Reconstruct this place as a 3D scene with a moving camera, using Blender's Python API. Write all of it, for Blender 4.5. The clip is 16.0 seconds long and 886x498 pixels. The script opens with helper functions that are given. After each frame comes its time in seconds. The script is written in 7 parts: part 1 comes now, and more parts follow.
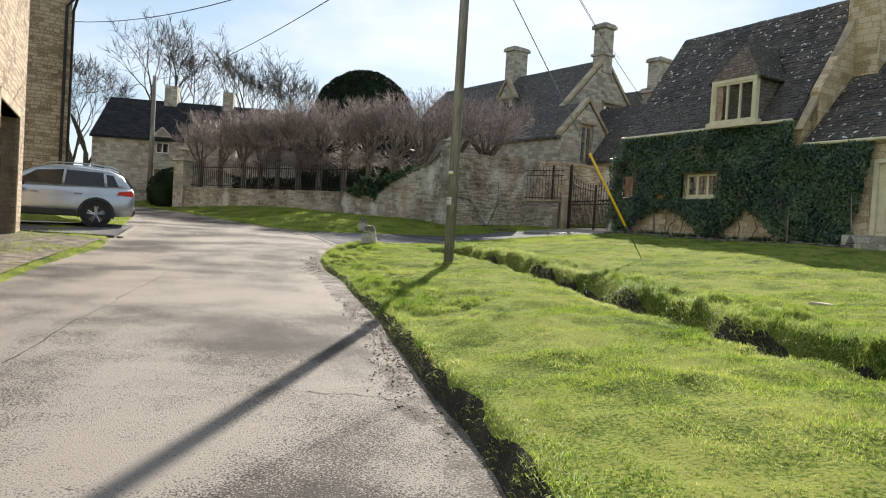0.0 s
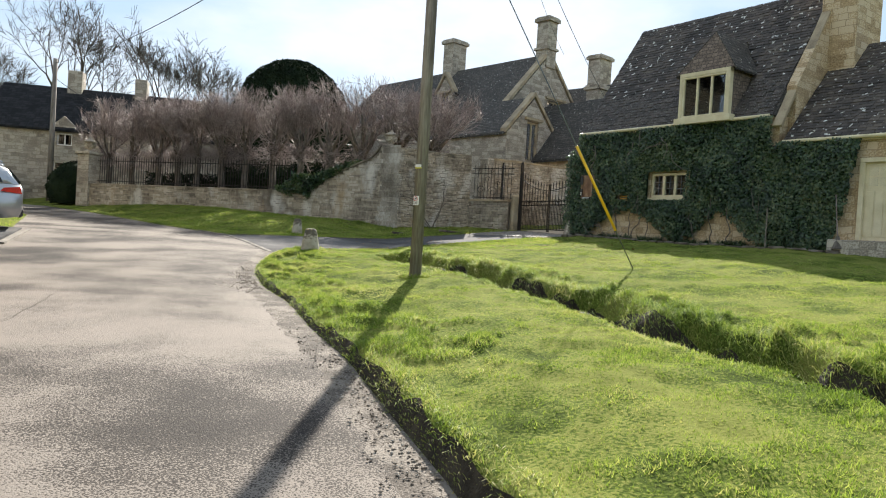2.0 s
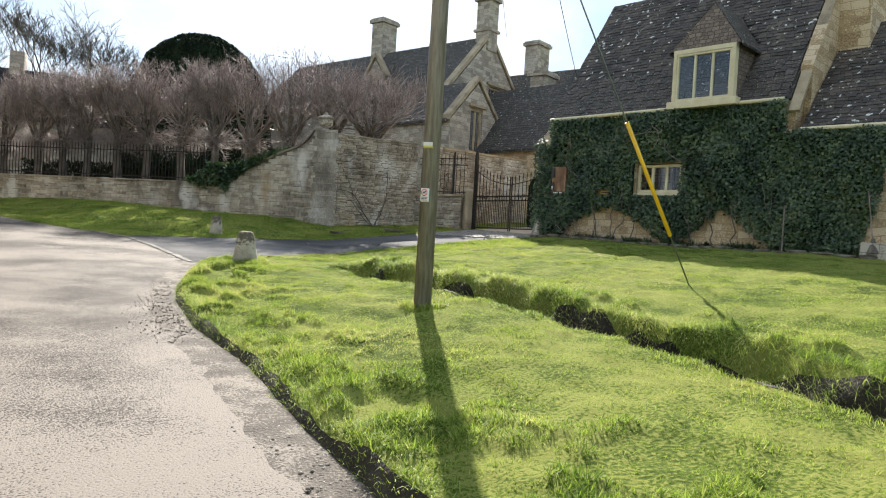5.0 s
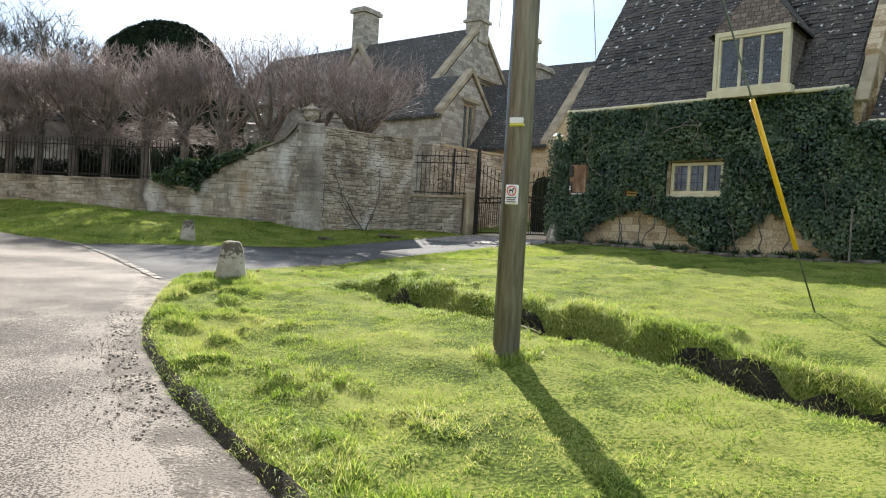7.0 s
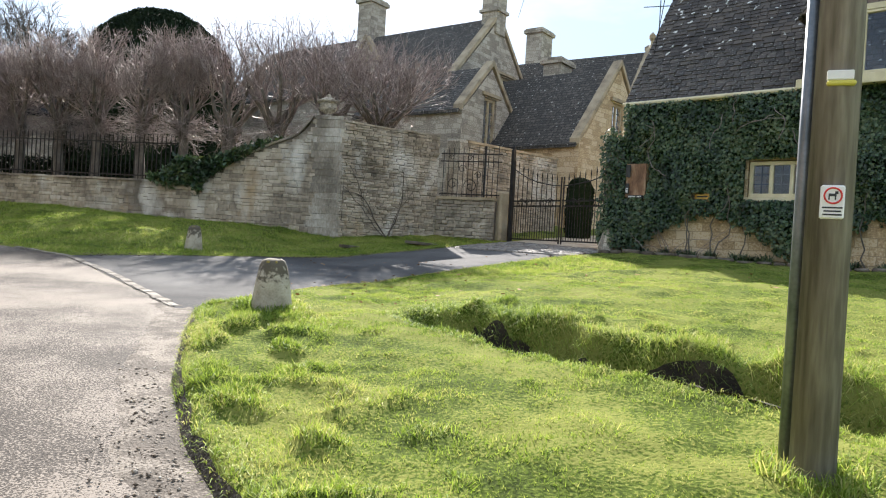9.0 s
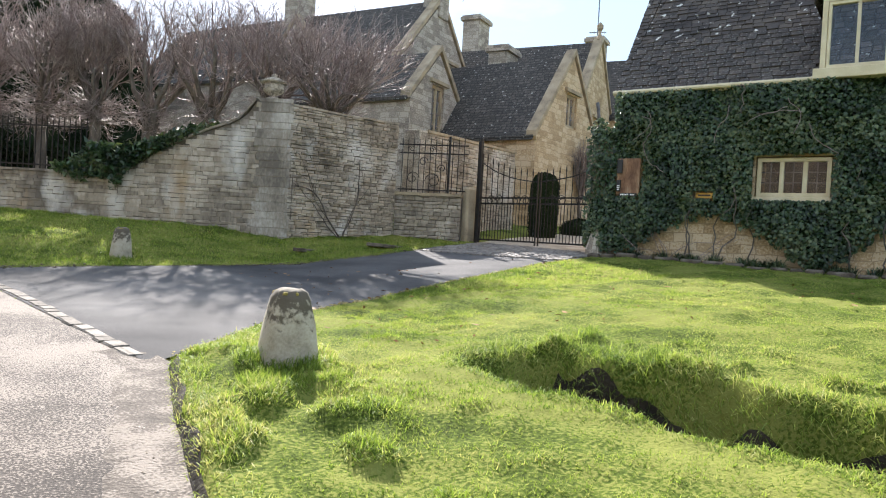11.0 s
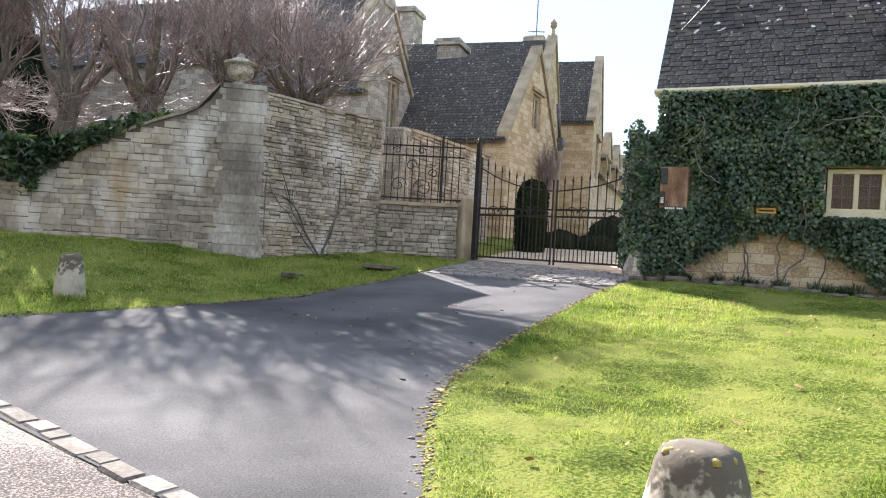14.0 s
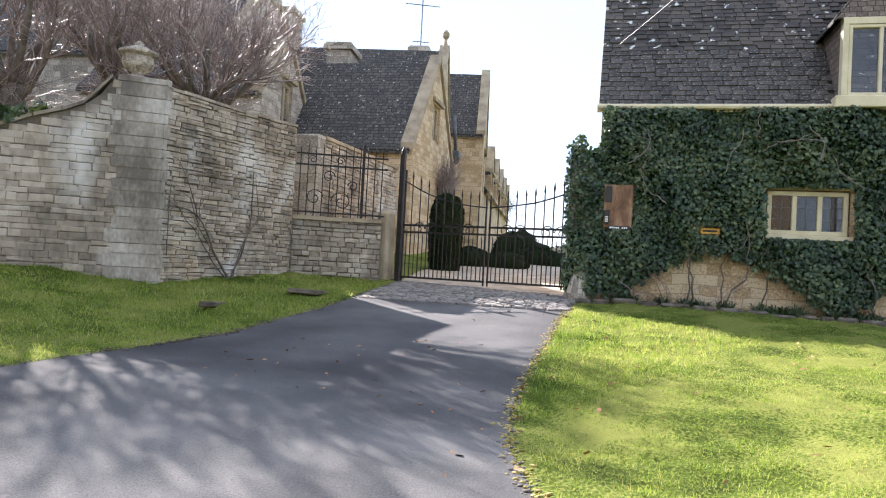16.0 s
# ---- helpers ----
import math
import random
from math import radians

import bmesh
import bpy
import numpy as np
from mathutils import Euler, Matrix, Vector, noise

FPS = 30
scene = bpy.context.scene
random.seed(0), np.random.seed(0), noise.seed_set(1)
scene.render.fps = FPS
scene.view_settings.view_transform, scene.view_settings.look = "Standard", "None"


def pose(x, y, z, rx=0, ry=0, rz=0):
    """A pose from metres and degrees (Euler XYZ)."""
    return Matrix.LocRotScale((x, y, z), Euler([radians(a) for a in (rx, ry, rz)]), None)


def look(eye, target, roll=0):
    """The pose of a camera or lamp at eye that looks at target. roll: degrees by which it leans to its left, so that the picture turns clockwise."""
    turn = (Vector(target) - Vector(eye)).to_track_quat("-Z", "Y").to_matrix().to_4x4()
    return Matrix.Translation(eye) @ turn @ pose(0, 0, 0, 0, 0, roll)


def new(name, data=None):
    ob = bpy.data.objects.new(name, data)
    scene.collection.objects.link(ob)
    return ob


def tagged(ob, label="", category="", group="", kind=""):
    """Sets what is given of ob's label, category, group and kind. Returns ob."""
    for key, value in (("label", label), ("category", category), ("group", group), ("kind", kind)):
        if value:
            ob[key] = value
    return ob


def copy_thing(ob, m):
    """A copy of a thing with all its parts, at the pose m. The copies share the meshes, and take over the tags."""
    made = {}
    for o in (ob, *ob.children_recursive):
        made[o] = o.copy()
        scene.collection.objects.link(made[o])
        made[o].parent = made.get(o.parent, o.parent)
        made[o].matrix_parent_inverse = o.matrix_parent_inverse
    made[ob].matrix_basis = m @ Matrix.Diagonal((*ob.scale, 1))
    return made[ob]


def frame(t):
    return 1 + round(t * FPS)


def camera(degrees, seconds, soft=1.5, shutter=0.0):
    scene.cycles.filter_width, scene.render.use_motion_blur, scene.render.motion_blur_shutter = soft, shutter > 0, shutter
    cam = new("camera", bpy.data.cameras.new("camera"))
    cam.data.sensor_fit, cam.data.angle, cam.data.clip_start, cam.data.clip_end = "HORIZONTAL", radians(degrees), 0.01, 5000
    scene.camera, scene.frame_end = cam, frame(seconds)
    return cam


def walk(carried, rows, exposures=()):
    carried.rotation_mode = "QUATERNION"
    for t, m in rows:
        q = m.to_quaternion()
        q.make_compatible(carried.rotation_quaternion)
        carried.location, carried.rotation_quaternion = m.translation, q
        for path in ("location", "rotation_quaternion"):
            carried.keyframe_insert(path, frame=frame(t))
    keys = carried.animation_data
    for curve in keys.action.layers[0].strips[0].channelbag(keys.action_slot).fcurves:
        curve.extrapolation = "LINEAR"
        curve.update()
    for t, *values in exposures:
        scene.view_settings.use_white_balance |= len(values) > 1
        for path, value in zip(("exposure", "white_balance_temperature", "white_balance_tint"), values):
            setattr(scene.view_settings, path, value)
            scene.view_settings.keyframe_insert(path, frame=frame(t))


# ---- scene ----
cam = camera(64.2, 16.0, soft=1.1)
METRES, EYE, TILT, LEAN, TURN = 18.0, 1.5, 0.0, 0.0, 0.0
ROWS = [
    (0.0, 0.0, 0.0, 0.0, 0.08, -1.39, -3.41),
    (0.5, -0.0087, 0.0285, 0.0009, -1.27, -1.27, -3.41),
    (1.0, -0.0167, 0.0601, 0.0015, -2.79, -1.17, -3.43),
    (1.5, -0.0256, 0.091, 0.0031, -4.37, -1.1, -3.43),
    (2.0, -0.034, 0.1234, 0.0036, -6.04, -1.07, -3.43),
    (2.5, -0.044, 0.155, 0.0044, -7.57, -1.07, -3.42),
    (3.0, -0.0519, 0.1875, 0.0054, -8.77, -1.1, -3.39),
    (5.5, -0.0821, 0.3468, 0.0102, -14.43, -1.07, -3.33),
    (6.0, -0.0865, 0.3801, 0.0113, -15.14, -1.02, -3.32),
    (6.5, -0.0912, 0.4132, 0.0123, -15.62, -0.88, -3.31),
    (7.0, -0.0957, 0.4461, 0.0125, -16.07, -0.8, -3.31),
    (7.5, -0.1021, 0.4792, 0.0138, -16.57, -0.74, -3.32),
    (8.0, -0.109, 0.5116, 0.0145, -16.87, -0.69, -3.36),
    (8.5, -0.1174, 0.543, 0.0161, -16.98, -0.63, -3.37),
    (9.0, -0.1253, 0.5731, 0.0172, -17.16, -0.63, -3.39),
    (11.5, -0.1667, 0.7268, 0.0253, -27.02, -0.81, -3.3),
    (12.0, -0.1758, 0.7581, 0.0265, -29.11, -0.8, -3.31),
    (12.5, -0.1845, 0.7899, 0.0289, -30.37, -0.73, -3.33),
    (13.0, -0.1939, 0.8193, 0.0311, -31.19, -0.54, -3.32),
    (13.5, -0.2017, 0.8484, 0.033, -32.27, -0.36, -3.29),
    (14.0, -0.2096, 0.8756, 0.0351, -33.97, -0.18, -3.26),
    (14.5, -0.2162, 0.9018, 0.0362, -36.46, 0.07, -3.21),
    (15.0, -0.2222, 0.9264, 0.0379, -39.54, 0.57, -3.19),
    (15.5, -0.2263, 0.9496, 0.0386, -42.84, 1.05, -3.13),
    (16.0, -0.2291, 0.9709, 0.0406, -45.78, 1.34, -3.11),
]
walk(cam, [(t, pose(0, 0, EYE, TILT, LEAN, TURN) @ pose(METRES * x, METRES * y, METRES * z, 90 + pitch, roll, yaw)) for t, x, y, z, yaw, pitch, roll in ROWS],
     exposures=((0.0, 1.16, 6500, 10), (3.0, 1.33, 6430, 10), (9.0, 1.6, 6250, 12), (12.5, 1.84, 6150, 16), (16.0, 2.02, 6150, 19)))

# ---- world and sun ----
SUN_AZ, SUN_EL = 9.4, 32.6
world = bpy.data.worlds.new("sky")
scene.world = world
world.use_nodes = True
wn, wl = world.node_tree.nodes, world.node_tree.links
wn.clear()
sky = wn.new("ShaderNodeTexSky")
sky.sky_type, sky.sun_disc = "NISHITA", False
sky.sun_elevation, sky.sun_rotation = radians(SUN_EL), radians(SUN_AZ)
sky.air_density, sky.dust_density, sky.ozone_density = 1.0, 0.4, 1.5
wtc = wn.new("ShaderNodeTexCoord")
wmap = wn.new("ShaderNodeMapping")
wmap.inputs["Scale"].default_value = (1.0, 1.0, 2.6)
wno = wn.new("ShaderNodeTexNoise")
wno.inputs["Scale"].default_value, wno.inputs["Detail"].default_value, wno.inputs["Roughness"].default_value = 2.3, 7.0, 0.55
wramp = wn.new("ShaderNodeValToRGB")
wramp.color_ramp.elements[0].position, wramp.color_ramp.elements[1].position = 0.44, 0.66
wramp.color_ramp.elements[0].color, wramp.color_ramp.elements[1].color = (3.0, 3.9, 4.75, 1), (5.2, 5.35, 5.5, 1)
wmix = wn.new("ShaderNodeMixRGB")
wmix.inputs["Fac"].default_value = 0.8
wbg, wout = wn.new("ShaderNodeBackground"), wn.new("ShaderNodeOutputWorld")
wbg.inputs["Strength"].default_value = 0.082
wl.new(wtc.outputs["Generated"], wmap.inputs["Vector"])
wl.new(wmap.outputs["Vector"], wno.inputs["Vector"])
wl.new(wno.outputs["Fac"], wramp.inputs["Fac"])
wl.new(wramp.outputs["Color"], wmix.inputs["Color2"])
wl.new(sky.outputs["Color"], wmix.inputs["Color1"])
wl.new(wmix.outputs["Color"], wbg.inputs["Color"])
wl.new(wbg.outputs["Background"], wout.inputs["Surface"])
sun = new("sun", bpy.data.lights.new("sun", "SUN"))
sun.data.energy, sun.data.angle, sun.data.color = 5.0, radians(0.6), (1.0, 0.93, 0.82)
SUN_DIR = Vector((math.sin(radians(SUN_AZ)) * math.cos(radians(SUN_EL)), math.cos(radians(SUN_AZ)) * math.cos(radians(SUN_EL)), math.sin(radians(SUN_EL))))
sun.matrix_world = look(SUN_DIR * 60, (0, 0, 0))
rng = np.random.default_rng(7)
rnd = random.Random(11)


# ---- materials ----
def material(name, colours, rough=0.8, scale=6.0, fine=60.0, bump=0.3, metal=0.0, coords="Object", spread=0.16,
             translucent=None, speck=None, spec=0.5, piece=0.0, coat=0.0, distance=0.01, island=0.0, stretch=(1, 1, 1), grain=0.4):
    """Two scales of noise through a ramp of colours, with bump. speck: (colour, scale, threshold). piece / island: variation piece by piece."""
    m = bpy.data.materials.new(name)
    m.use_nodes = True
    n, l = m.node_tree.nodes, m.node_tree.links
    b = n["Principled BSDF"]
    tc, mp = n.new("ShaderNodeTexCoord"), n.new("ShaderNodeMapping")
    mp.inputs["Scale"].default_value = stretch
    l.new(n.new("ShaderNodeNewGeometry").outputs["Position"] if coords == "World" else tc.outputs[coords], mp.inputs["Vector"])
    vec = mp.outputs["Vector"]
    big, small = n.new("ShaderNodeTexNoise"), n.new("ShaderNodeTexNoise")
    for t, s, d in ((big, scale, 6.0), (small, fine, 4.0)):
        t.inputs["Scale"].default_value, t.inputs["Detail"].default_value = s, d
        l.new(vec, t.inputs["Vector"])
    add = n.new("ShaderNodeMath")
    add.operation = "MULTIPLY_ADD"
    add.inputs[1].default_value = grain
    l.new(small.outputs["Fac"], add.inputs[0])
    l.new(big.outputs["Fac"], add.inputs[2])
    value = add.outputs[0]
    if piece or island:
        src = n.new("ShaderNodeObjectInfo") if piece else n.new("ShaderNodeNewGeometry")
        pm = n.new("ShaderNodeMath")
        pm.operation = "MULTIPLY_ADD"
        pm.inputs[1].default_value = piece or island
        l.new(src.outputs["Random" if piece else "Random Per Island"], pm.inputs[0])
        l.new(value, pm.inputs[2])
        sub = n.new("ShaderNodeMath")
        sub.operation = "SUBTRACT"
        sub.inputs[1].default_value = (piece or island) / 2
        l.new(pm.outputs[0], sub.inputs[0])
        value = sub.outputs[0]
    ramp = n.new("ShaderNodeValToRGB")
    els = ramp.color_ramp.elements
    while len(els) < len(colours):
        els.new(0.5)
    lo, hi = 0.5 + grain / 2 - spread, 0.5 + grain / 2 + spread
    for i, c in enumerate(colours):
        els[i].position = lo + (hi - lo) * i / max(1, len(colours) - 1)
        els[i].color = (*c, 1)
    l.new(value, ramp.inputs["Fac"])
    colour = ramp.outputs["Color"]
    for tint, size, level, *soft in ([speck] if isinstance(speck, tuple) else speck or []):
        sn, sr, sm = n.new("ShaderNodeTexNoise"), n.new("ShaderNodeValToRGB"), n.new("ShaderNodeMixRGB")
        sn.inputs["Scale"].default_value, sn.inputs["Detail"].default_value = size, 7.0 if soft else 2.0
        sr.color_ramp.elements[0].position, sr.color_ramp.elements[1].position = level, level + (soft[0] if soft else 0.05)
        l.new(vec, sn.inputs["Vector"])
        l.new(sn.outputs["Fac"], sr.inputs["Fac"])
        l.new(sr.outputs["Color"], sm.inputs["Fac"])
        l.new(colour, sm.inputs["Color1"])
        sm.inputs["Color2"].default_value = (*tint, 1)
        colour = sm.outputs["Color"]
    l.new(colour, b.inputs["Base Color"])
    b.inputs["Roughness"].default_value, b.inputs["Metallic"].default_value = rough, metal
    b.inputs["Coat Weight"].default_value, b.inputs["Specular IOR Level"].default_value = coat, spec
    if bump:
        bp = n.new("ShaderNodeBump")
        bp.inputs["Strength"].default_value, bp.inputs["Distance"].default_value = bump, distance
        l.new(value, bp.inputs["Height"])
        l.new(bp.outputs["Normal"], b.inputs["Normal"])
    if translucent:
        tr, mx = n.new("ShaderNodeBsdfTranslucent"), n.new("ShaderNodeMixShader")
        tint = n.new("ShaderNodeMixRGB")
        tint.blend_type = "MULTIPLY"
        tint.inputs["Fac"].default_value = 1.0
        l.new(colour, tint.inputs["Color1"])
        tint.inputs["Color2"].default_value = (*translucent[1], 1)
        l.new(tint.outputs["Color"], tr.inputs["Color"])
        mx.inputs["Fac"].default_value = translucent[0]
        l.new(b.outputs["BSDF"], mx.inputs[1])
        l.new(tr.outputs["BSDF"], mx.inputs[2])
        l.new(mx.outputs["Shader"], n["Material Output"].inputs["Surface"])
    return m


def coursed(name, colours, mortar, width=0.32, height=0.14, rough=0.9, joint=0.012, lichen=None, stain=0.5, distance=0.02):
    """Coursed stone or slates on UVs in metres: uneven blocks with recessed joints, stains at a larger scale."""
    m = bpy.data.materials.new(name)
    m.use_nodes = True
    n, l = m.node_tree.nodes, m.node_tree.links
    b = n["Principled BSDF"]
    tc = n.new("ShaderNodeTexCoord")
    wob, wmul, vadd = n.new("ShaderNodeTexNoise"), n.new("ShaderNodeVectorMath"), n.new("ShaderNodeVectorMath")
    wob.inputs["Scale"].default_value = 2.2
    l.new(tc.outputs["UV"], wob.inputs["Vector"])
    wmul.operation, vadd.operation = "SCALE", "ADD"
    wmul.inputs["Scale"].default_value = 0.13
    l.new(wob.outputs["Color"], wmul.inputs[0])
    l.new(tc.outputs["UV"], vadd.inputs[0])
    l.new(wmul.outputs["Vector"], vadd.inputs[1])
    br = n.new("ShaderNodeTexBrick")
    br.inputs["Scale"].default_value = 1.0
    br.inputs["Brick Width"].default_value, br.inputs["Row Height"].default_value = width, height
    br.inputs["Mortar Size"].default_value, br.inputs["Mortar Smooth"].default_value = joint, 0.3
    br.inputs["Bias"].default_value = 0.0
    br.inputs["Color1"].default_value, br.inputs["Color2"].default_value, br.inputs["Mortar"].default_value = (0, 0, 0, 1), (1, 1, 1, 1), (0.5, 0.5, 0.5, 1)
    br.offset_frequency, br.squash, br.squash_frequency = 2, 0.7, 3
    l.new(vadd.outputs["Vector"], br.inputs["Vector"])
    big, small = n.new("ShaderNodeTexNoise"), n.new("ShaderNodeTexNoise")
    for t, s in ((big, 0.9), (small, 24.0)):
        t.inputs["Scale"].default_value, t.inputs["Detail"].default_value = s, 6.0
        l.new(tc.outputs["UV"], t.inputs["Vector"])
    a1, a2 = n.new("ShaderNodeMath"), n.new("ShaderNodeMath")
    a1.operation = a2.operation = "MULTIPLY_ADD"
    a1.inputs[1].default_value, a2.inputs[1].default_value = 0.3, stain
    l.new(br.outputs["Color"], a1.inputs[0])
    l.new(small.outputs["Fac"], a1.inputs[2])
    l.new(big.outputs["Fac"], a2.inputs[0])
    l.new(a1.outputs[0], a2.inputs[2])
    ramp = n.new("ShaderNodeValToRGB")
    els = ramp.color_ramp.elements
    while len(els) < len(colours):
        els.new(0.5)
    mid = 0.65 + stain / 2
    for i, c in enumerate(colours):
        els[i].position = mid - 0.3 + 0.6 * i / max(1, len(colours) - 1)
        els[i].color = (*c, 1)
    l.new(a2.outputs[0], ramp.inputs["Fac"])
    mm = n.new("ShaderNodeMixRGB")
    mm.inputs["Color2"].default_value = (*mortar, 1)
    l.new(br.outputs["Fac"], mm.inputs["Fac"])
    l.new(ramp.outputs["Color"], mm.inputs["Color1"])
    colour = mm.outputs["Color"]
    if lichen:
        sn, sr, sm = n.new("ShaderNodeTexNoise"), n.new("ShaderNodeValToRGB"), n.new("ShaderNodeMixRGB")
        sn.inputs["Scale"].default_value, sn.inputs["Detail"].default_value = lichen[1], 2.0
        sr.color_ramp.elements[0].position, sr.color_ramp.elements[1].position = lichen[2], lichen[2] + 0.04
        l.new(tc.outputs["UV"], sn.inputs["Vector"])
        l.new(sn.outputs["Fac"], sr.inputs["Fac"])
        l.new(sr.outputs["Color"], sm.inputs["Fac"])
        l.new(colour, sm.inputs["Color1"])
        sm.inputs["Color2"].default_value = (*lichen[0], 1)
        colour = sm.outputs["Color"]
    l.new(colour, b.inputs["Base Color"])
    b.inputs["Roughness"].default_value = rough
    inv, hs, bp = n.new("ShaderNodeMath"), n.new("ShaderNodeMath"), n.new("ShaderNodeBump")
    inv.operation, hs.operation = "SUBTRACT", "MULTIPLY_ADD"
    inv.inputs[0].default_value = 1.0
    l.new(br.outputs["Fac"], inv.inputs[1])
    hs.inputs[1].default_value = 0.5
    l.new(a1.outputs[0], hs.inputs[0])
    l.new(inv.outputs[0], hs.inputs[2])
    bp.inputs["Strength"].default_value, bp.inputs["Distance"].default_value = 0.7, distance
    l.new(hs.outputs[0], bp.inputs["Height"])
    l.new(bp.outputs["Normal"], b.inputs["Normal"])
    return m


def glass_material(name, tint=(0.9, 0.95, 1.0)):
    m = bpy.data.materials.new(name)
    m.use_nodes = True
    b = m.node_tree.nodes["Principled BSDF"]
    b.inputs["Base Color"].default_value = (*tint, 1)
    b.inputs["Roughness"].default_value, b.inputs["Transmission Weight"].default_value, b.inputs["IOR"].default_value = 0.02, 1.0, 1.45
    return m


M_STONE = coursed("honey_stone", [(0.24, 0.165, 0.09), (0.42, 0.3, 0.17), (0.54, 0.4, 0.235), (0.6, 0.48, 0.32)], (0.34, 0.25, 0.15), 0.36, 0.17, 0.9, 0.008, None, 0.6, 0.012)
M_STONE_GREY = coursed("grey_stone", [(0.17, 0.145, 0.118), (0.3, 0.26, 0.21), (0.42, 0.37, 0.3), (0.5, 0.45, 0.37)], (0.25, 0.215, 0.17), 0.36, 0.17, 0.9, 0.008, None, 0.6, 0.012)
M_WALLBACK = material("wall_core", [(0.1, 0.085, 0.066), (0.2, 0.17, 0.135)], 0.95, 3, 40, 0.4)
WALL_LOOK = dict(rough=0.94, scale=1.1, fine=13, bump=0.8, coords="World", stretch=(1, 1, 0.55), spread=0.3, grain=0.5, distance=0.012, spec=0.15,
                 speck=[((0.15, 0.13, 0.11), 0.8, 0.54, 0.16), ((0.6, 0.57, 0.52), 1.25, 0.53, 0.13), ((0.42, 0.29, 0.15), 0.75, 0.61, 0.14)])
WALL_TONES = [(0.13, 0.112, 0.09), (0.28, 0.24, 0.19), (0.41, 0.355, 0.28), (0.54, 0.48, 0.4)]
M_WALLSTONE = material("garden_wall_stone", WALL_TONES, piece=0.3, **WALL_LOOK)
M_WALLSTONE_J = material("garden_wall_stone_far", WALL_TONES, island=0.3, **WALL_LOOK)
M_RUBBLE = coursed("brown_rubble", [(0.12, 0.085, 0.052), (0.24, 0.175, 0.11), (0.34, 0.255, 0.165), (0.42, 0.33, 0.23)], (0.2, 0.15, 0.1), 0.3, 0.12, 0.95, 0.012, None, 0.7, 0.03)
M_DRESSED = material("dressed_stone", [(0.2, 0.16, 0.11), (0.36, 0.29, 0.19), (0.46, 0.38, 0.26)], 0.88, 2.5, 40, 0.4, spread=0.24)
M_SLATE = coursed("stone_slates", [(0.03, 0.027, 0.024), (0.065, 0.057, 0.05), (0.11, 0.097, 0.08)], (0.016, 0.015, 0.013), 0.22, 0.14, 0.85, 0.016, ((0.45, 0.45, 0.4), 9.0, 0.66), 0.4, 0.03)
M_TILE = material("roof_tile", [(0.028, 0.023, 0.021), (0.06, 0.05, 0.044), (0.11, 0.09, 0.072)], 0.75, 1.5, 30, 0.5, spread=0.24, piece=0.3, speck=((0.6, 0.6, 0.56), 8.0, 0.645))
M_TILE_J = material("roof_tile_far", [(0.028, 0.023, 0.021), (0.06, 0.05, 0.044), (0.11, 0.09, 0.072)], 0.75, 1.5, 30, 0.5, spread=0.24, island=0.3, speck=((0.62, 0.62, 0.58), 8.0, 0.645))
M_GRASSGROUND = material("turf", [(0.03, 0.043, 0.01), (0.072, 0.1, 0.018), (0.118, 0.15, 0.028), (0.17, 0.185, 0.047)], 0.95, 1.3, 45, 0.6, spread=0.32, distance=0.02, spec=0.03, grain=1.0)
M_GRASS = material("grass_blade", [(0.09, 0.15, 0.028), (0.195, 0.285, 0.05), (0.31, 0.4, 0.083), (0.46, 0.44, 0.2)], 0.6, 0.9, 9, 0.0, spread=0.26, translucent=(0.5, (1.0, 1.0, 0.66)), island=0.45, spec=0.15)
M_ROAD = material("old_tarmac", [(0.022, 0.018, 0.016), (0.082, 0.069, 0.059), (0.215, 0.186, 0.16)], 0.86, 0.7, 85, 1.0, spread=0.21, distance=0.006, spec=0.2, grain=1.0, speck=((0.24, 0.21, 0.18), 130.0, 0.67, 0.05))
M_DRIVE = material("drive_tarmac", [(0.052, 0.052, 0.054), (0.1, 0.098, 0.099), (0.165, 0.161, 0.158)], 0.9, 0.6, 110, 0.8, spread=0.22, distance=0.006, spec=0.06, grain=0.6)
M_GRAVEL = material("gravel", [(0.24, 0.2, 0.15), (0.38, 0.33, 0.26), (0.5, 0.45, 0.37)], 0.9, 3, 90, 0.8, spread=0.25)
M_KERB = material("kerb_stone", [(0.075, 0.065, 0.053), (0.15, 0.132, 0.11), (0.26, 0.235, 0.2)], 0.92, 5, 40, 0.8, spread=0.25, piece=0.25)
M_MUD = material("mud", [(0.06, 0.048, 0.036), (0.13, 0.11, 0.088), (0.23, 0.2, 0.165)], 0.92, 5, 60, 1.0, spread=0.2, distance=0.03, spec=0.15)
M_POLE = material("pole_wood", [(0.1, 0.085, 0.07), (0.2, 0.175, 0.15), (0.33, 0.3, 0.26)], 0.88, 6, 40, 0.8, stretch=(1, 1, 0.1), spread=0.22, grain=0.6)
M_IRON = material("black_iron", [(0.012, 0.011, 0.011), (0.03, 0.026, 0.024)], 0.55, 8, 60, 0.2, metal=0.4)
M_IVY = material("ivy_leaf", [(0.012, 0.03, 0.014), (0.03, 0.064, 0.026), (0.065, 0.112, 0.045), (0.14, 0.175, 0.08)], 0.32, 1.6, 12, 0.0, spread=0.24, island=0.45, translucent=(0.15, (1, 1, 0.5)))
M_TWIG = material("winter_twig", [(0.13, 0.098, 0.09), (0.26, 0.205, 0.19), (0.43, 0.365, 0.34)], 0.55, 3, 30, 0.0, spread=0.25, island=0.3, spec=0.4)
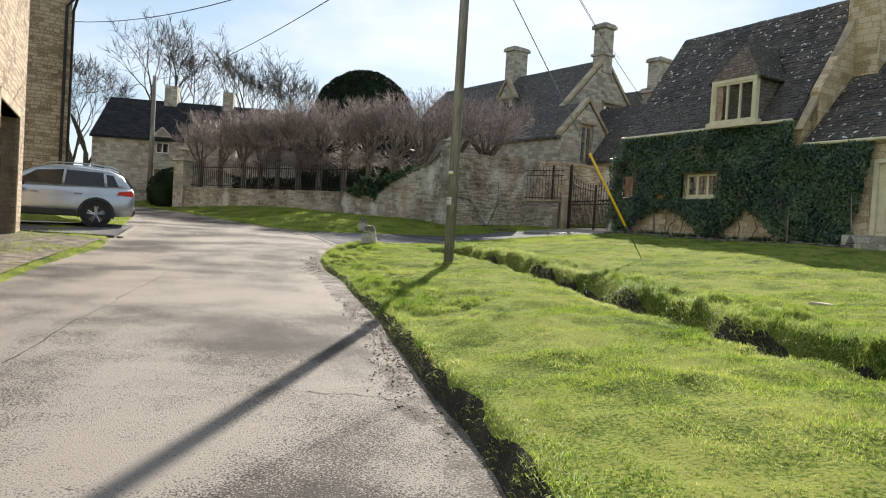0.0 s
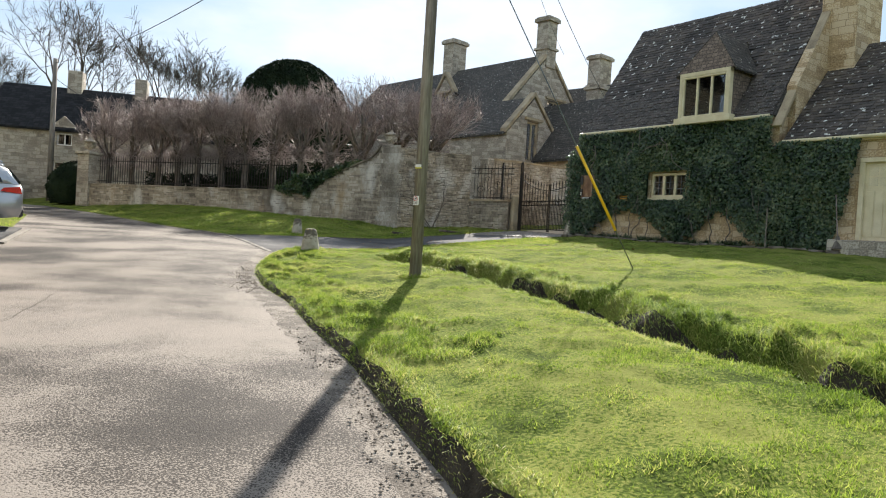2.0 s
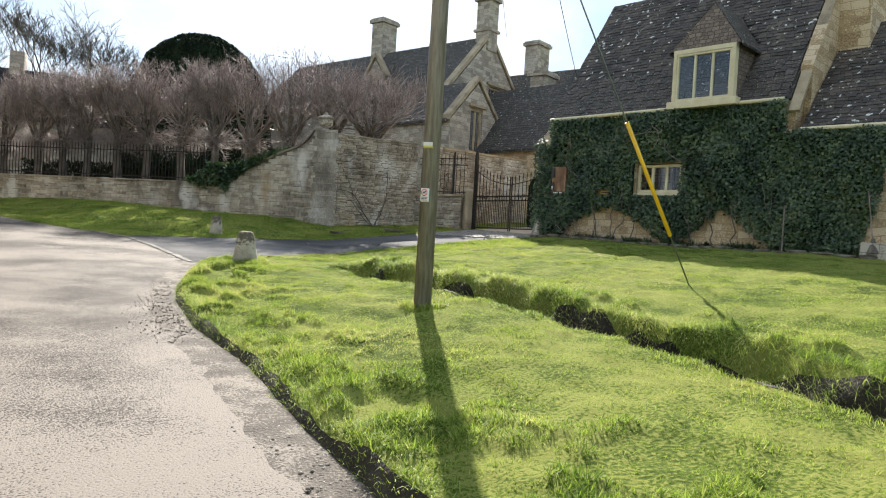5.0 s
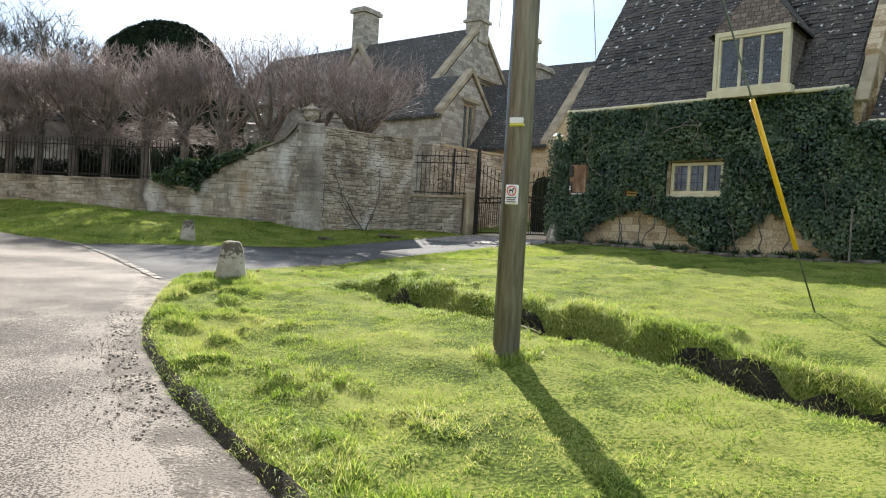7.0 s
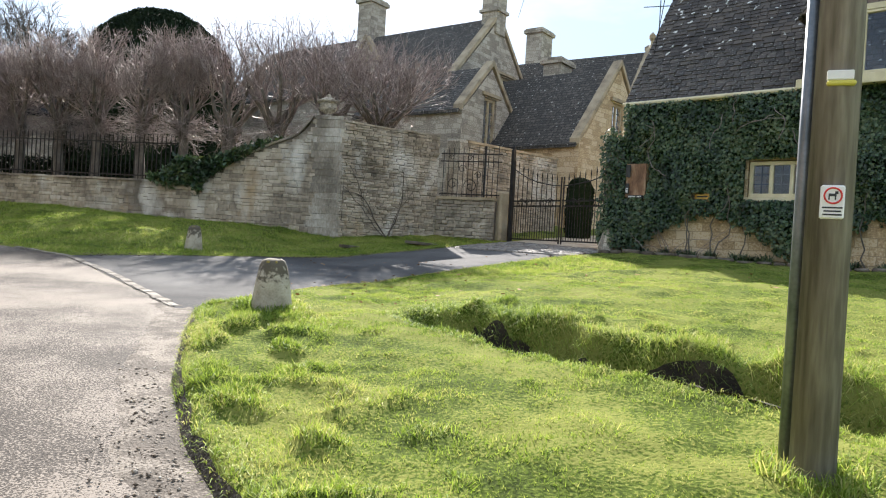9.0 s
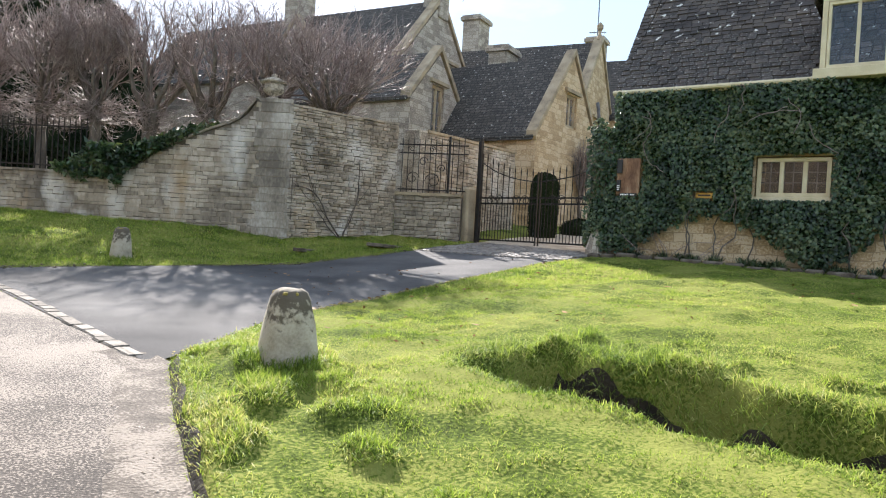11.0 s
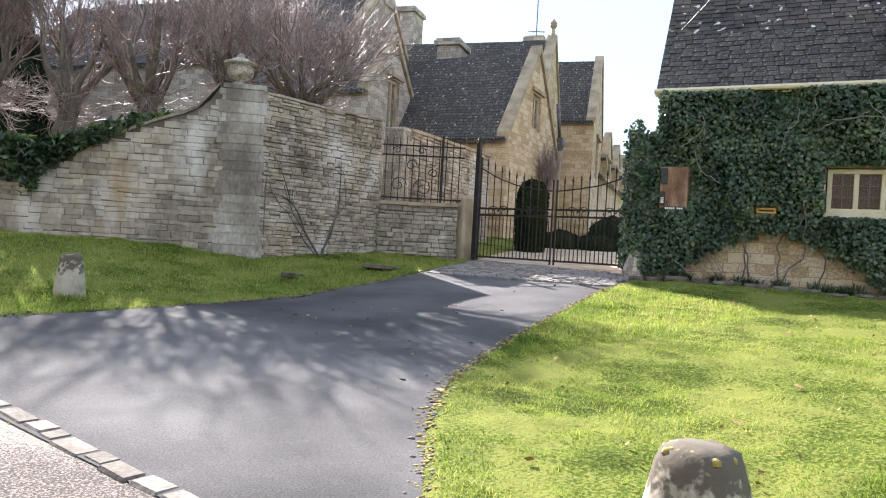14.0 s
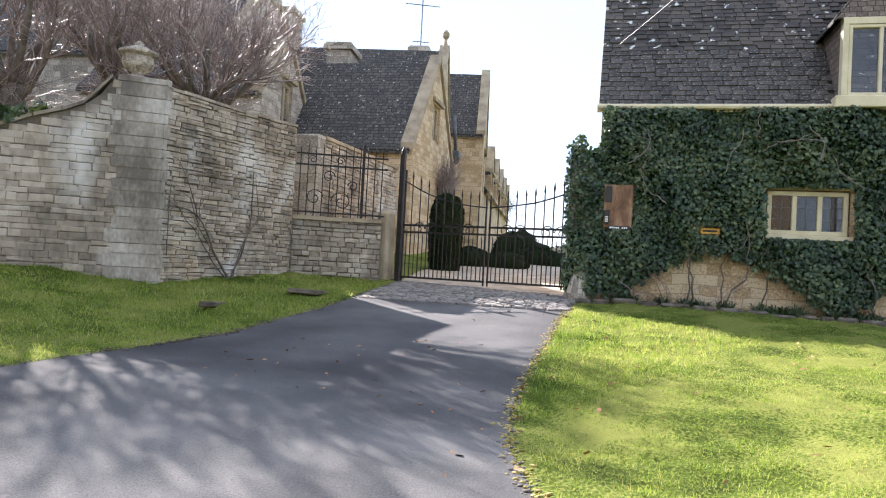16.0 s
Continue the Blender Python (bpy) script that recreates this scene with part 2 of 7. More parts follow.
M_BARK = material("bark", [(0.06, 0.05, 0.042), (0.125, 0.105, 0.088), (0.21, 0.185, 0.155)], 0.9, 8, 50, 0.8, spread=0.22, stretch=(1, 1, 0.3))
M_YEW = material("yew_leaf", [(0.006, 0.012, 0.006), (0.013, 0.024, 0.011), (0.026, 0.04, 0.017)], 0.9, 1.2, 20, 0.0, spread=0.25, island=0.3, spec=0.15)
M_CREAM = material("cream_paint", [(0.6, 0.52, 0.33), (0.72, 0.64, 0.44)], 0.5, 4, 50, 0.15)
M_GLASS = glass_material("window_glass")
# Near-black: the shade of unlit rooms is put into this colour.
M_ROOM_SHADE = material("room_shade", [(0.03, 0.028, 0.025), (0.06, 0.055, 0.05)], 0.9, 2, 20, 0.0)
M_LEAD = material("lead", [(0.08, 0.08, 0.085), (0.16, 0.16, 0.17)], 0.6, 6, 50, 0.1, metal=0.3)
M_YELLOW = material("yellow_plastic", [(0.75, 0.42, 0.01), (0.85, 0.52, 0.02)], 0.4, 5, 50, 0.05)
M_STEEL = material("galvanised_steel", [(0.14, 0.16, 0.18), (0.25, 0.27, 0.3)], 0.45, 6, 50, 0.1, metal=0.7)
M_WHITE = material("white_plastic", [(0.74, 0.73, 0.7), (0.82, 0.81, 0.78)], 0.5, 5, 60, 0.05)
M_RED = material("red_print", [(0.55, 0.03, 0.03), (0.65, 0.05, 0.04)], 0.5, 5, 60, 0.0)
M_BLACK = material("black_print", [(0.015, 0.015, 0.015), (0.03, 0.03, 0.03)], 0.5, 5, 60, 0.0)
M_QUOIN = material("pale_quoin", [(0.15, 0.13, 0.105), (0.33, 0.295, 0.245), (0.55, 0.52, 0.47)], 0.9, 1.4, 24, 0.6, coords="World", stretch=(1, 1, 0.5), spread=0.2, piece=0.15, speck=((0.13, 0.11, 0.09), 1.2, 0.52, 0.15))
M_SETT = material("sett", [(0.1, 0.09, 0.08), (0.2, 0.18, 0.16), (0.3, 0.27, 0.24)], 0.8, 5, 50, 0.5, spread=0.25, piece=0.3)
M_BRASS = material("brass", [(0.4, 0.25, 0.06), (0.55, 0.36, 0.1)], 0.4, 6, 50, 0.1, metal=0.8)
M_LEAF = material("dead_leaf", [(0.12, 0.05, 0.02), (0.25, 0.11, 0.04), (0.4, 0.25, 0.12)], 0.8, 5, 40, 0.0, island=0.4, spread=0.25)
# Dark edge soil; on the ditch bed its colour also carries the trench's shade.
M_EARTH_SHADE = material("earth_with_shade", [(0.012, 0.01, 0.007), (0.03, 0.025, 0.017), (0.06, 0.05, 0.034)], 0.8, 5, 50, 1.0, spread=0.22, distance=0.03, spec=0.2)
M_BARK_FAR = material("far_bark", [(0.03, 0.026, 0.022), (0.07, 0.06, 0.05)], 0.9, 4, 40, 0.0)
M_MOSS = material("yellow_moss", [(0.16, 0.13, 0.03), (0.32, 0.26, 0.07), (0.45, 0.38, 0.16)], 0.95, 20, 90, 0.8, spread=0.22)
M_CRACK = material("road_crack", [(0.015, 0.013, 0.011), (0.03, 0.026, 0.022)], 0.95, 9, 60, 0.0, spec=0.1)
# Slates for the far roof, with its backlit shade put into the colour.
M_SHADED_SLATE = coursed("shaded_slate", [(0.008, 0.008, 0.009), (0.016, 0.016, 0.018), (0.03, 0.03, 0.032)], (0.006, 0.006, 0.006), 0.3, 0.2, 0.7, 0.012, None, 0.4, 0.01)
M_SHADED_SLATE.node_tree.nodes["Principled BSDF"].inputs["Specular IOR Level"].default_value = 0.1
M_TILEHUNG = coursed("tile_hanging", [(0.09, 0.068, 0.054), (0.17, 0.128, 0.1), (0.25, 0.19, 0.15)], (0.05, 0.038, 0.03), 0.16, 0.1, 0.85, 0.008, None, 0.3, 0.015)
M_MARGIN = material("worn_margin", [(0.05, 0.042, 0.035), (0.11, 0.093, 0.078), (0.22, 0.192, 0.163)], 0.88, 3.5, 60, 1.0, spread=0.3, distance=0.014, spec=0.2, grain=0.8)
M_CRUMB = material("earth_crumb", [(0.1, 0.083, 0.066), (0.24, 0.205, 0.17), (0.42, 0.38, 0.33)], 0.95, 6, 60, 0.3, spread=0.3, island=0.5, spec=0.1)
M_PANEL = material("weathered_board", [(0.1, 0.05, 0.03), (0.24, 0.13, 0.075), (0.4, 0.27, 0.17)], 0.85, 7, 40, 0.6, spread=0.25, stretch=(1, 1, 0.4))
M_LABEL = material("yellow_label", [(0.55, 0.5, 0.08), (0.65, 0.58, 0.1)], 0.5, 5, 60, 0.0)


# ---- helpers ----
def thing(name, label, category, group="", kind="", at=(0, 0, 0)):
    ob = new(name)
    ob.location = at
    ob.empty_display_size = 0.2
    return tagged(ob, label, category, group, kind)


def uvproj(bm):
    lay = bm.loops.layers.uv.verify()
    for f in bm.faces:
        f.normal_update()
        nn = f.normal
        t = Vector((0, 0, 1)).cross(nn)
        t = t.normalized() if t.length > 0.05 else Vector((1, 0, 0))
        bt = nn.cross(t)
        for lp in f.loops:
            lp[lay].uv = (lp.vert.co.dot(t), lp.vert.co.dot(bt))


def part(name, bm, mat, parent=None, label="", smooth=False):
    """Links a bmesh, built in world places, as one mesh under a thing or part."""
    if name.endswith("wall"):
        bmesh.ops.remove_doubles(bm, verts=bm.verts[:], dist=0.0005)
    uvproj(bm)
    me = bpy.data.meshes.new(name)
    bm.to_mesh(me)
    bm.free()
    me.materials.append(mat)
    if smooth:
        me.polygons.foreach_set("use_smooth", [True] * len(me.polygons))
    ob = new(name, me)
    if parent:
        ob.parent = parent
        bpy_parent_inverse(ob, parent)
    return tagged(ob, label)


def bpy_parent_inverse(ob, parent):
    """Keeps a part where it was built: only top-level things have a place of their own."""
    ob.matrix_parent_inverse = Matrix.Translation(parent.location).inverted() if parent.parent is None else Matrix.Identity(4)


def mesh_part(name, verts, faces, mat, parent=None, label="", kind="", smooth=False):
    me = bpy.data.meshes.new(name)
    me.from_pydata(verts, [], faces)
    me.materials.append(mat)
    if smooth:
        me.polygons.foreach_set("use_smooth", [True] * len(me.polygons))
    ob = new(name, me)
    if parent:
        ob.parent = parent
        bpy_parent_inverse(ob, parent)
    return tagged(ob, label, kind=kind)


def array_mesh(name, verts, tris, mat):
    """A mesh of triangles from numpy arrays."""
    me = bpy.data.meshes.new(name)
    k = len(tris)
    me.vertices.add(len(verts))
    me.vertices.foreach_set("co", np.ascontiguousarray(verts, dtype=np.float32).ravel())
    me.loops.add(3 * k)
    me.loops.foreach_set("vertex_index", np.ascontiguousarray(tris, dtype=np.int32).ravel())
    me.polygons.add(k)
    me.polygons.foreach_set("loop_start", np.arange(0, 3 * k, 3, dtype=np.int32))
    me.update(calc_edges=True)
    me.materials.append(mat)
    return me


def box(bm, m, sx, sy, sz, bevel=0.0):
    """A box centred on the pose m; edges rounded off by bevel."""
    r = bmesh.ops.create_cube(bm, size=1.0, matrix=m @ Matrix.Diagonal((sx, sy, sz, 1)))
    if bevel:
        es = {e for v in r["verts"] for e in v.link_edges}
        bmesh.ops.bevel(bm, geom=list(es), offset=bevel, segments=1, affect="EDGES")


def tube(bm, pts, radii, sides=8, cap=True):
    pts = [Vector(p) for p in pts]
    if not hasattr(radii, "__len__"):
        radii = [radii] * len(pts)
    rings = []
    for i, p in enumerate(pts):
        d = (pts[min(i + 1, len(pts) - 1)] - pts[max(i - 1, 0)]).normalized()
        a = d.orthogonal().normalized() if abs(d.z) < 0.99 else Vector((1, 0, 0))
        if i:
            a = (rings[-1][1] - d * rings[-1][1].dot(d)).normalized()
        b = d.cross(a)
        rings.append(([bm.verts.new(p + (a * math.cos(2 * math.pi * k / sides) + b * math.sin(2 * math.pi * k / sides)) * radii[i]) for k in range(sides)], a))
    for i in range(len(rings) - 1):
        u, v = rings[i][0], rings[i + 1][0]
        for k in range(sides):
            bm.faces.new((u[k], u[(k + 1) % sides], v[(k + 1) % sides], v[k]))
    if cap:
        bm.faces.new(rings[0][0][::-1])
        bm.faces.new(rings[-1][0])


def prism(bm, pts, depth):
    """A slab: the polygon pts (3D, in one plane), thickened by the vector depth."""
    a = [bm.verts.new(Vector(p)) for p in pts]
    b = [bm.verts.new(Vector(p) + Vector(depth)) for p in pts]
    n = len(a)
    fs = [bm.faces.new(a), bm.faces.new(b[::-1])]
    for i in range(n):
        fs.append(bm.faces.new((a[i], b[i], b[(i + 1) % n], a[(i + 1) % n])))
    bmesh.ops.recalc_face_normals(bm, faces=fs)


class Plane:
    """An upright wall's frame: s runs along it, z up, out is towards its front."""

    def __init__(self, x, y, ux, uy, left_front=False):
        k = math.hypot(ux, uy)
        self.o, self.u = Vector((x, y, 0)), Vector((ux / k, uy / k, 0))
        self.n = Vector((self.u.y, -self.u.x, 0)) if not left_front else Vector((-self.u.y, self.u.x, 0))

    def p(self, s, z, out=0.0):
        return self.o + self.u * s + self.n * out + Vector((0, 0, z))

    def m(self, s, z, out=0.0):
        q = self.p(s, z, out)
        return Matrix(((self.u.x, self.n.x, 0, q.x), (self.u.y, self.n.y, 0, q.y), (0, 0, 1, q.z), (0, 0, 0, 1)))

    def box(self, bm, s0, s1, z0, z1, o0, o1, bevel=0.0):
        box(bm, self.m((s0 + s1) / 2, (z0 + z1) / 2, (o0 + o1) / 2), abs(s1 - s0), abs(o1 - o0), abs(z1 - z0), bevel)


def pierced(bm, fr, s0, s1, z0, z1, holes, o0, o1):
    """A wall with rectangular openings through it: holes are (s0, s1, z0, z1)."""
    ss = sorted({s0, s1, *[h[0] for h in holes], *[h[1] for h in holes]})
    for a, b in zip(ss, ss[1:]):
        cuts = sorted((h[2], h[3]) for h in holes if h[0] <= a + 1e-6 and h[1] >= b - 1e-6)
        z = z0
        for c, d in cuts:
            if c > z:
                fr.box(bm, a, b, z, c, o0, o1)
            z = d
        if z1 > z:
            fr.box(bm, a, b, z, z1, o0, o1)


def window(parent, fr, s0, s1, z0, z1, lights=2, mat=None, bar=0.06, out=0.0, rows=1, glazing=0.0, name="window", surround=None):
    """A window with frame, mullions, glazing bars and a pane for each light."""
    mat = mat or M_CREAM
    bm = bmesh.new()
    rings = [[bm.verts.new(fr.p(a, b, o)) for a, b in ((s0 + k, z0 + k), (s1 - k, z0 + k), (s1 - k, z1 - k), (s0 + k, z1 - k))] for k, o in ((0, out - 0.05), (0, out + 0.016), (0.006, out + 0.022), (bar - 0.006, out + 0.022), (bar, out + 0.016), (bar, out - 0.05))]
    for a, b in zip(rings, rings[1:] + rings[:1]):
        for k in range(4):
            bm.faces.new((a[k], a[(k + 1) % 4], b[(k + 1) % 4], b[k]))
    bmesh.ops.recalc_face_normals(bm, faces=bm.faces)
    win = part(name, bm, mat, parent)
    for i in range(1, lights):
        c = s0 + bar / 2 + (s1 - s0 - bar) * i / lights
        bm = bmesh.new()
        fr.box(bm, c - bar / 2, c + bar / 2, z0 + bar, z1 - bar, out - 0.05, out + 0.018, 0.006)
        part("mullion", bm, mat, win)
    w = (s1 - s0 - bar) / lights
    for i in range(lights):
        a, b = s0 + bar + w * i, s0 + w * (i + 1)
        bm = bmesh.new()
        fr.box(bm, a - 0.005, b + 0.005, z0 + bar - 0.005, z1 - bar + 0.005, out - 0.03, out - 0.024)
        pane = part("pane", bm, M_GLASS, win)
        pane.visible_shadow = False
        if glazing:
            bm = bmesh.new()
            for k in range(1, rows):
                z = z0 + bar + (z1 - z0 - 2 * bar) * k / rows
                fr.box(bm, a, b, z - glazing / 2, z + glazing / 2, out - 0.035, out - 0.01)
            fr.box(bm, (a + b) / 2 - glazing / 2, (a + b) / 2 + glazing / 2, z0 + bar, z1 - bar, out - 0.036, out - 0.009)
            part("glazing_bar", bm, M_LEAD, win)
    return win


# ---- ground heights ----
ROAD_R = [(0.9, -6), (0.75, 0), (0.45, 2), (0.25, 3.4), (0.12, 4.15), (-0.12, 5.05), (-0.43, 6.4), (-0.82, 8.1), (-1.3, 9.6), (-1.64, 10.9), (-2.16, 12.4), (-2.5, 13.8),
          (-2.64, 15), (-2.66, 16.5), (-2.62, 17.6), (-3.1, 18.9), (-3.6, 20.2), (-4.6, 22.7), (-5.8, 23.9), (-7.3, 25.6), (-11.0, 30.3), (-16.2, 36.0), (-24, 40.5), (-40, 46)]
ROAD_L = [(-4.2, -6), (-4.6, 0), (-5.1, 6), (-5.6, 9), (-6.15, 10.8), (-6.7, 13.8), (-7.6, 16), (-9.0, 19.8), (-11.7, 26.6), (-15.5, 31.5), (-22, 35.8), (-40, 42)]
DRIVE_R = [(-2.62, 17.6), (-2.2, 18.15), (-1.37, 19.4), (-0.6, 20.25), (0.1, 20.8), (1.15, 21.45), (2.4, 22.15), (3.6, 22.85), (4.7, 23.4), (5.9, 24.05)]
DRIVE_L = [(-4.6, 22.7), (-3.56, 23.2), (-2.6, 23.5), (-2.1, 23.75), (-1.4, 24.05), (-0.4, 24.55), (0.68, 25.04), (1.6, 25.4), (3.0, 26.15), (4.75, 27.3)]
DITCH = [(-0.2, 16.8), (0.15, 15.6), (0.7, 14.25), (1.2, 13.0), (1.6, 11.9), (2.0, 10.4), (2.2, 8.5), (2.42, 7.2), (2.75, 5.7), (3.2, 4.6), (4.2, 2.8), (6, 0)]
COURT_L = [(4.85, 27.3), (6.6, 28.6), (11.0, 31.2), (16, 34.6), (32, 46)]
COURT_R = [(6.0, 24.1), (8.6, 25.6), (13.0, 28.6), (19, 33), (36, 44)]
COURT_POLY = COURT_R + COURT_L[::-1]
DRIVE_POLY = DRIVE_R + DRIVE_L[::-1]
ROAD_POLY = ROAD_R + ROAD_L[::-1]


def seg_dist(px, py, line):
    best = np.full(px.shape, 1e9)
    for (ax, ay), (bx, by) in zip(line, line[1:]):
        dx, dy = bx - ax, by - ay
        t = np.clip(((px - ax) * dx + (py - ay) * dy) / (dx * dx + dy * dy), 0, 1)
        best = np.minimum(best, np.hypot(px - ax - t * dx, py - ay - t * dy))
    return best


def inside(px, py, poly):
    r = np.zeros(px.shape, bool)
    for (ax, ay), (bx, by) in zip(poly, poly[1:] + poly[:1]):
        if ay != by:
            r ^= ((ay > py) != (by > py)) & (px < (bx - ax) * (py - ay) / (by - ay) + ax)
    return r


def smooth(a, b, x):
    t = np.clip((x - a) / (b - a), 0, 1)
    return t * t * (3 - 2 * t)


def base_z(x, y):
    """The made ground of road and drive."""
    yy = np.minimum(y, 34.0) + 0.25 * np.clip(y - 34.0, 0, 60)
    xx = np.clip(x, 0, 14)
    return 0.06 + 0.052 * np.maximum(yy, -20) + 0.1 * xx - 0.003 * xx * xx


TABLE = np.random.default_rng(99).uniform(-1, 1, (256, 256))


def wave(x, y, k, seedk):
    """Smooth value noise in -1..1, with k lumps a metre or so."""
    k = k / 3.0
    u, v = x * k + 17.3 * seedk, y * k + 31.7 * seedk
    i, j = np.floor(u).astype(int), np.floor(v).astype(int)
    f, g = u - i, v - j
    f, g = f * f * (3 - 2 * f), g * g * (3 - 2 * g)
    a, b = TABLE[i % 256, j % 256], TABLE[(i + 1) % 256, j % 256]
    c, d = TABLE[i % 256, (j + 1) % 256], TABLE[(i + 1) % 256, (j + 1) % 256]
    return (a * (1 - f) + b * f) * (1 - g) + (c * (1 - f) + d * f) * g


def edge_dist(x, y):
    """Distance to the made ground, 0 on it."""
    d = np.minimum(np.minimum(seg_dist(x, y, ROAD_POLY + ROAD_POLY[:1]), seg_dist(x, y, DRIVE_POLY + DRIVE_POLY[:1])), seg_dist(x, y, COURT_POLY + COURT_POLY[:1]))
    return np.where(inside(x, y, ROAD_POLY) | inside(x, y, DRIVE_POLY) | inside(x, y, COURT_POLY), -d, d)


def tussock(x, y, d, c):
    """Mounds of rank grass, 0 to 1, along the lane's edge and the banks of the ditch."""
    far = x > np.interp(-y, [-q[1] for q in DITCH], [q[0] for q in DITCH])
    place = smooth(1.7, 0.5, d) * smooth(6.0, 9.0, y) * smooth(18.5, 16.5, y) + smooth(1.6, 0.6, c) * smooth(0.3, 0.5, c) * far * (y < 17.2) * 1.1 + 0.13
    return np.clip(place, 0, 1) * np.clip(1.5 * (wave(x, y, 11.0, 12) + 0.45 * wave(x, y, 27.0, 13)) - 0.12, 0, 1)


def ground_z(x, y, d=None):
    x, y = np.asarray(x, float), np.asarray(y, float)
    d = edge_dist(x, y) if d is None else d
    near = (x > -3.2) & (y < 24.5)
    lane = near & (y < 17.8)
    out = np.where(lane, smooth(0.06, 0.2, d), smooth(-0.03, 0.1, d))
    z = base_z(x, y) - np.where(lane, 0.05 * (1 - out), 0.0) - 0.07 * smooth(0.0, -0.12, d)
    step = np.where(near, 0.11 * smooth(10.5, 5.0, y) + 0.06 * smooth(21, 17, y) + 0.02, 0.03)
    bank = np.where(near, 0.12 * np.exp(-((x - 0.2) / 1.7) ** 2) * smooth(0, 2.0, d) * smooth(19.5, 16, y), 0)
    verge = np.where((y > 20) & ~near | (x < -3.2) & (y > 23.5), 0.36 * smooth(0.2, 4.2, d) + 0.35 * smooth(-3, -13, x) * smooth(0.5, 4.5, d), 0)
    lumps = 0.03 * wave(x, y, 2.3, 1) + 0.024 * wave(x, y, 8.0, 2) + 0.022 * wave(x, y, 24.0, 3)
    z = z + out * (step + bank + verge + lumps * smooth(0.0, 0.6, d))
    c = seg_dist(x, y, DITCH)
    z = z + np.where(near, 0.07 * tussock(x, y, d, c) * smooth(0.12, 0.35, d), 0)
    wide = 0.36 + 0.09 * wave(x, y, 3.0, 5) + 0.07 * wave(x, y, 11.0, 6)
    z = z - (0.58 * smooth(wide + 0.14, wide - 0.16, c)) * smooth(17.3, 16.6, y)
    return z


def gz(x, y):
    return float(ground_z(np.array([x]), np.array([y]))[0])


def spaced(stops):
    """Coordinates with steps of their own in each stretch: (from, to, step)."""
    return np.unique(np.concatenate([np.arange(a, b, st) for a, b, st in stops] + [[stops[-1][1]]]).round(4))


gx = spaced([(-1500, -200, 120), (-200, -60, 14), (-60, -14, 1.0), (-14, -4, 0.22), (-4, -3, 0.09), (-3, 4.2, 0.035), (4.2, 7, 0.09), (7, 13, 0.22), (13, 60, 1.2), (60, 200, 14), (200, 1500, 120)])
gy = spaced([(-400, -60, 50), (-60, -6, 3), (-6, 2, 0.4), (2, 26, 0.09), (26, 32, 0.2), (32, 60, 0.8), (60, 200, 10), (200, 2500, 150)])
GX, GY = np.meshgrid(gx, gy)
GZ = ground_z(GX.ravel(), GY.ravel())
gv = np.stack([GX.ravel(), GY.ravel(), GZ], 1)
ni = len(gx)
ii = (np.arange(len(gy) - 1)[:, None] * ni + np.arange(ni - 1)[None, :]).ravel()
gt = np.concatenate([np.stack([ii, ii + 1, ii + ni + 1], 1), np.stack([ii, ii + ni + 1, ii + ni], 1)])
gme = array_mesh("ground", gv, gt, M_GRASSGROUND)
gme.polygons.foreach_set("use_smooth", [True] * len(gme.polygons))
ground = tagged(new("ground", gme), "short green winter turf with worn earthy patches", "ground", kind="structure")


def strip(name, left, right, mat, label, lift=0.0, across=14, along=150, on=None):
    """A paved sheet lofted between two edges."""
    def even(line):
        p = np.array(line, float)
        k = np.concatenate([[0], np.cumsum(np.hypot(*np.diff(p, axis=0).T))])
        t = np.linspace(0, k[-1], along)
        return np.stack([np.interp(t, k, p[:, 0]), np.interp(t, k, p[:, 1])], 1)
    a, b = even(left), even(right)
    w = np.linspace(0, 1, across)[None, :, None]
    q = a[:, None, :] * (1 - w) + b[:, None, :] * w
    x, y = q[..., 0].ravel(), q[..., 1].ravel()
    z = on(x, y) if on else base_z(x, y) + lift + 0.01 * wave(x, y, 1.5, 4)
    j = (np.arange(along - 1)[:, None] * across + np.arange(across - 1)[None, :]).ravel()
    tri = np.concatenate([np.stack([j, j + 1, j + across + 1], 1), np.stack([j, j + across + 1, j + across], 1)])
    me = array_mesh(name, np.stack([x, y, z], 1), tri, mat)
    me.polygons.foreach_set("use_smooth", [True] * len(me.polygons))
    return tagged(new(name, me), label, name, kind="structure")


strip("road", ROAD_L, ROAD_R, M_ROAD, "worn pale grey-brown tarmac village lane")
strip("driveway", DRIVE_L, DRIVE_R, M_DRIVE, "smooth blue-grey tarmac driveway to an iron gate", 0.006)
strip("courtyard", COURT_L, COURT_R, M_GRAVEL, "pale gravel courtyard drive behind the gate", 0.01, 10, 60)


# ---- cottage with ivy ----
COT = Plane(5.91, 23.75, 0.515, -0.857)
COT.n = Vector((-0.857, -0.515, 0))
EAVE, RIDGE, HALF, CLEN = 5.0, 8.75, 2.65, 6.1


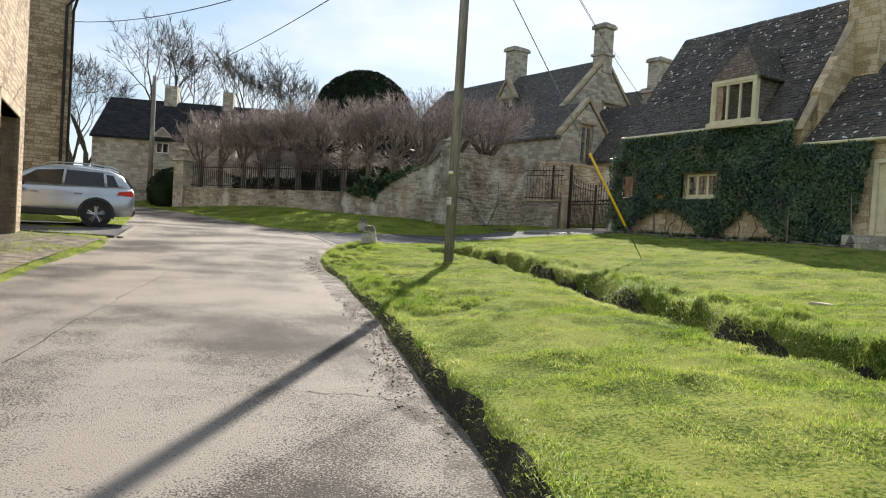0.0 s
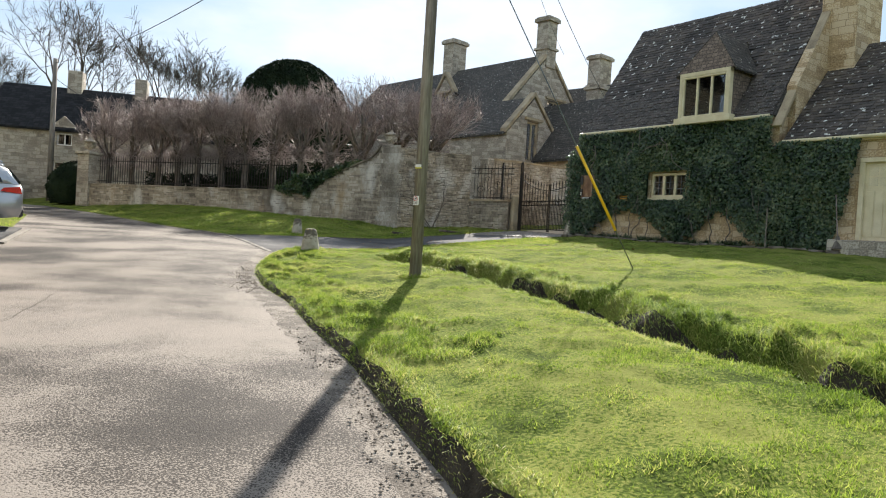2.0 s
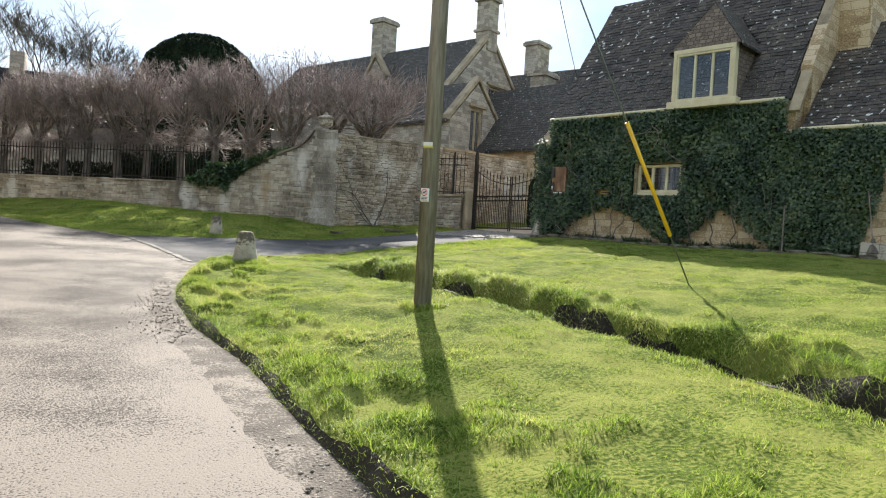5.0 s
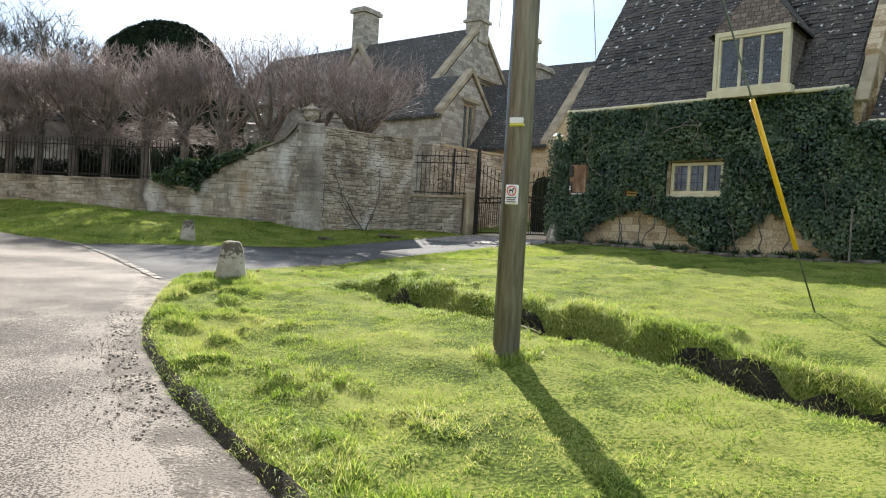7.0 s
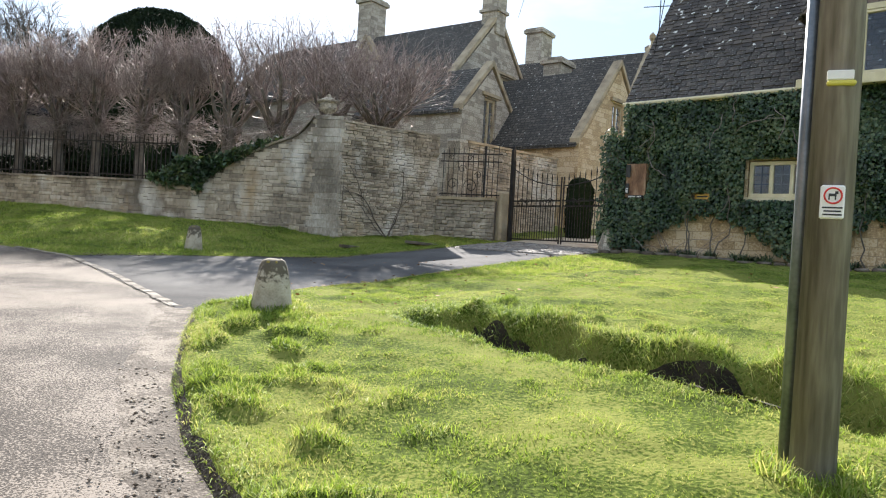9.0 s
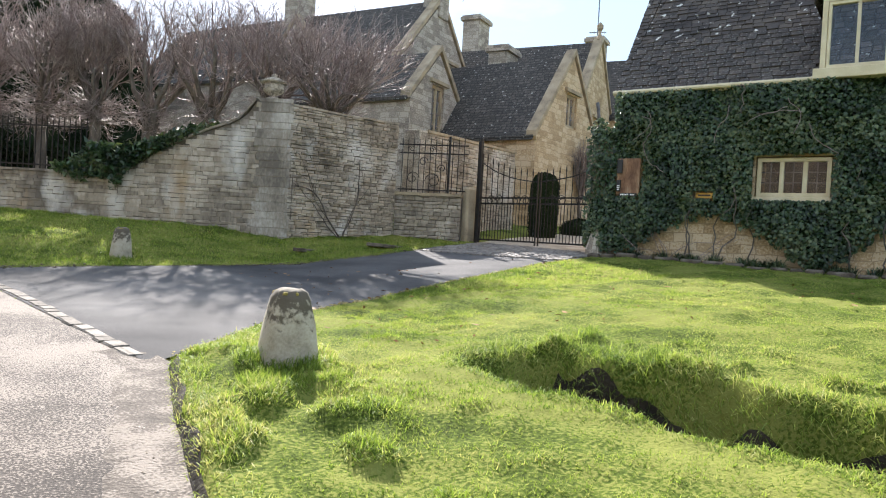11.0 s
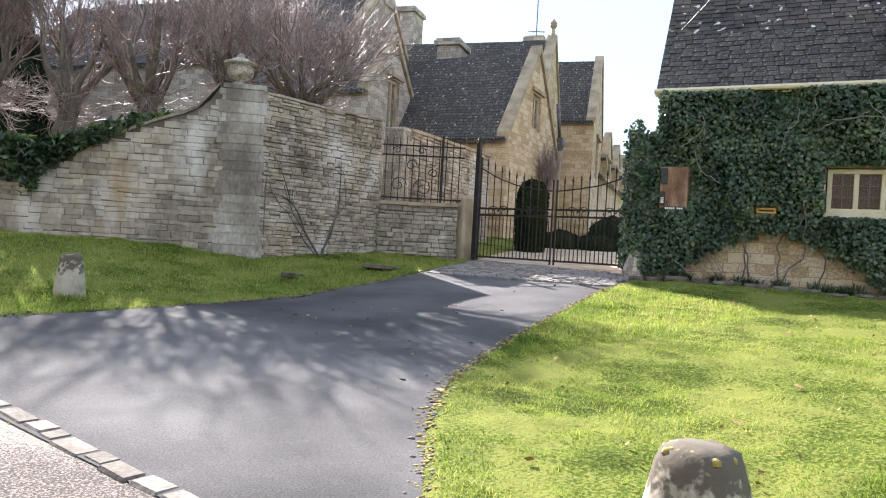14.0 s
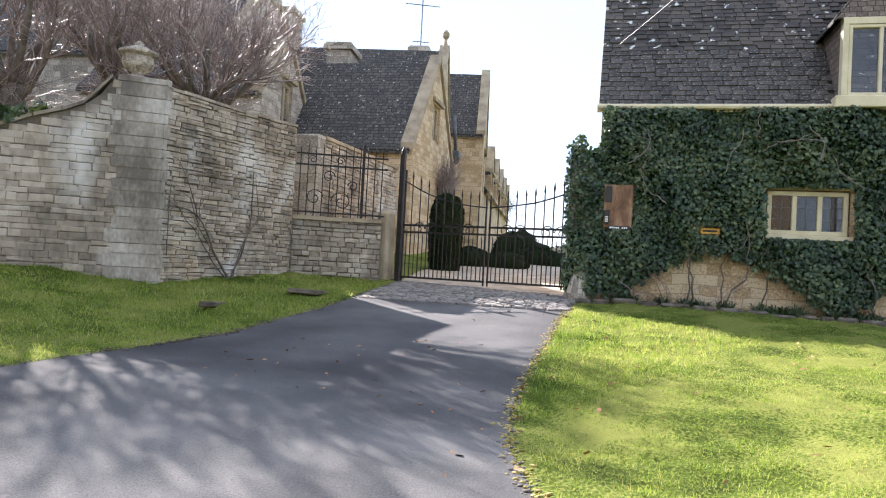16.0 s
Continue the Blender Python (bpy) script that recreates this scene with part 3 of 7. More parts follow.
def cottage():
    c = thing("cottage", "honey stone cottage with dark stone-tiled roof and ivy-clad front", "house", at=(8.0, 21.5, 1.6))
    win, low = (2.55, 3.75, 2.98, 3.7), (8.1, 9.1, 2.02, 3.82)
    bm = bmesh.new()
    pierced(bm, COT, -0.02, 6.2, 0.9, EAVE - 0.02, [win, (0.95, 1.0, 1.0, 1.01)], -0.45, -0.06)
    part("wall", bm, M_STONE, c, "coursed honey stone front wall")
    bm = bmesh.new()
    pierced(bm, COT, 6.2, 12.5, 0.9, 4.3, [low], -0.45, -0.06)
    part("wall", bm, M_STONE, c)
    for s0, s1, top, eave in ((-0.02, 0.36, RIDGE - 0.06, EAVE), (6.1, 6.35, RIDGE + 0.12, EAVE + 0.12), (12.2, 12.5, 7.0, 4.3)):
        bm = bmesh.new()
        prism(bm, [COT.p(s0, 0.9, -0.452), COT.p(s0, 0.9, -5.3), COT.p(s0, eave, -5.3), COT.p(s0, top, -HALF), COT.p(s0, eave + (top - eave) * 0.17, -0.452), COT.p(s0, 0.9, -0.452)][:-1], COT.u * (s1 - s0))
        part("gable_wall", bm, M_STONE, c)
    bm = bmesh.new()
    COT.box(bm, 0.36, 12.2, 0.9, 4.3, -5.3, -4.9)
    part("wall", bm, M_STONE, c)
    # Floor in the near-black room colour, shade included.
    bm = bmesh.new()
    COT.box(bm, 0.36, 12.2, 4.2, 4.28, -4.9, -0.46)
    part("upper_floor", bm, M_ROOM_SHADE, c)
    # roof decks under the tiles
    def deck(s0, s1, eave, top, bm):
        for o, e in ((0.04, -HALF), (-5.35, -HALF)):
            a, b = COT.p(s0, eave - 0.02, o), COT.p(s1, eave - 0.02, o)
            d, g = COT.p(s1, top, e), COT.p(s0, top, e)
            nn = (b - a).cross(g - a).normalized()
            nn = nn if nn.z > 0 else -nn
            prism(bm, [a, b, d, g], nn * -0.07)
    bm = bmesh.new()
    deck(-0.08, 6.1, EAVE, RIDGE, bm)
    part("roof_deck", bm, M_SLATE, c, "dark mossy stone tiles")
    bm = bmesh.new()
    deck(6.36, 12.6, 4.33, 7.05, bm)
    part("roof_deck", bm, M_SLATE, c)
    # coping of the gable between the two roofs
    bm = bmesh.new()
    for o0, z0, o1, z1 in ((0.1, EAVE - 0.34, -HALF, RIDGE + 0.2), (-5.4, EAVE - 0.2, -HALF, RIDGE + 0.2)):
        a, b = COT.p(6.12, z0, o0), COT.p(6.12, z1, o1)
        up = (b - a).cross(COT.u).normalized()
        up = up if up.z > 0 else -up
        prism(bm, [a, b, b + up * 0.07, a + up * 0.07], COT.u * 0.22)
    part("coping", bm, M_DRESSED, c, "pale stone gable coping")
    bm = bmesh.new()
    COT.box(bm, 6.12, 7.0, 6.0, 12.4, -3.3, -1.9, 0.02)
    COT.box(bm, 6.06, 7.06, 12.4, 12.55, -3.36, -1.84, 0.02)
    part("chimney", bm, M_STONE, c)
    # gutter and eave board
    for s0, s1, z in ((-0.1, 3.38, EAVE - 0.03), (5.06, 6.0, EAVE - 0.03), (6.36, 12.6, 4.3)):
        bm = bmesh.new()
        tube(bm, [COT.p(s0, z, 0.08), COT.p(s1, z, 0.08)], 0.045, 8)
        COT.box(bm, s0, s1, z - 0.07, z + 0.03, -0.055, 0.02)
        part("gutter", bm, M_CREAM, c, "cream painted gutter")
    # dormer
    d = Plane(*(COT.o + COT.n * 0.2 + COT.u * 0.19)[:2], COT.u.x, COT.u.y)
    d.n = COT.n
    bm = bmesh.new()
    d.box(bm, 3.29, 3.37, 5.1, 6.28, -0.15, 0.0)
    d.box(bm, 4.68, 4.76, 5.1, 6.28, -0.15, 0.0)
    d.box(bm, 3.29, 4.76, 6.2, 6.3, -0.15, 0.004)
    d.box(bm, 3.2, 4.85, 4.93, 5.1, -0.4, 0.06, 0.01)
    dormer = part("dormer", bm, M_CREAM, c, "tile-hung dormer with cream frame")
    window(c, d, 3.375, 4.675, 5.11, 6.195, 3, M_CREAM, 0.05, -0.03)
    for s in (3.29, 4.68):
        bm = bmesh.new()
        prism(bm, [d.p(s, 5.0, -0.15), d.p(s, 6.3, -0.15), d.p(s, 6.3, -1.2), d.p(s, 5.0, -0.4)], d.u * 0.08)
        part("dormer_cheek", bm, M_TILEHUNG, dormer)
    bm = bmesh.new()
    prism(bm, [d.p(3.2, 6.3, -0.03), d.p(4.85, 6.3, -0.03), d.p(4.025, 7.4, -0.4)], d.n * -0.08)
    part("dormer_gable", bm, M_TILEHUNG, dormer, "tile-hung dormer gable")
    bm = bmesh.new()
    for s, e in ((3.15, 4.025), (4.9, 4.025)):
        a, b = d.p(s, 6.28, -0.02), d.p(e, 7.43, -0.4)
        prism(bm, [a, b, d.p(e, 7.43, -2.05), d.p(s, 6.28, -1.3)], Vector((0, 0, -0.06)))
    part("dormer_roof", bm, M_SLATE, dormer)
    # Near-black panel added behind the dormer window for the room's shade.
    bm = bmesh.new()
    d.box(bm, 3.3, 4.75, 4.95, 6.3, -1.6, -1.55)
    part("dormer_shade_back", bm, M_ROOM_SHADE, dormer)
    # kitchen window with stone surround
    w = window(c, COT, win[0] + 0.02, win[1] - 0.02, win[2] + 0.02, win[3] - 0.02, 3, M_CREAM, 0.07, -0.1, 3, 0.016)
    bm = bmesh.new()
    COT.box(bm, win[0] - 0.05, win[1] + 0.05, win[2] - 0.06, win[2] + 0.015, -0.2, 0.0, 0.01)
    part("sill", bm, M_CREAM, w)
    # Near-black panel added behind the kitchen window; its colour is the room's shade.
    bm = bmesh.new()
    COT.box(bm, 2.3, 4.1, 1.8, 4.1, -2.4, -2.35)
    part("inner_shade_wall", bm, M_ROOM_SHADE, c)
    # panelled door with lights at its head
    bm = bmesh.new()
    COT.box(bm, 8.1, 8.2, 2.02, 3.82, -0.2, 0.0, 0.006)
    COT.box(bm, 9.0, 9.1, 2.02, 3.82, -0.2, 0.0, 0.006)
    COT.box(bm, 8.1, 9.1, 3.73, 3.83, -0.2, 0.004, 0.006)
    fr = part("door_frame", bm, M_CREAM, c)
    bm = bmesh.new()
    COT.box(bm, 8.2, 9.0, 2.02, 3.73, -0.14, -0.09)
    for k in range(4):
        COT.box(bm, 8.23 + 0.19 * k, 8.4 + 0.19 * k, 2.1, 3.1, -0.09, -0.075, 0.006)
    door = part("door", bm, M_CREAM, c, "cream painted plank door")
    for k in range(3):
        for r in range(2):
            bm = bmesh.new()
            COT.box(bm, 8.27 + 0.22 * k, 8.45 + 0.22 * k, 3.22 + 0.22 * r, 3.4 + 0.22 * r, -0.09, -0.084)
            part("pane", bm, M_GLASS, door)
    bm = bmesh.new()
    COT.box(bm, 7.7, 12.4, 1.4, 2.0, -0.058, 0.45, 0.02)
    part("doorstep", bm, M_STONE_GREY, c, "grey stone doorstep")
    return c


COTTAGE = cottage()


def tiled(fr, s0, s1, eave, top, o_eave, o_top, skip, count, parent):
    """Courses of stone tiles; the first of them as parts, the rest as one."""
    run = Vector((0, 0, top - eave)) + fr.n * (o_top - o_eave)
    slope = run.length
    up = run.normalized()
    nrm = fr.u.cross(up)
    nrm = nrm if nrm.z > 0 else -nrm
    shapes = []
    for k in range(6):
        bm = bmesh.new()
        r = rnd
        j = [r.uniform(-0.06, 0.06) for _ in range(4)]
        v = [(0, -0.0 + j[0] * 0.3, 0), (1, j[1] * 0.3, 0), (1, 1, 0), (0, 1, 0)]
        lo = [bm.verts.new((x, y, 0)) for x, y, _ in v]
        hi = [bm.verts.new((x + (0.03 if x == 0 else -0.03), y + (0.03 if y < 0.5 else 0), 1 if y < 0.5 else 0.3)) for x, y, _ in v]
        bm.faces.new(hi)
        for i in range(4):
            bm.faces.new((lo[i], lo[(i + 1) % 4], hi[(i + 1) % 4], hi[i]))
        me = bpy.data.meshes.new("tile")
        bm.to_mesh(me)
        bm.free()
        me.materials.append(M_TILE)
        shapes.append(me)
    vv, ff, made = [], [], 0
    rows = int(slope / 0.115)
    for row in range(rows):
        expo = slope / rows
        y0 = row * expo
        s = s0 - rnd.uniform(0, 0.1)
        while s < s1:
            w = rnd.uniform(0.13, 0.24)
            a, b = max(s, s0), min(s + w, s1)
            s += w
            if b - a < 0.04 or skip((a + b) / 2, y0 / slope):
                continue
            th, lift = rnd.uniform(0.016, 0.03), rnd.uniform(0.002, 0.012)
            o = fr.p(a + 0.003, eave, o_eave) + up * (y0 - 0.02 + rnd.uniform(-0.012, 0.008)) + nrm * lift
            m = Matrix(((fr.u.x, up.x, nrm.x, o.x), (fr.u.y, up.y, nrm.y, o.y), (fr.u.z, up.z, nrm.z, o.z), (0, 0, 0, 1))) @ Matrix.Diagonal((b - a - 0.006, expo + 0.05, th, 1))
            if made < count:
                ob = new("tile", rnd.choice(shapes))
                ob.matrix_basis = m
                ob.parent = parent
                bpy_parent_inverse(ob, parent)
                made += 1
            else:
                sh = rnd.choice(shapes)
                k0 = len(vv)
                vv += [m @ x.co for x in sh.vertices]
                ff += [[k0 + i for i in p.vertices] for p in sh.polygons]
    ob = mesh_part("tiles", vv, ff, M_TILE_J, parent, "weathered dark stone tiles spotted with white lichen", kind="stuff")
    return ob


def in_dormer(s, f):
    z = EAVE + f * (RIDGE - EAVE)
    return 3.45 < s < 4.97 and z < 6.3 or 6.3 <= z < 7.4 and abs(s - 4.21) < 0.85 * (7.45 - z) / 1.15


# ---- ivy on the cottage ----
def ivy_covers(s, z):
    if z > (4.95 if s < 6.1 else 4.3) or s < -0.55 or s > 8.1:
        return False
    if s < 0.0 and z > 4.4 + 0.12 * math.sin(s * 14):
        return False
    if 2.53 < s < 3.77 and 2.93 < z < 3.72 or 0.06 < s < 0.55 and 2.97 < z < 3.7 or 1.54 < s < 1.9 and 2.93 < z < 3.08:
        return False
    bare = 0.0
    pts = ((-0.6, 1.9), (0.4, 1.9), (0.85, 2.23), (1.36, 2.51), (1.91, 2.65), (2.54, 2.41), (3.1, 2.05), (3.5, 1.75), (4.0, 1.95), (4.75, 2.62), (5.2, 2.35), (5.75, 1.9), (6.4, 1.75), (7.5, 1.75), (7.62, 2.0), (7.83, 2.6), (8.15, 4.1))
    bare = np.interp(s, [p[0] for p in pts], [p[1] for p in pts])
    return z > bare + 0.05 * math.sin(s * 23) + 0.03 * math.sin(s * 57)


def ivy():
    t = thing("ivy", "dense dark green glossy ivy covering the cottage front", "ivy", at=(6.5, 22.5, 1.7))
    shape = [(0, 0), (0.38, 0.16), (0.5, 0.5), (0.2, 0.62), (0, 1.05), (-0.2, 0.62), (-0.5, 0.5), (-0.38, 0.16)]
    vs, ts = [], []
    want = 40000
    while want:
        s, z = rnd.uniform(-0.6, 8.2), rnd.uniform(1.7, 5.0)
        if not ivy_covers(s, z):
            continue
        want -= 1
        swell = 0.16 + 0.1 * math.sin(s * 2.1 + 1) * math.cos(z * 2.7) + 0.07 * math.sin(s * 5.3 + z * 4.1)
        o = swell * rnd.uniform(0.35, 1.0) + (rnd.uniform(0, 0.15) if rnd.random() < 0.06 else 0)
        o = max(o, -0.03)
        if s < 0.05:
            o = rnd.uniform(-0.6, 0.22) if rnd.random() < 0.5 and s < -0.35 else o
        sz = rnd.uniform(0.035, 0.075)
        out = (COT.n * rnd.uniform(0.5, 1.2) + Vector((rnd.gauss(0, 0.5), rnd.gauss(0, 0.5), rnd.uniform(-0.1, 0.9)))).normalized()
        down = (Vector((rnd.gauss(0, 0.5), rnd.gauss(0, 0.5), -1)))
        down = (down - out * down.dot(out)).normalized()
        side = down.cross(out)
        c = COT.p(s, z, o)
        k = len(vs)
        for px, py in shape:
            vs.append(c + side * (px * sz) + down * ((py - 0.3) * sz) + out * (-0.25 * sz * abs(px)))
        for i in range(1, 7):
            ts.append((k, k + i, k + i + 1))
    me = array_mesh("leaves", np.array([tuple(v) for v in vs]), np.array(ts), M_IVY)
    ob = tagged(new("leaves", me), "small glossy dark ivy leaves", kind="stuff")
    ob.parent = t
    bpy_parent_inverse(ob, t)
    # near-black sheet under the leaves, cut to the ivy's outline
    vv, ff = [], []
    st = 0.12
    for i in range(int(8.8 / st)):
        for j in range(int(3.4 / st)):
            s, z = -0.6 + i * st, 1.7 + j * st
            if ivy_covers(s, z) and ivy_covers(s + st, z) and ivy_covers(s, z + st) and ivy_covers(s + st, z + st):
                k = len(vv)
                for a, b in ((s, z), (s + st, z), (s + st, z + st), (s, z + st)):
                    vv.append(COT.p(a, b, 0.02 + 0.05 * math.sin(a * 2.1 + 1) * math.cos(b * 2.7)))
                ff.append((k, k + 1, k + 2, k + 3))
    mesh_part("ivy_backing", vv, ff, M_YEW, t)
    # the hidden pier at its end
    bm = bmesh.new()
    COT.box(bm, -0.5, -0.03, 1.2, 4.25, -0.55, 0.02, 0.03)
    part("pier", bm, M_STONE_GREY, t, "stone gate pier buried in ivy")
    for k in range(10):
        s = rnd.uniform(0.3, 7.4)
        pts, z = [], 1.75
        while z < 3.6:
            if 2.3 < s < 4.0 and z > 2.85:
                break
            pts.append(COT.p(s, z, 0.03 + 0.1 * ivy_covers(s, z)))
            s += rnd.gauss(0, 0.07)
            z += 0.17
        bm = bmesh.new()
        tube(bm, pts, [0.016 * (1 - 0.7 * i / len(pts)) for i in range(len(pts))], 5)
        part("stem", bm, M_BARK, t)
    for k in range(9):
        s, z = rnd.uniform(0.3, 3.4), rnd.uniform(3.9, 4.8)
        pts, a = [], rnd.uniform(0, 6.28)
        for i in range(9):
            pts.append(COT.p(s, z, 0.27 + 0.02 * i % 0.05))
            a += rnd.gauss(0, 0.35)
            s += 0.09 * math.cos(a)
            z = min(4.9, z + 0.09 * math.sin(a))
        bm = bmesh.new()
        tube(bm, pts, 0.006, 4)
        part("stem", bm, M_TWIG, t, "bare pale creeper stem")


ivy()


# ---- garden wall ----
LONG = Plane(0.3, 27.6, -0.895, 0.445, left_front=True)
SHORT = Plane(0.3, 27.6, 2.75, 0.75)
SHORT_LEN = 2.86
SHORT.n = Vector((SHORT.u.y, -SHORT.u.x, 0))


def long_top(s):
    """Height of the long wall: level, ramped down in a curve, then low."""
    return float(np.interp(s, [0, 0.69, 0.75, 0.85, 1.0, 1.27, 1.65, 2.21, 2.8, 3.2, 3.5, 3.68, 3.7, 4.3, 4.32, 20], [4.66, 4.66, 4.54, 4.4, 4.26, 4.12, 3.99, 3.74, 3.48, 3.26, 3.06, 2.98, 3.06, 3.06, 2.9, 2.86]))


def stone_wall(parent, fr, length, top, base, course, lens, count, seedk, first=(0.0, 99.0), proud=(0.025, 0.05), joint=0.005):
    """Coursed stones, proud and uneven; those of the stretch first are parts of their own."""
    r = random.Random(seedk)
    shapes = []
    for k in range(7):
        bm = bmesh.new()
        j = lambda a: r.uniform(-a, a)
        c = [(0, 0), (1, 0), (1, 1), (0, 1)]
        lo = [bm.verts.new((x, 0, y)) for x, y in c]
        mid = [bm.verts.new((x + j(0.035), 0.65 + j(0.2), y + j(0.1))) for x, y in c]
        hi = [bm.verts.new((x * 0.88 + 0.06 + j(0.04), 1.0 + j(0.3), y * 0.74 + 0.13 + j(0.08))) for x, y in c]
        for a, b in ((lo, mid), (mid, hi)):
            for i in range(4):
                bm.faces.new((a[i], a[(i + 1) % 4], b[(i + 1) % 4], b[i]))
        bm.faces.new(hi)
        bmesh.ops.recalc_face_normals(bm, faces=bm.faces)
        me = bpy.data.meshes.new("stone")
        bm.to_mesh(me)
        bm.free()
        me.materials.append(M_WALLSTONE)
        shapes.append(me)
    vv, ff, made = [], [], 0
    z = base
    while z < 4.8:
        h = r.uniform(*course)
        s = r.uniform(-0.2, 0)
        while s < length:
            w = r.uniform(*lens)
            a, b = max(s, 0.0), min(s + w, length)
            s += w
            if b - a < 0.03:
                continue
            t = min(top(a), top(b)) - z
            if t < 0.03:
                continue
            hh = min(h, t)
            if z + hh < gz(*fr.p((a + b) / 2, 0)[:2]) - 0.03:
                continue
            d = r.uniform(*proud)
            m = fr.m(a + joint, z + joint * 0.8 + r.uniform(-0.008, 0.008), 0.0) @ Matrix.Rotation(r.uniform(-0.025, 0.025), 4, "Y") @ Matrix.Diagonal((b - a - 2 * joint, d, hh - joint * 1.8, 1))
            if made < count and first[0] <= a <= first[1]:
                ob = new("stone", r.choice(shapes))
                ob.matrix_basis = m
                ob.parent = parent
                bpy_parent_inverse(ob, parent)
                made += 1
            else:
                sh = r.choice(shapes)
                k0 = len(vv)
                vv += [m @ x.co for x in sh.vertices]
                ff += [[k0 + i for i in p.vertices] for p in sh.polygons]
        z += h
    if vv:
        mesh_part("stones", vv, ff, M_WALLSTONE_J, parent, kind="stuff")


def profile_wall(fr, length, top, base, o0, o1, step=0.3):
    """The wall's core under a top that changes along it."""
    n = max(1, int(length / step))
    pts = [fr.p(0, base, o0), fr.p(length, base, o0)] + [fr.p(length * (1 - i / n), top(length * (1 - i / n)) - 0.01, o0) for i in range(n + 1)]
    bm = bmesh.new()
    prism(bm, pts, fr.n * (o1 - o0))
    bmesh.ops.triangulate(bm, faces=[f for f in bm.faces if len(f.verts) > 4])
    return bm


def coping(fr, length, top, o0, o1, thick, step, s0=0.0):
    out, s = [], s0
    while s < length:
        b = min(s + rnd.uniform(step * 0.8, step * 1.2), length)
        bm = bmesh.new()
        lift = rnd.uniform(-0.008, 0.008)
        prism(bm, [fr.p(s + 0.004, top(s) + lift, o0), fr.p(b - 0.004, top(b) + lift, o0), fr.p(b - 0.004, top(b) + thick + lift, o0), fr.p(s + 0.004, top(s) + thick + lift, o0)], fr.n * (o1 - o0))
        out.append(bm)
        s = b
    return out


WALL_LONG = tagged(thing("wall_long", "weathered coursed limestone garden wall sweeping down to a low wall", "wall", kind="structure", at=(0.3, 27.6, 1.5)))
part("core", profile_wall(LONG, 14.6, long_top, 1.0, -0.4, 0.0, 0.12), M_WALLBACK, WALL_LONG)
for b in coping(LONG, 14.6, long_top, -0.43, 0.045, 0.05, 0.32, 0.7):
    part("coping_stone", b, M_WALLSTONE, WALL_LONG)
WALL_SHORT = tagged(thing("wall_short", "coursed dry limestone wall with a bare climber trained on it", "wall", kind="structure", at=(1.4, 28.2, 1.7)))
short_top = lambda s: 4.58 - 0.02 * math.sin(s * 1.1)
part("core", profile_wall(SHORT, SHORT_LEN, short_top, 1.2, -0.4, 0.0), M_WALLBACK, WALL_SHORT)
for b in coping(SHORT, SHORT_LEN, short_top, -0.42, 0.045, 0.045, 0.3):
    part("coping_stone", b, M_WALLSTONE, WALL_SHORT)
# low wall beside the gate, with a railing on it
LOWP = Plane(3.06, 28.3, 1.36, -0.98)
LOWP.n = Vector((LOWP.u.y, -LOWP.u.x, 0))
WALL_LOW = tagged(thing("wall_low", "low rubble wall under an iron railing", "wall", kind="structure", at=(3.8, 27.8, 1.8)))
low_top = lambda s: 2.93
part("core", profile_wall(LOWP, 1.6, low_top, 1.2, -0.35, 0.0), M_WALLBACK, WALL_LOW)
for b in coping(LOWP, 1.6, low_top, -0.4, 0.08, 0.07, 0.5):
    part("coping_stone", b, M_DRESSED, WALL_LOW)
# yard wall behind the gate, running to the barn
YARD = Plane(3.96, 28.75, 4.04, 2.24)
YARD.n = Vector((YARD.u.y, -YARD.u.x, 0))
WALL_YARD = tagged(thing("wall_yard", "honey stone yard wall with sloping coping", "wall", kind="structure", at=(5.8, 29.8, 1.9)))
yard_top = lambda s: 4.55 + 0.01 * s
part("core", profile_wall(YARD, 4.3, yard_top, 1.2, -0.4, 0.0), M_WALLBACK, WALL_YARD)
for b in coping(YARD, 4.3, yard_top, -0.44, 0.07, 0.07, 0.6):
    part("coping_stone", b, M_DRESSED, WALL_YARD)
bm = bmesh.new()
YARD.box(bm, -0.32, 0.0, 1.2, 4.6, -0.45, 0.05, 0.02)
part("pier", bm, M_STONE_GREY, WALL_YARD)


# ---- utility pole and its stay ----
def rod(name, a, b, r, mat, parent, label="", sides=8, r2=None):
    bm = bmesh.new()
    tube(bm, [a, b], [r, r if r2 is None else r2], sides)
    return part(name, bm, mat, parent, label, smooth=True)


POLE = Vector((0.11, 12.63, 0))
pole = thing("utility_pole", "weathered round wooden utility pole on the lawn", "pole", at=(0.14, 12.66, 0.95))
rod("shaft", POLE + Vector((0, 0, 0.7)), POLE + Vector((0.02, 0, 9.6)), 0.09, M_POLE, pole, "", 20, 0.074)
ptoward = Vector((-0.62, -0.78, 0))
pside = Vector((-0.3, 0.954, 0))
rod("cable_guard", POLE + pside * 0.117 + Vector((0, 0, 0.85)), POLE + pside * 0.113 + Vector((0, 0, 3.6)), 0.028, M_STEEL, pole, "grey steel cable guard", 10)
stay = thing("stay_wire", "steel stay wire with a yellow plastic guard, anchored in the lawn", "cable", at=(3.88, 13.82, 1.1))
A0, A1 = Vector((3.9, 13.83, gz(3.9, 13.83))), POLE + Vector((0, 0, 7.2))
rod("wire", A0, A1, 0.009, M_STEEL, stay, "", 6)
rod("guard", A0.lerp(A1, 0.105), A0.lerp(A1, 0.325), 0.024, M_YELLOW, stay, "bright yellow plastic guard", 10)


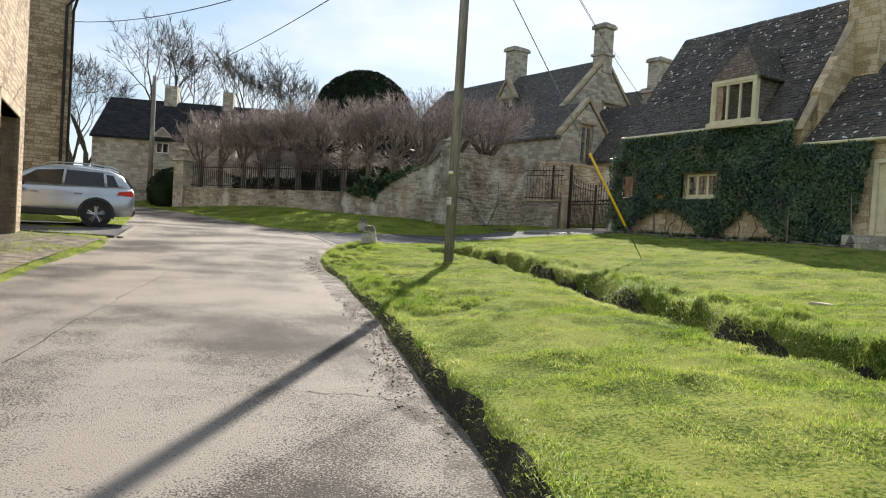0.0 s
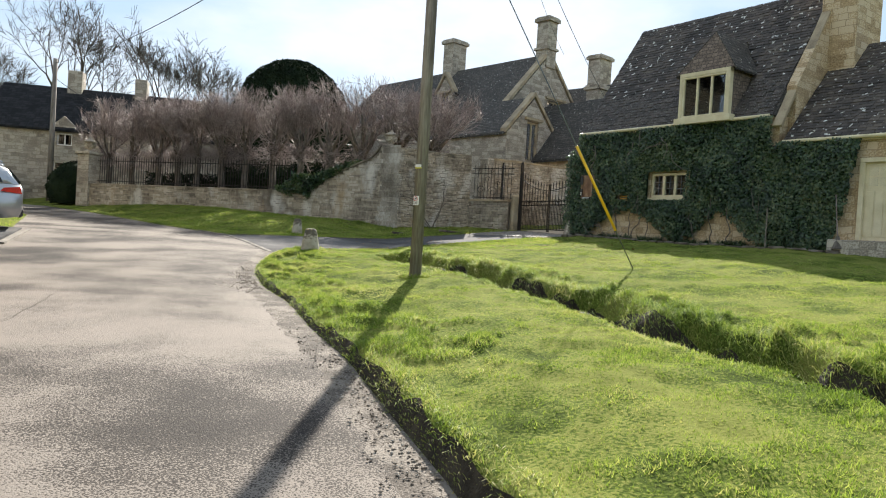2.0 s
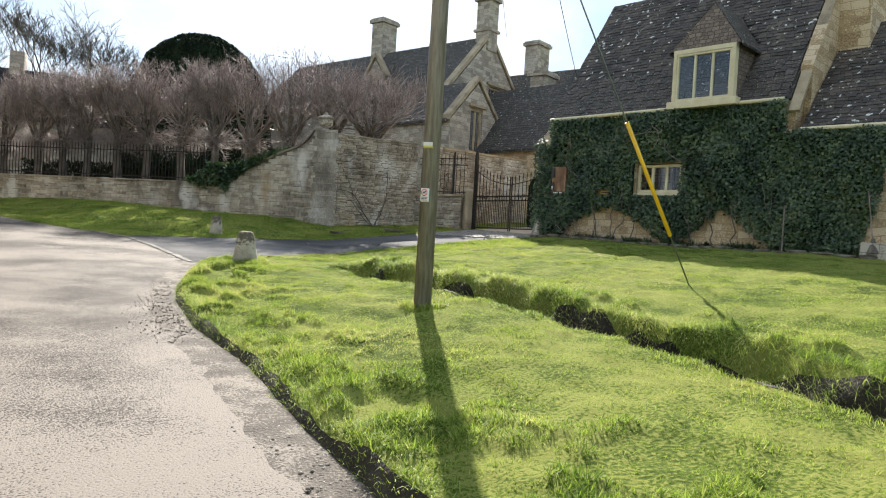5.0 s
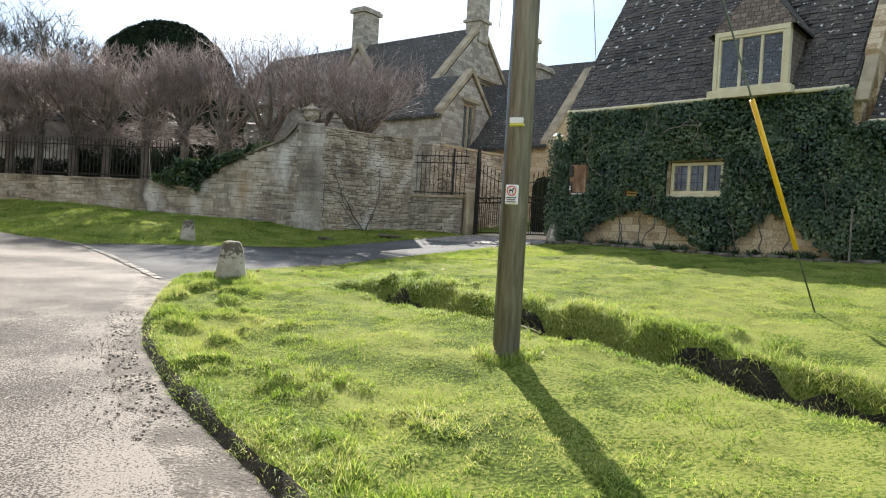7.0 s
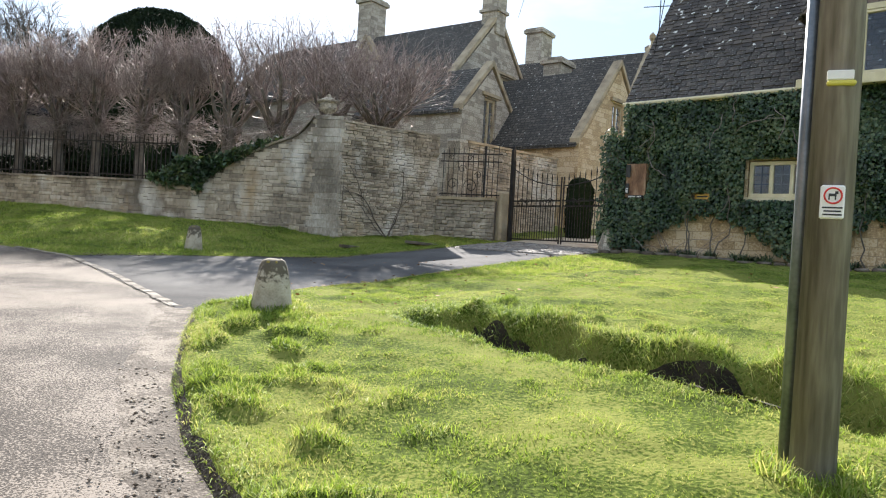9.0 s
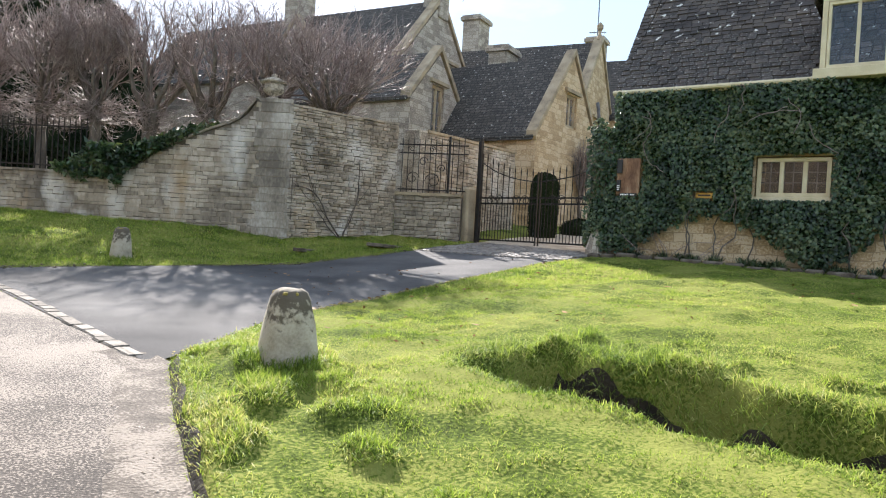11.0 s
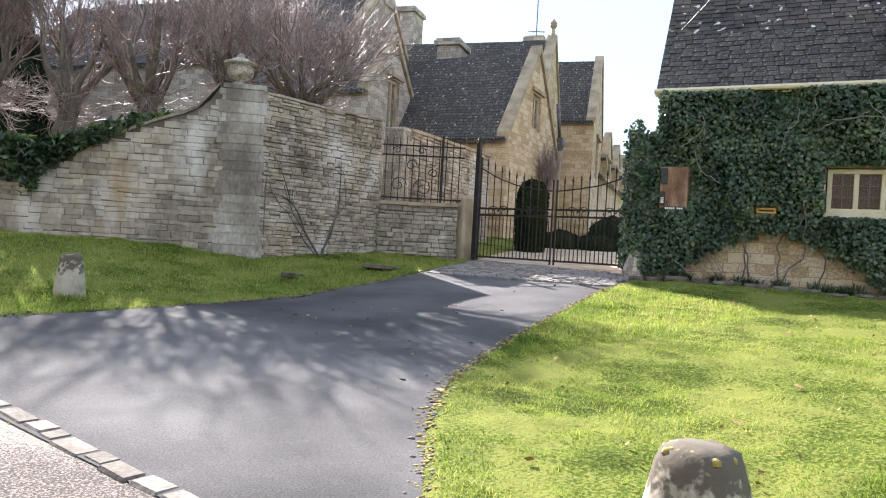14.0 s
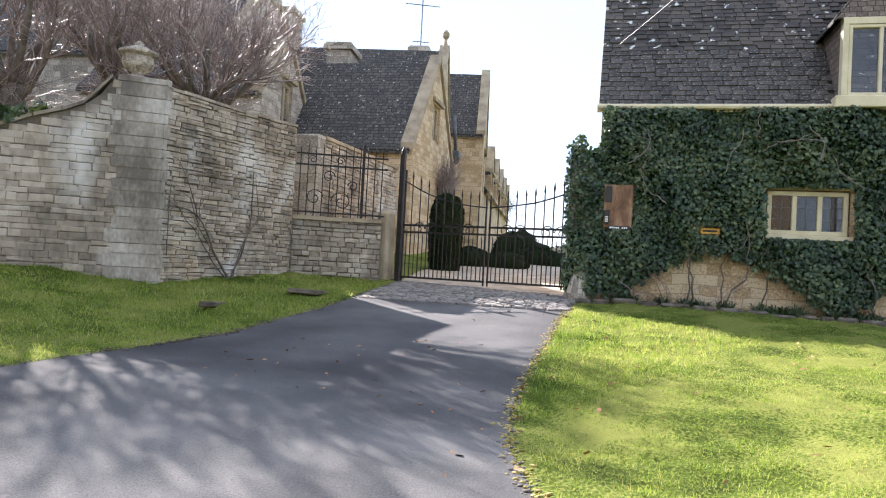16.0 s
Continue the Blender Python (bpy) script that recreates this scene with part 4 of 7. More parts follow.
# ---- stone bollards ----
def bollard(x, y, h, r0, r1, lean=0.0):
    t = thing("bollard", "squat tapered pale stone bollard with a lichened dark top", "bollard", "bollards on the grass verges", at=(x, y, gz(x, y)))
    bm = bmesh.new()
    prof = [(-0.15, r0 * 1.02), (0.0, r0), (h * 0.5, (r0 + r1) / 2), (h * 0.86, r1 * 1.02), (h * 0.96, r1 * 0.86), (h, r1 * 0.5)]
    rings = []
    z0 = gz(x, y)
    for z, r in prof:
        rings.append([bm.verts.new((x + r * (math.copysign(abs(math.cos(a)) ** 0.7, math.cos(a))) * (1 + rnd.uniform(-0.03, 0.03)) + lean * z,
                                    y + r * (math.copysign(abs(math.sin(a)) ** 0.7, math.sin(a))) * (1 + rnd.uniform(-0.03, 0.03)), z0 + z + rnd.uniform(-0.008, 0.008))) for a in [2 * math.pi * k / 16 for k in range(16)]])
    for a, b in zip(rings, rings[1:]):
        for k in range(16):
            bm.faces.new((a[k], a[(k + 1) % 16], b[(k + 1) % 16], b[k]))
    bm.faces.new(rings[-1])
    part("stone", bm, M_BOLLARD, t, smooth=True)
    bm = bmesh.new()
    for k in range(26):
        a, q = rnd.uniform(0, 6.28), r1 * 0.85 * math.sqrt(rnd.random())
        c = Vector((x + q * math.cos(a) + lean * h, y + q * math.sin(a), z0 + h - 0.012 - 0.02 * (q / r1) ** 3))
        w = rnd.uniform(0.012, 0.03)
        tube(bm, [c - Vector((0, 0, 0.012)), c + Vector((0, 0, 0.003)), c + Vector((0, 0, 0.008))], [w, w * 0.8, w * 0.3], 7)
    part("moss", bm, M_MOSS, t, "yellowish moss cushions", smooth=True)
    return t


def bollard_material():
    m = material("bollard_stone", [(0.25, 0.22, 0.16), (0.42, 0.38, 0.3), (0.52, 0.48, 0.4)], 0.9, 6, 60, 0.5, spread=0.25)
    n, l = m.node_tree.nodes, m.node_tree.links
    b = n["Principled BSDF"]
    src = b.inputs["Base Color"].links[0].from_socket
    tc, sep, no, ad, rp, mx = (n.new("ShaderNodeTexCoord"), n.new("ShaderNodeSeparateXYZ"), n.new("ShaderNodeTexNoise"), n.new("ShaderNodeMath"), n.new("ShaderNodeValToRGB"), n.new("ShaderNodeMixRGB"))
    l.new(tc.outputs["Generated"], sep.inputs[0])
    l.new(tc.outputs["Object"], no.inputs["Vector"])
    no.inputs["Scale"].default_value, no.inputs["Detail"].default_value = 22, 8
    ad.operation = "MULTIPLY_ADD"
    ad.inputs[1].default_value = 1.1
    l.new(no.outputs["Fac"], ad.inputs[0])
    l.new(sep.outputs["Z"], ad.inputs[2])
    e = rp.color_ramp.elements
    e[0].position, e[0].color = 0.74, (0, 0, 0, 1)
    e[1].position, e[1].color = 0.82, (0.9, 0.9, 0.9, 1)
    hv = n.new("ShaderNodeMath")
    hv.operation = "MULTIPLY"
    hv.inputs[1].default_value = 0.6
    l.new(ad.outputs[0], hv.inputs[0])
    l.new(hv.outputs[0], rp.inputs["Fac"])
    l.new(rp.outputs["Color"], mx.inputs["Fac"])
    l.new(src, mx.inputs["Color1"])
    mx.inputs["Color2"].default_value = (0.075, 0.062, 0.042, 1)
    l.new(mx.outputs["Color"], b.inputs["Base Color"])
    return m


M_BOLLARD = bollard_material()
bollard(-1.8, 17.15, 0.47, 0.2, 0.125)
bollard(-2.81, 24.5, 0.43, 0.165, 0.11)


# ---- manor and its ranges ----
def gabled(parent, x, y, fx, fy, half, base, eave, top, back, wall_mat, windows=(), coping_on=True, roof_mat=None):
    """A range whose gable, centred at x, y, runs along f; it goes back by 'back'. Windows: (s0, s1, z0, z1, lights)."""
    fr = Plane(x, y, fx, fy)
    fr.n = Vector((fr.u.y, -fr.u.x, 0))
    bm = bmesh.new()
    holes = [w[:4] for w in windows]
    pierced(bm, fr, -half, half, base, eave, [(h[0], h[1], h[2], min(h[3], eave)) for h in holes if h[2] < eave], -0.4, 0.0)
    high = [h for h in holes if h[3] > eave]
    if high:
        h = high[0]
        k = lambda z: half * (top - z) / (top - eave)
        lo, hi = max(h[2], eave), h[3]
        pts = [[(-half, eave), (h[0], eave), (h[0], hi), (-k(hi), hi)], [(h[1], eave), (half, eave), (k(hi), hi), (h[1], hi)], [(-k(hi), hi), (k(hi), hi), (0, top)]]
        if lo > eave:
            pts.append([(h[0], eave), (h[1], eave), (h[1], lo), (h[0], lo)])
        for pl in pts:
            prism(bm, [fr.p(s, z, 0) for s, z in pl], fr.n * -0.4)
    else:
        prism(bm, [fr.p(-half, eave, 0), fr.p(half, eave, 0), fr.p(0, top, 0)], fr.n * -0.4)
    wall = part("wall", bm, wall_mat, parent)
    bm = bmesh.new()
    for s in (-half, half - 0.4):
        fr.box(bm, s, s + 0.4, base, eave, -back, -0.4)
    fr.box(bm, -half + 0.4, half - 0.4, base, eave, -back, -back + 0.4)
    part("side_wall", bm, wall_mat, parent)
    bm = bmesh.new()
    for sg in (-1, 1):
        pts = [fr.p(sg * (half + 0.15), eave - 0.12, -0.05), fr.p(0, top, -0.05), fr.p(0, top, -back), fr.p(sg * (half + 0.15), eave - 0.12, -back)]
        prism(bm, pts, Vector((0, 0, 0.12)))
    part("roof", bm, roof_mat or M_SLATE, parent, "dark stone slates")
    if coping_on:
        bm = bmesh.new()
        for sg in (-1, 1):
            pts = [fr.p(sg * (half + 0.12), eave - 0.02, 0.06), fr.p(0, top + 0.14, 0.06), fr.p(0, top + 0.34, 0.06), fr.p(sg * (half + 0.12), eave + 0.18, 0.06)]
            prism(bm, pts, fr.n * -0.36)
        part("coping", bm, M_DRESSED, parent)
    for w in windows:
        wi = window(parent, fr, w[0] + 0.002, w[1] - 0.002, w[2] + 0.002, w[3] - 0.002, w[4], M_DRESSED, 0.1, -0.1, 4, 0.03)
        bm = bmesh.new()
        fr.box(bm, w[0] - 0.2, w[1] + 0.2, w[3] + 0.05, w[3] + 0.16, 0.002, 0.1)
        part("hood_mould", bm, M_DRESSED, wi)
        # Near-black panel added behind the lights in place of a shaded room.
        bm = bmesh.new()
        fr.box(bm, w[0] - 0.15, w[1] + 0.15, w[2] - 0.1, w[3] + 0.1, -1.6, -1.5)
        part("shade_panel_wall", bm, M_ROOM_SHADE, wi)
    return fr


def stack(parent, x, y, z0, z1, w, d, ang=53):
    fr = Plane(x, y, math.cos(radians(90 - ang)), math.sin(radians(90 - ang)))
    bm = bmesh.new()
    fr.box(bm, -w / 2, w / 2, z0, z1 - 0.25, -d / 2, d / 2, 0.03)
    fr.box(bm, -w / 2 - 0.08, w / 2 + 0.08, z0 + (z1 - z0) * 0.35, z0 + (z1 - z0) * 0.35 + 0.12, -d / 2 - 0.08, d / 2 + 0.08)
    fr.box(bm, -w / 2 - 0.1, w / 2 + 0.1, z1 - 0.25, z1 - 0.08, -d / 2 - 0.1, d / 2 + 0.1)
    fr.box(bm, -w / 2 - 0.04, w / 2 + 0.04, z1 - 0.08, z1, -d / 2 - 0.04, d / 2 + 0.04)
    return part("chimney", bm, M_STONE_GREY, parent, "tall ashlar chimney stack")


DORMER_BACK = 5.2


def manor():
    m = thing("manor_house", "grey limestone manor house with steep gables and tall chimneys", "house", at=(8, 38, 2))
    gabled(m, 8.0, 37.6, 0.8, 0.6, 3.1, 1.6, 7.8, 11.0, 14.0, M_STONE_GREY, [(0.1, 1.3, 8.0, 8.8, 2)])
    stack(m, 7.9, 37.9, 10.4, 13.0, 0.75, 0.75)
    stack(m, 3.8, 43.3, 9.0, 12.9, 1.1, 0.8)
    stack(m, 12.8, 44.2, 9.0, 13.0, 1.2, 0.9)
    gabled(m, 13.5, 41.5, 0.8, 0.6, 3.2, 1.6, 7.5, 10.4, 10.0, M_STONE_GREY)
    gabled(m, 8.0 - 2.3 * 0.8 - 0.6 * DORMER_BACK, 37.6 - 2.3 * 0.6 + 0.8 * DORMER_BACK, 0.6, -0.8, 0.6, 8.1, 9.25, 10.1, 2.2, M_STONE_GREY, [(-0.32, 0.32, 8.5, 9.2, 2)])
    p = thing("manor_wing", "gabled stone wing with a tall mullioned window", "house", at=(6.6, 34.5, 2))
    gabled(p, 6.65, 34.35, 0.8, 0.6, 1.75, 1.6, 6.35, 8.1, 5.0, M_STONE_GREY, [(-0.4, 0.42, 5.2, 7.05, 2)])
    # long range with its gables
    b = thing("gabled_range", "honey stone range with three gables and a stone-slated roof", "house", at=(10.5, 32.5, 2))
    gabled(b, 10.9, 32.7, 0.855, 0.519, 2.5, 1.6, 5.3, 8.3, 8.0, M_STONE, [(-0.42, 0.42, 5.95, 7.05, 2)])
    g2 = gabled(b, 14.0, 35.45, 0.77, 0.64, 2.3, 1.6, 7.2, 9.9, 7.0, M_STONE, [(-0.6, 0.6, 5.2, 6.9, 2)])
    gabled(b, 18.3, 37.2, 0.77, 0.64, 2.3, 1.6, 7.4, 10.3, 8.0, M_STONE, [(-0.7, 0.7, 5.4, 7.0, 3)])
    bm = bmesh.new()
    tube(bm, [g2.p(0, 10.1, -0.1), g2.p(0, 10.35, -0.1), g2.p(0, 10.45, -0.1), g2.p(0, 10.55, -0.1), g2.p(0, 10.68, -0.1), g2.p(0, 10.8, -0.1)], [0.14, 0.06, 0.06, 0.13, 0.13, 0.03], 10)
    part("finial", bm, M_DRESSED, b)
    for k in range(5):
        x, y = 21.0 + 3.0 * k, 39.0 + 2.2 * k
        gabled(b, x, y, 0.81, 0.587, 0.75, 5.6, 6.6, 7.6, 3.0, M_STONE, [(-0.5, 0.5, 5.75, 6.5, 2)])
    fr = Plane(19.6, 38.2, 0.81, 0.587)
    bm = bmesh.new()
    fr.box(bm, 0, 20, 1.6, 5.7, -0.5, -0.1)
    part("wall", bm, M_STONE, b)
    bm = bmesh.new()
    prism(bm, [fr.p(0, 5.6, 0.1), fr.p(20, 5.6, 0.1), fr.p(20, 9.4, -4.0), fr.p(0, 9.4, -4.0)], Vector((0, 0, 0.12)))
    part("roof", bm, M_SLATE, b)


manor()
RANGE = Plane(8.76, 31.4, 0.855, 0.519)
dp = thing("downpipe", "stone-coloured downpipe with a dark lead hopper between the gables", "pipe", at=tuple(RANGE.p(4.95, 1.9, 0.1)))
bm = bmesh.new()
tube(bm, [RANGE.p(4.95, 1.8, 0.12), RANGE.p(4.95, 5.75, 0.12)], 0.07, 10)
part("pipe", bm, M_DRESSED, dp, smooth=True)
bm = bmesh.new()
RANGE.box(bm, 4.77, 5.13, 5.85, 6.1, 0.0, 0.26, 0.03)
tube(bm, [RANGE.p(4.95, 5.66, 0.13), RANGE.p(4.95, 5.86, 0.13)], [0.075, 0.15], 10)
part("hopper", bm, M_LEAD, dp)
bm = bmesh.new()
tube(bm, [RANGE.p(4.95, 6.05, 0.1), RANGE.p(4.5, 7.2, 0.1)], 0.06, 8)
part("feed_pipe", bm, M_LEAD, dp, smooth=True)


# ---- far house by the lane ----
def far_house():
    h = thing("far_house", "long stone house with a slate roof across the lane", "house", at=(-15, 40, 2.2))
    fr = Plane(-19.4, 38.5, 1.0, 0.14)
    fr.n = Vector((fr.u.y, -fr.u.x, 0))
    bm = bmesh.new()
    holes = [(3.3, 4.0, 4.9, 5.5), (3.2, 4.0, 3.2, 4.1)]
    pierced(bm, fr, 0, 11, 1.4, 5.6, holes, -0.4, 0.0)
    prism(bm, [fr.p(2.8, 5.6, 0.0), fr.p(4.4, 5.6, 0.0), fr.p(3.6, 6.35, 0.0)], fr.n * -0.4)
    fr.box(bm, 0, 0.4, 1.4, 5.6, -6.0, -0.4)
    fr.box(bm, 10.6, 11, 1.4, 5.6, -6.0, -0.4)
    fr.box(bm, 0.4, 10.6, 1.4, 5.6, -6.0, -5.6)
    prism(bm, [fr.p(0, 5.6, -0.1), fr.p(0, 5.6, -6), fr.p(0, 8.1, -3)], fr.u * 0.4)
    prism(bm, [fr.p(10.6, 5.6, -0.1), fr.p(10.6, 5.6, -6), fr.p(10.6, 8.1, -3)], fr.u * 0.4)
    part("wall", bm, M_STONE_GREY, h)
    # Roof slates coloured near black to carry the shade of this slope.
    bm = bmesh.new()
    for a in (0.15, -6.15):
        prism(bm, [fr.p(-0.1, 5.55, a), fr.p(11.1, 5.55, a), fr.p(11.1, 8.1, -3), fr.p(-0.1, 8.1, -3)], Vector((0, 0, 0.12)))
    part("roof", bm, M_SHADED_SLATE, h, "slate roof, its shade put into the near-black colour")
    for w in holes:
        window(h, fr, w[0], w[1], w[2], w[3], 2, M_WHITE, 0.06, -0.1)
    bm = bmesh.new()
    fr.box(bm, 3.0, 3.7, 7.6, 9.1, -3.4, -2.6, 0.02)
    part("chimney", bm, M_STONE_GREY, h)
    bm = bmesh.new()
    fr.box(bm, 6.3, 6.9, 7.6, 9.0, -3.4, -2.6, 0.02)
    part("chimney", bm, M_STONE_GREY, h)
    # Near-black panel added behind both windows as indoor shade.
    bm = bmesh.new()
    fr.box(bm, 2.5, 5.0, 2.5, 6.0, -1.6, -1.5)
    part("shade_panel_wall", bm, M_ROOM_SHADE, h)


far_house()


# ---- houses on the near side of the lane ----
def left_houses():
    h = thing("garage_house", "rough honey stone house with a garage opening beside the lane", "house", at=(-10, 14, 0.9))
    fr = Plane(-9.75, 16.25, 0.43, -0.9)
    fr.n = Vector((0.9, 0.43, 0))
    bm = bmesh.new()
    pierced(bm, fr, 0.0, 9.0, 0.2, 6.7, [(1.15, 4.2, 0.5, 3.4)], -0.4, 0.0)
    fr.box(bm, 0, 0.4, 0.2, 6.7, -6, -0.4)
    fr.box(bm, 8.6, 9, 0.2, 6.7, -6, -0.4)
    fr.box(bm, 0.4, 8.6, 0.2, 6.7, -6, -5.6)
    prism(bm, [fr.p(0, 6.7, 0), fr.p(0, 6.7, -6), fr.p(0, 10.0, -3)], fr.u * 0.4)
    part("wall", bm, M_RUBBLE, h, "rough honey stone wall")
    bm = bmesh.new()
    for a in (0.25, -6.25):
        prism(bm, [fr.p(-0.15, 6.6, a), fr.p(9.1, 6.6, a), fr.p(9.1, 10.0, -3), fr.p(-0.15, 10.0, -3)], Vector((0, 0, 0.12)))
    part("roof", bm, M_SLATE, h)
    bm = bmesh.new()
    fr.box(bm, 1.0, 1.15, 0.5, 3.55, -0.3, 0.03, 0.01)
    fr.box(bm, 4.2, 4.35, 0.5, 3.55, -0.3, 0.03, 0.01)
    fr.box(bm, 1.15, 4.2, 3.4, 3.6, -0.3, 0.031, 0.01)
    part("door_surround", bm, M_DRESSED, h)
    bm = bmesh.new()
    fr.box(bm, 1.1, 4.25, 0.4, 3.45, -0.38, -0.34)
    part("garage_door", bm, M_BARK, h)
    bm = bmesh.new()
    tube(bm, [fr.p(-0.1, 6.6, 0.3), fr.p(9, 6.6, 0.3)], 0.06, 8)
    part("gutter", bm, M_IRON, h)
    k = thing("tall_house", "tall ashlar stone house with black downpipes", "house", at=(-14, 23, 1.2))
    fr = Plane(-17.1, 20.2, 0.87, 0.5)
    fr.n = Vector((fr.u.y, -fr.u.x, 0))
    bm = bmesh.new()
    fr.box(bm, 0, 5.45, 0.5, 11.0, -8, 0)
    part("wall", bm, M_RUBBLE, k)
    bm = bmesh.new()
    for a in (0, 5.45):
        prism(bm, [fr.p(-0.3 if a == 0 else 5.75, 10.9, 0.3), fr.p(2.7, 13.5, 0.3), fr.p(2.7, 13.5, -8.3), fr.p(-0.3 if a == 0 else 5.75, 10.9, -8.3)], Vector((0, 0, 0.15)))
    part("roof", bm, M_SLATE, k)
    for o, r in ((0.08, 0.05), (-0.35, 0.045)):
        bm = bmesh.new()
        tube(bm, [fr.p(5.5 if o < 0 else 5.3, 0.6, o), fr.p(5.5 if o < 0 else 5.3, 8.0, o), fr.p(5.6, 8.4, o + 0.1)], r, 8)
        part("downpipe", bm, M_IRON, k)


left_houses()


# ---- bare trees ----
def twig_mesh(start, way, length, r0, r1, bend, up, rings=4, r=rng):
    """Many thin three-sided twigs: start, unit way and length for each; they bend at random and upwards."""
    n = len(start)
    pts = [start]
    d = way.copy()
    for k in range(rings - 1):
        d = d + r.normal(0, bend, (n, 3)) + np.array([0, 0, up])
        d /= np.linalg.norm(d, axis=1)[:, None]
        pts.append(pts[-1] + d * (length / (rings - 1))[:, None])
    ref = np.cross(way, r.normal(0, 1, (n, 3)))
    ref /= np.linalg.norm(ref, axis=1)[:, None] + 1e-9
    ref2 = np.cross(way, ref)
    vs = []
    for k in range(rings):
        rad = (r0 + (r1 - r0) * k / (rings - 1))
        for j in range(3):
            a = 2 * math.pi * j / 3
            vs.append(pts[k] + (ref * math.cos(a) + ref2 * math.sin(a)) * (rad[:, None] if hasattr(rad, "shape") else rad))
    v = np.stack(vs, 1)
    m = rings * 3
    loc = []
    for k in range(rings - 1):
        for j in range(3):
            a, b, c, e = k * 3 + j, k * 3 + (j + 1) % 3, (k + 1) * 3 + (j + 1) % 3, (k + 1) * 3 + j
            loc += [(a, b, c), (a, c, e)]
    t = (np.arange(n)[:, None, None] * m + np.array(loc)[None]).reshape(-1, 3)
    return v.reshape(-1, 3), t, np.stack(pts, 1), d


def arr_part(name, v, t, mat, parent, label="", kind=""):
    ob = tagged(new(name, array_mesh(name, v, t, mat)), label, kind=kind)
    ob.parent = parent
    bpy_parent_inverse(ob, parent)
    return ob


def offshoots(r, pts, way, kids, spread, lift, lo=0.3):
    """Starts and ways of the side branches of branches given by their points."""
    n, rings = pts.shape[0], pts.shape[1]
    par = np.repeat(np.arange(n), kids)
    f = r.uniform(lo, 0.98, len(par)) * (rings - 1)
    i = np.minimum(f.astype(int), rings - 2)
    g = (f - i)[:, None]
    start = pts[par, i] * (1 - g) + pts[par, i + 1] * g
    d = way[par] + r.normal(0, spread, (len(par), 3)) + np.array([0, 0, lift])
    return start, d / np.linalg.norm(d, axis=1)[:, None]


def pollard(label, group, trunk_h, top, wide, deep, limbs, fan, seedk, r_trunk=0.14):
    """A pollarded lime at the origin: trunk, rising limbs, and four orders of twigs held within a clipped outline."""
    r = np.random.default_rng(seedk)
    t = thing("pollard_tree", label, "tree", group)
    bm = bmesh.new()
    tube(bm, [(0, 0, -0.3), (0.03, 0, trunk_h * 0.3), (-0.04, 0.03, trunk_h * 0.65), (0.02, 0, trunk_h * 0.9), (0.02, 0, trunk_h)], [r_trunk * 1.25, r_trunk, r_trunk * 0.88, r_trunk * 1.1, r_trunk * 1.2], 10)
    part("trunk", bm, M_BARK, t, smooth=True)

    def fit(start, d, ln):
        """Shortens what would grow out of the outline."""
        up = np.where(d[:, 2] > 0.05, (top - start[:, 2] + r.normal(0, 0.06, len(ln))) / np.maximum(d[:, 2], 0.05), 9)
        ax = (wide - np.sign(d[:, 0]) * start[:, 0]) / np.maximum(np.abs(d[:, 0]), 0.05)
        ay = (deep - np.sign(d[:, 1]) * start[:, 1]) / np.maximum(np.abs(d[:, 1]), 0.05)
        return np.clip(np.minimum(np.minimum(ln, up), np.minimum(ax, ay)), 0.06, 9)

    a = 2 * math.pi * (np.arange(limbs) + r.uniform(-0.3, 0.3, limbs)) / limbs
    out = r.uniform(0.25, 0.8, limbs) if fan else r.uniform(0.25, 0.7, limbs)
    d0 = np.stack([np.cos(a) * out * wide, np.sin(a) * out * deep, np.full(limbs, 0.95)], 1)
    d0 /= np.linalg.norm(d0, axis=1)[:, None]
    s0 = np.stack([np.cos(a) * 0.05, np.sin(a) * 0.05, trunk_h * r.uniform(0.86, 0.99, limbs)], 1)
    height = top - trunk_h
    l0 = fit(s0, d0, height * r.uniform(0.4, 0.62, limbs))
    _, _, p0, w0 = twig_mesh(s0, d0, l0, 0.05, 0.03, 0.12, 0.06, 5, r)
    for k in range(limbs):
        bm = bmesh.new()
        tube(bm, [tuple(q) for q in p0[k]], [r_trunk * 0.5, r_trunk * 0.4, r_trunk * 0.33, r_trunk * 0.27, r_trunk * 0.22], 7)
        part("limb", bm, M_BARK, t, smooth=True)
    vs, ts, base = [], [], 0
    pts, way = p0, w0
    for kids, share, ra, rb, spread, lift, rings in ((5 if fan else 6, 0.5, 0.02, 0.012, 0.42, 0.25, 5), (4 if fan else 5, 0.32, 0.011, 0.006, 0.45, 0.16, 4), (3 if fan else 4, 0.22, 0.006, 0.004, 0.5, 0.08, 4), (2, 0.13, 0.004, 0.003, 0.55, 0.05, 3)):
        st, d = offshoots(r, pts, way, kids, spread, lift, 0.25)
        ln = fit(st, d, height * share * r.uniform(0.6, 1.25, len(st)))
        v, q, pts, way = twig_mesh(st, d, ln, ra, rb, 0.16, 0.05, rings, r)
        vs.append(v)
        ts.append(q + base)
        base += len(v)
    # drooping shoots about the head of the trunk
    k = 90 if fan else 150
    st = np.stack([r.normal(0, 0.12, k), r.normal(0, 0.12, k), trunk_h * r.uniform(0.72, 1.05, k)], 1)
    d = np.stack([r.normal(0, 1, k), r.normal(0, 1, k), r.normal(0.1, 0.3, k)], 1)
    d /= np.linalg.norm(d, axis=1)[:, None]
    v, q, pts, way = twig_mesh(st, d, fit(st, d, r.uniform(0.3, 1.0, k)), 0.008, 0.004, 0.2, 0.02, 5, r)
    vs.append(v)
    ts.append(q + base)
    base += len(v)
    st, d = offshoots(r, pts, way, 6, 0.6, 0.1)
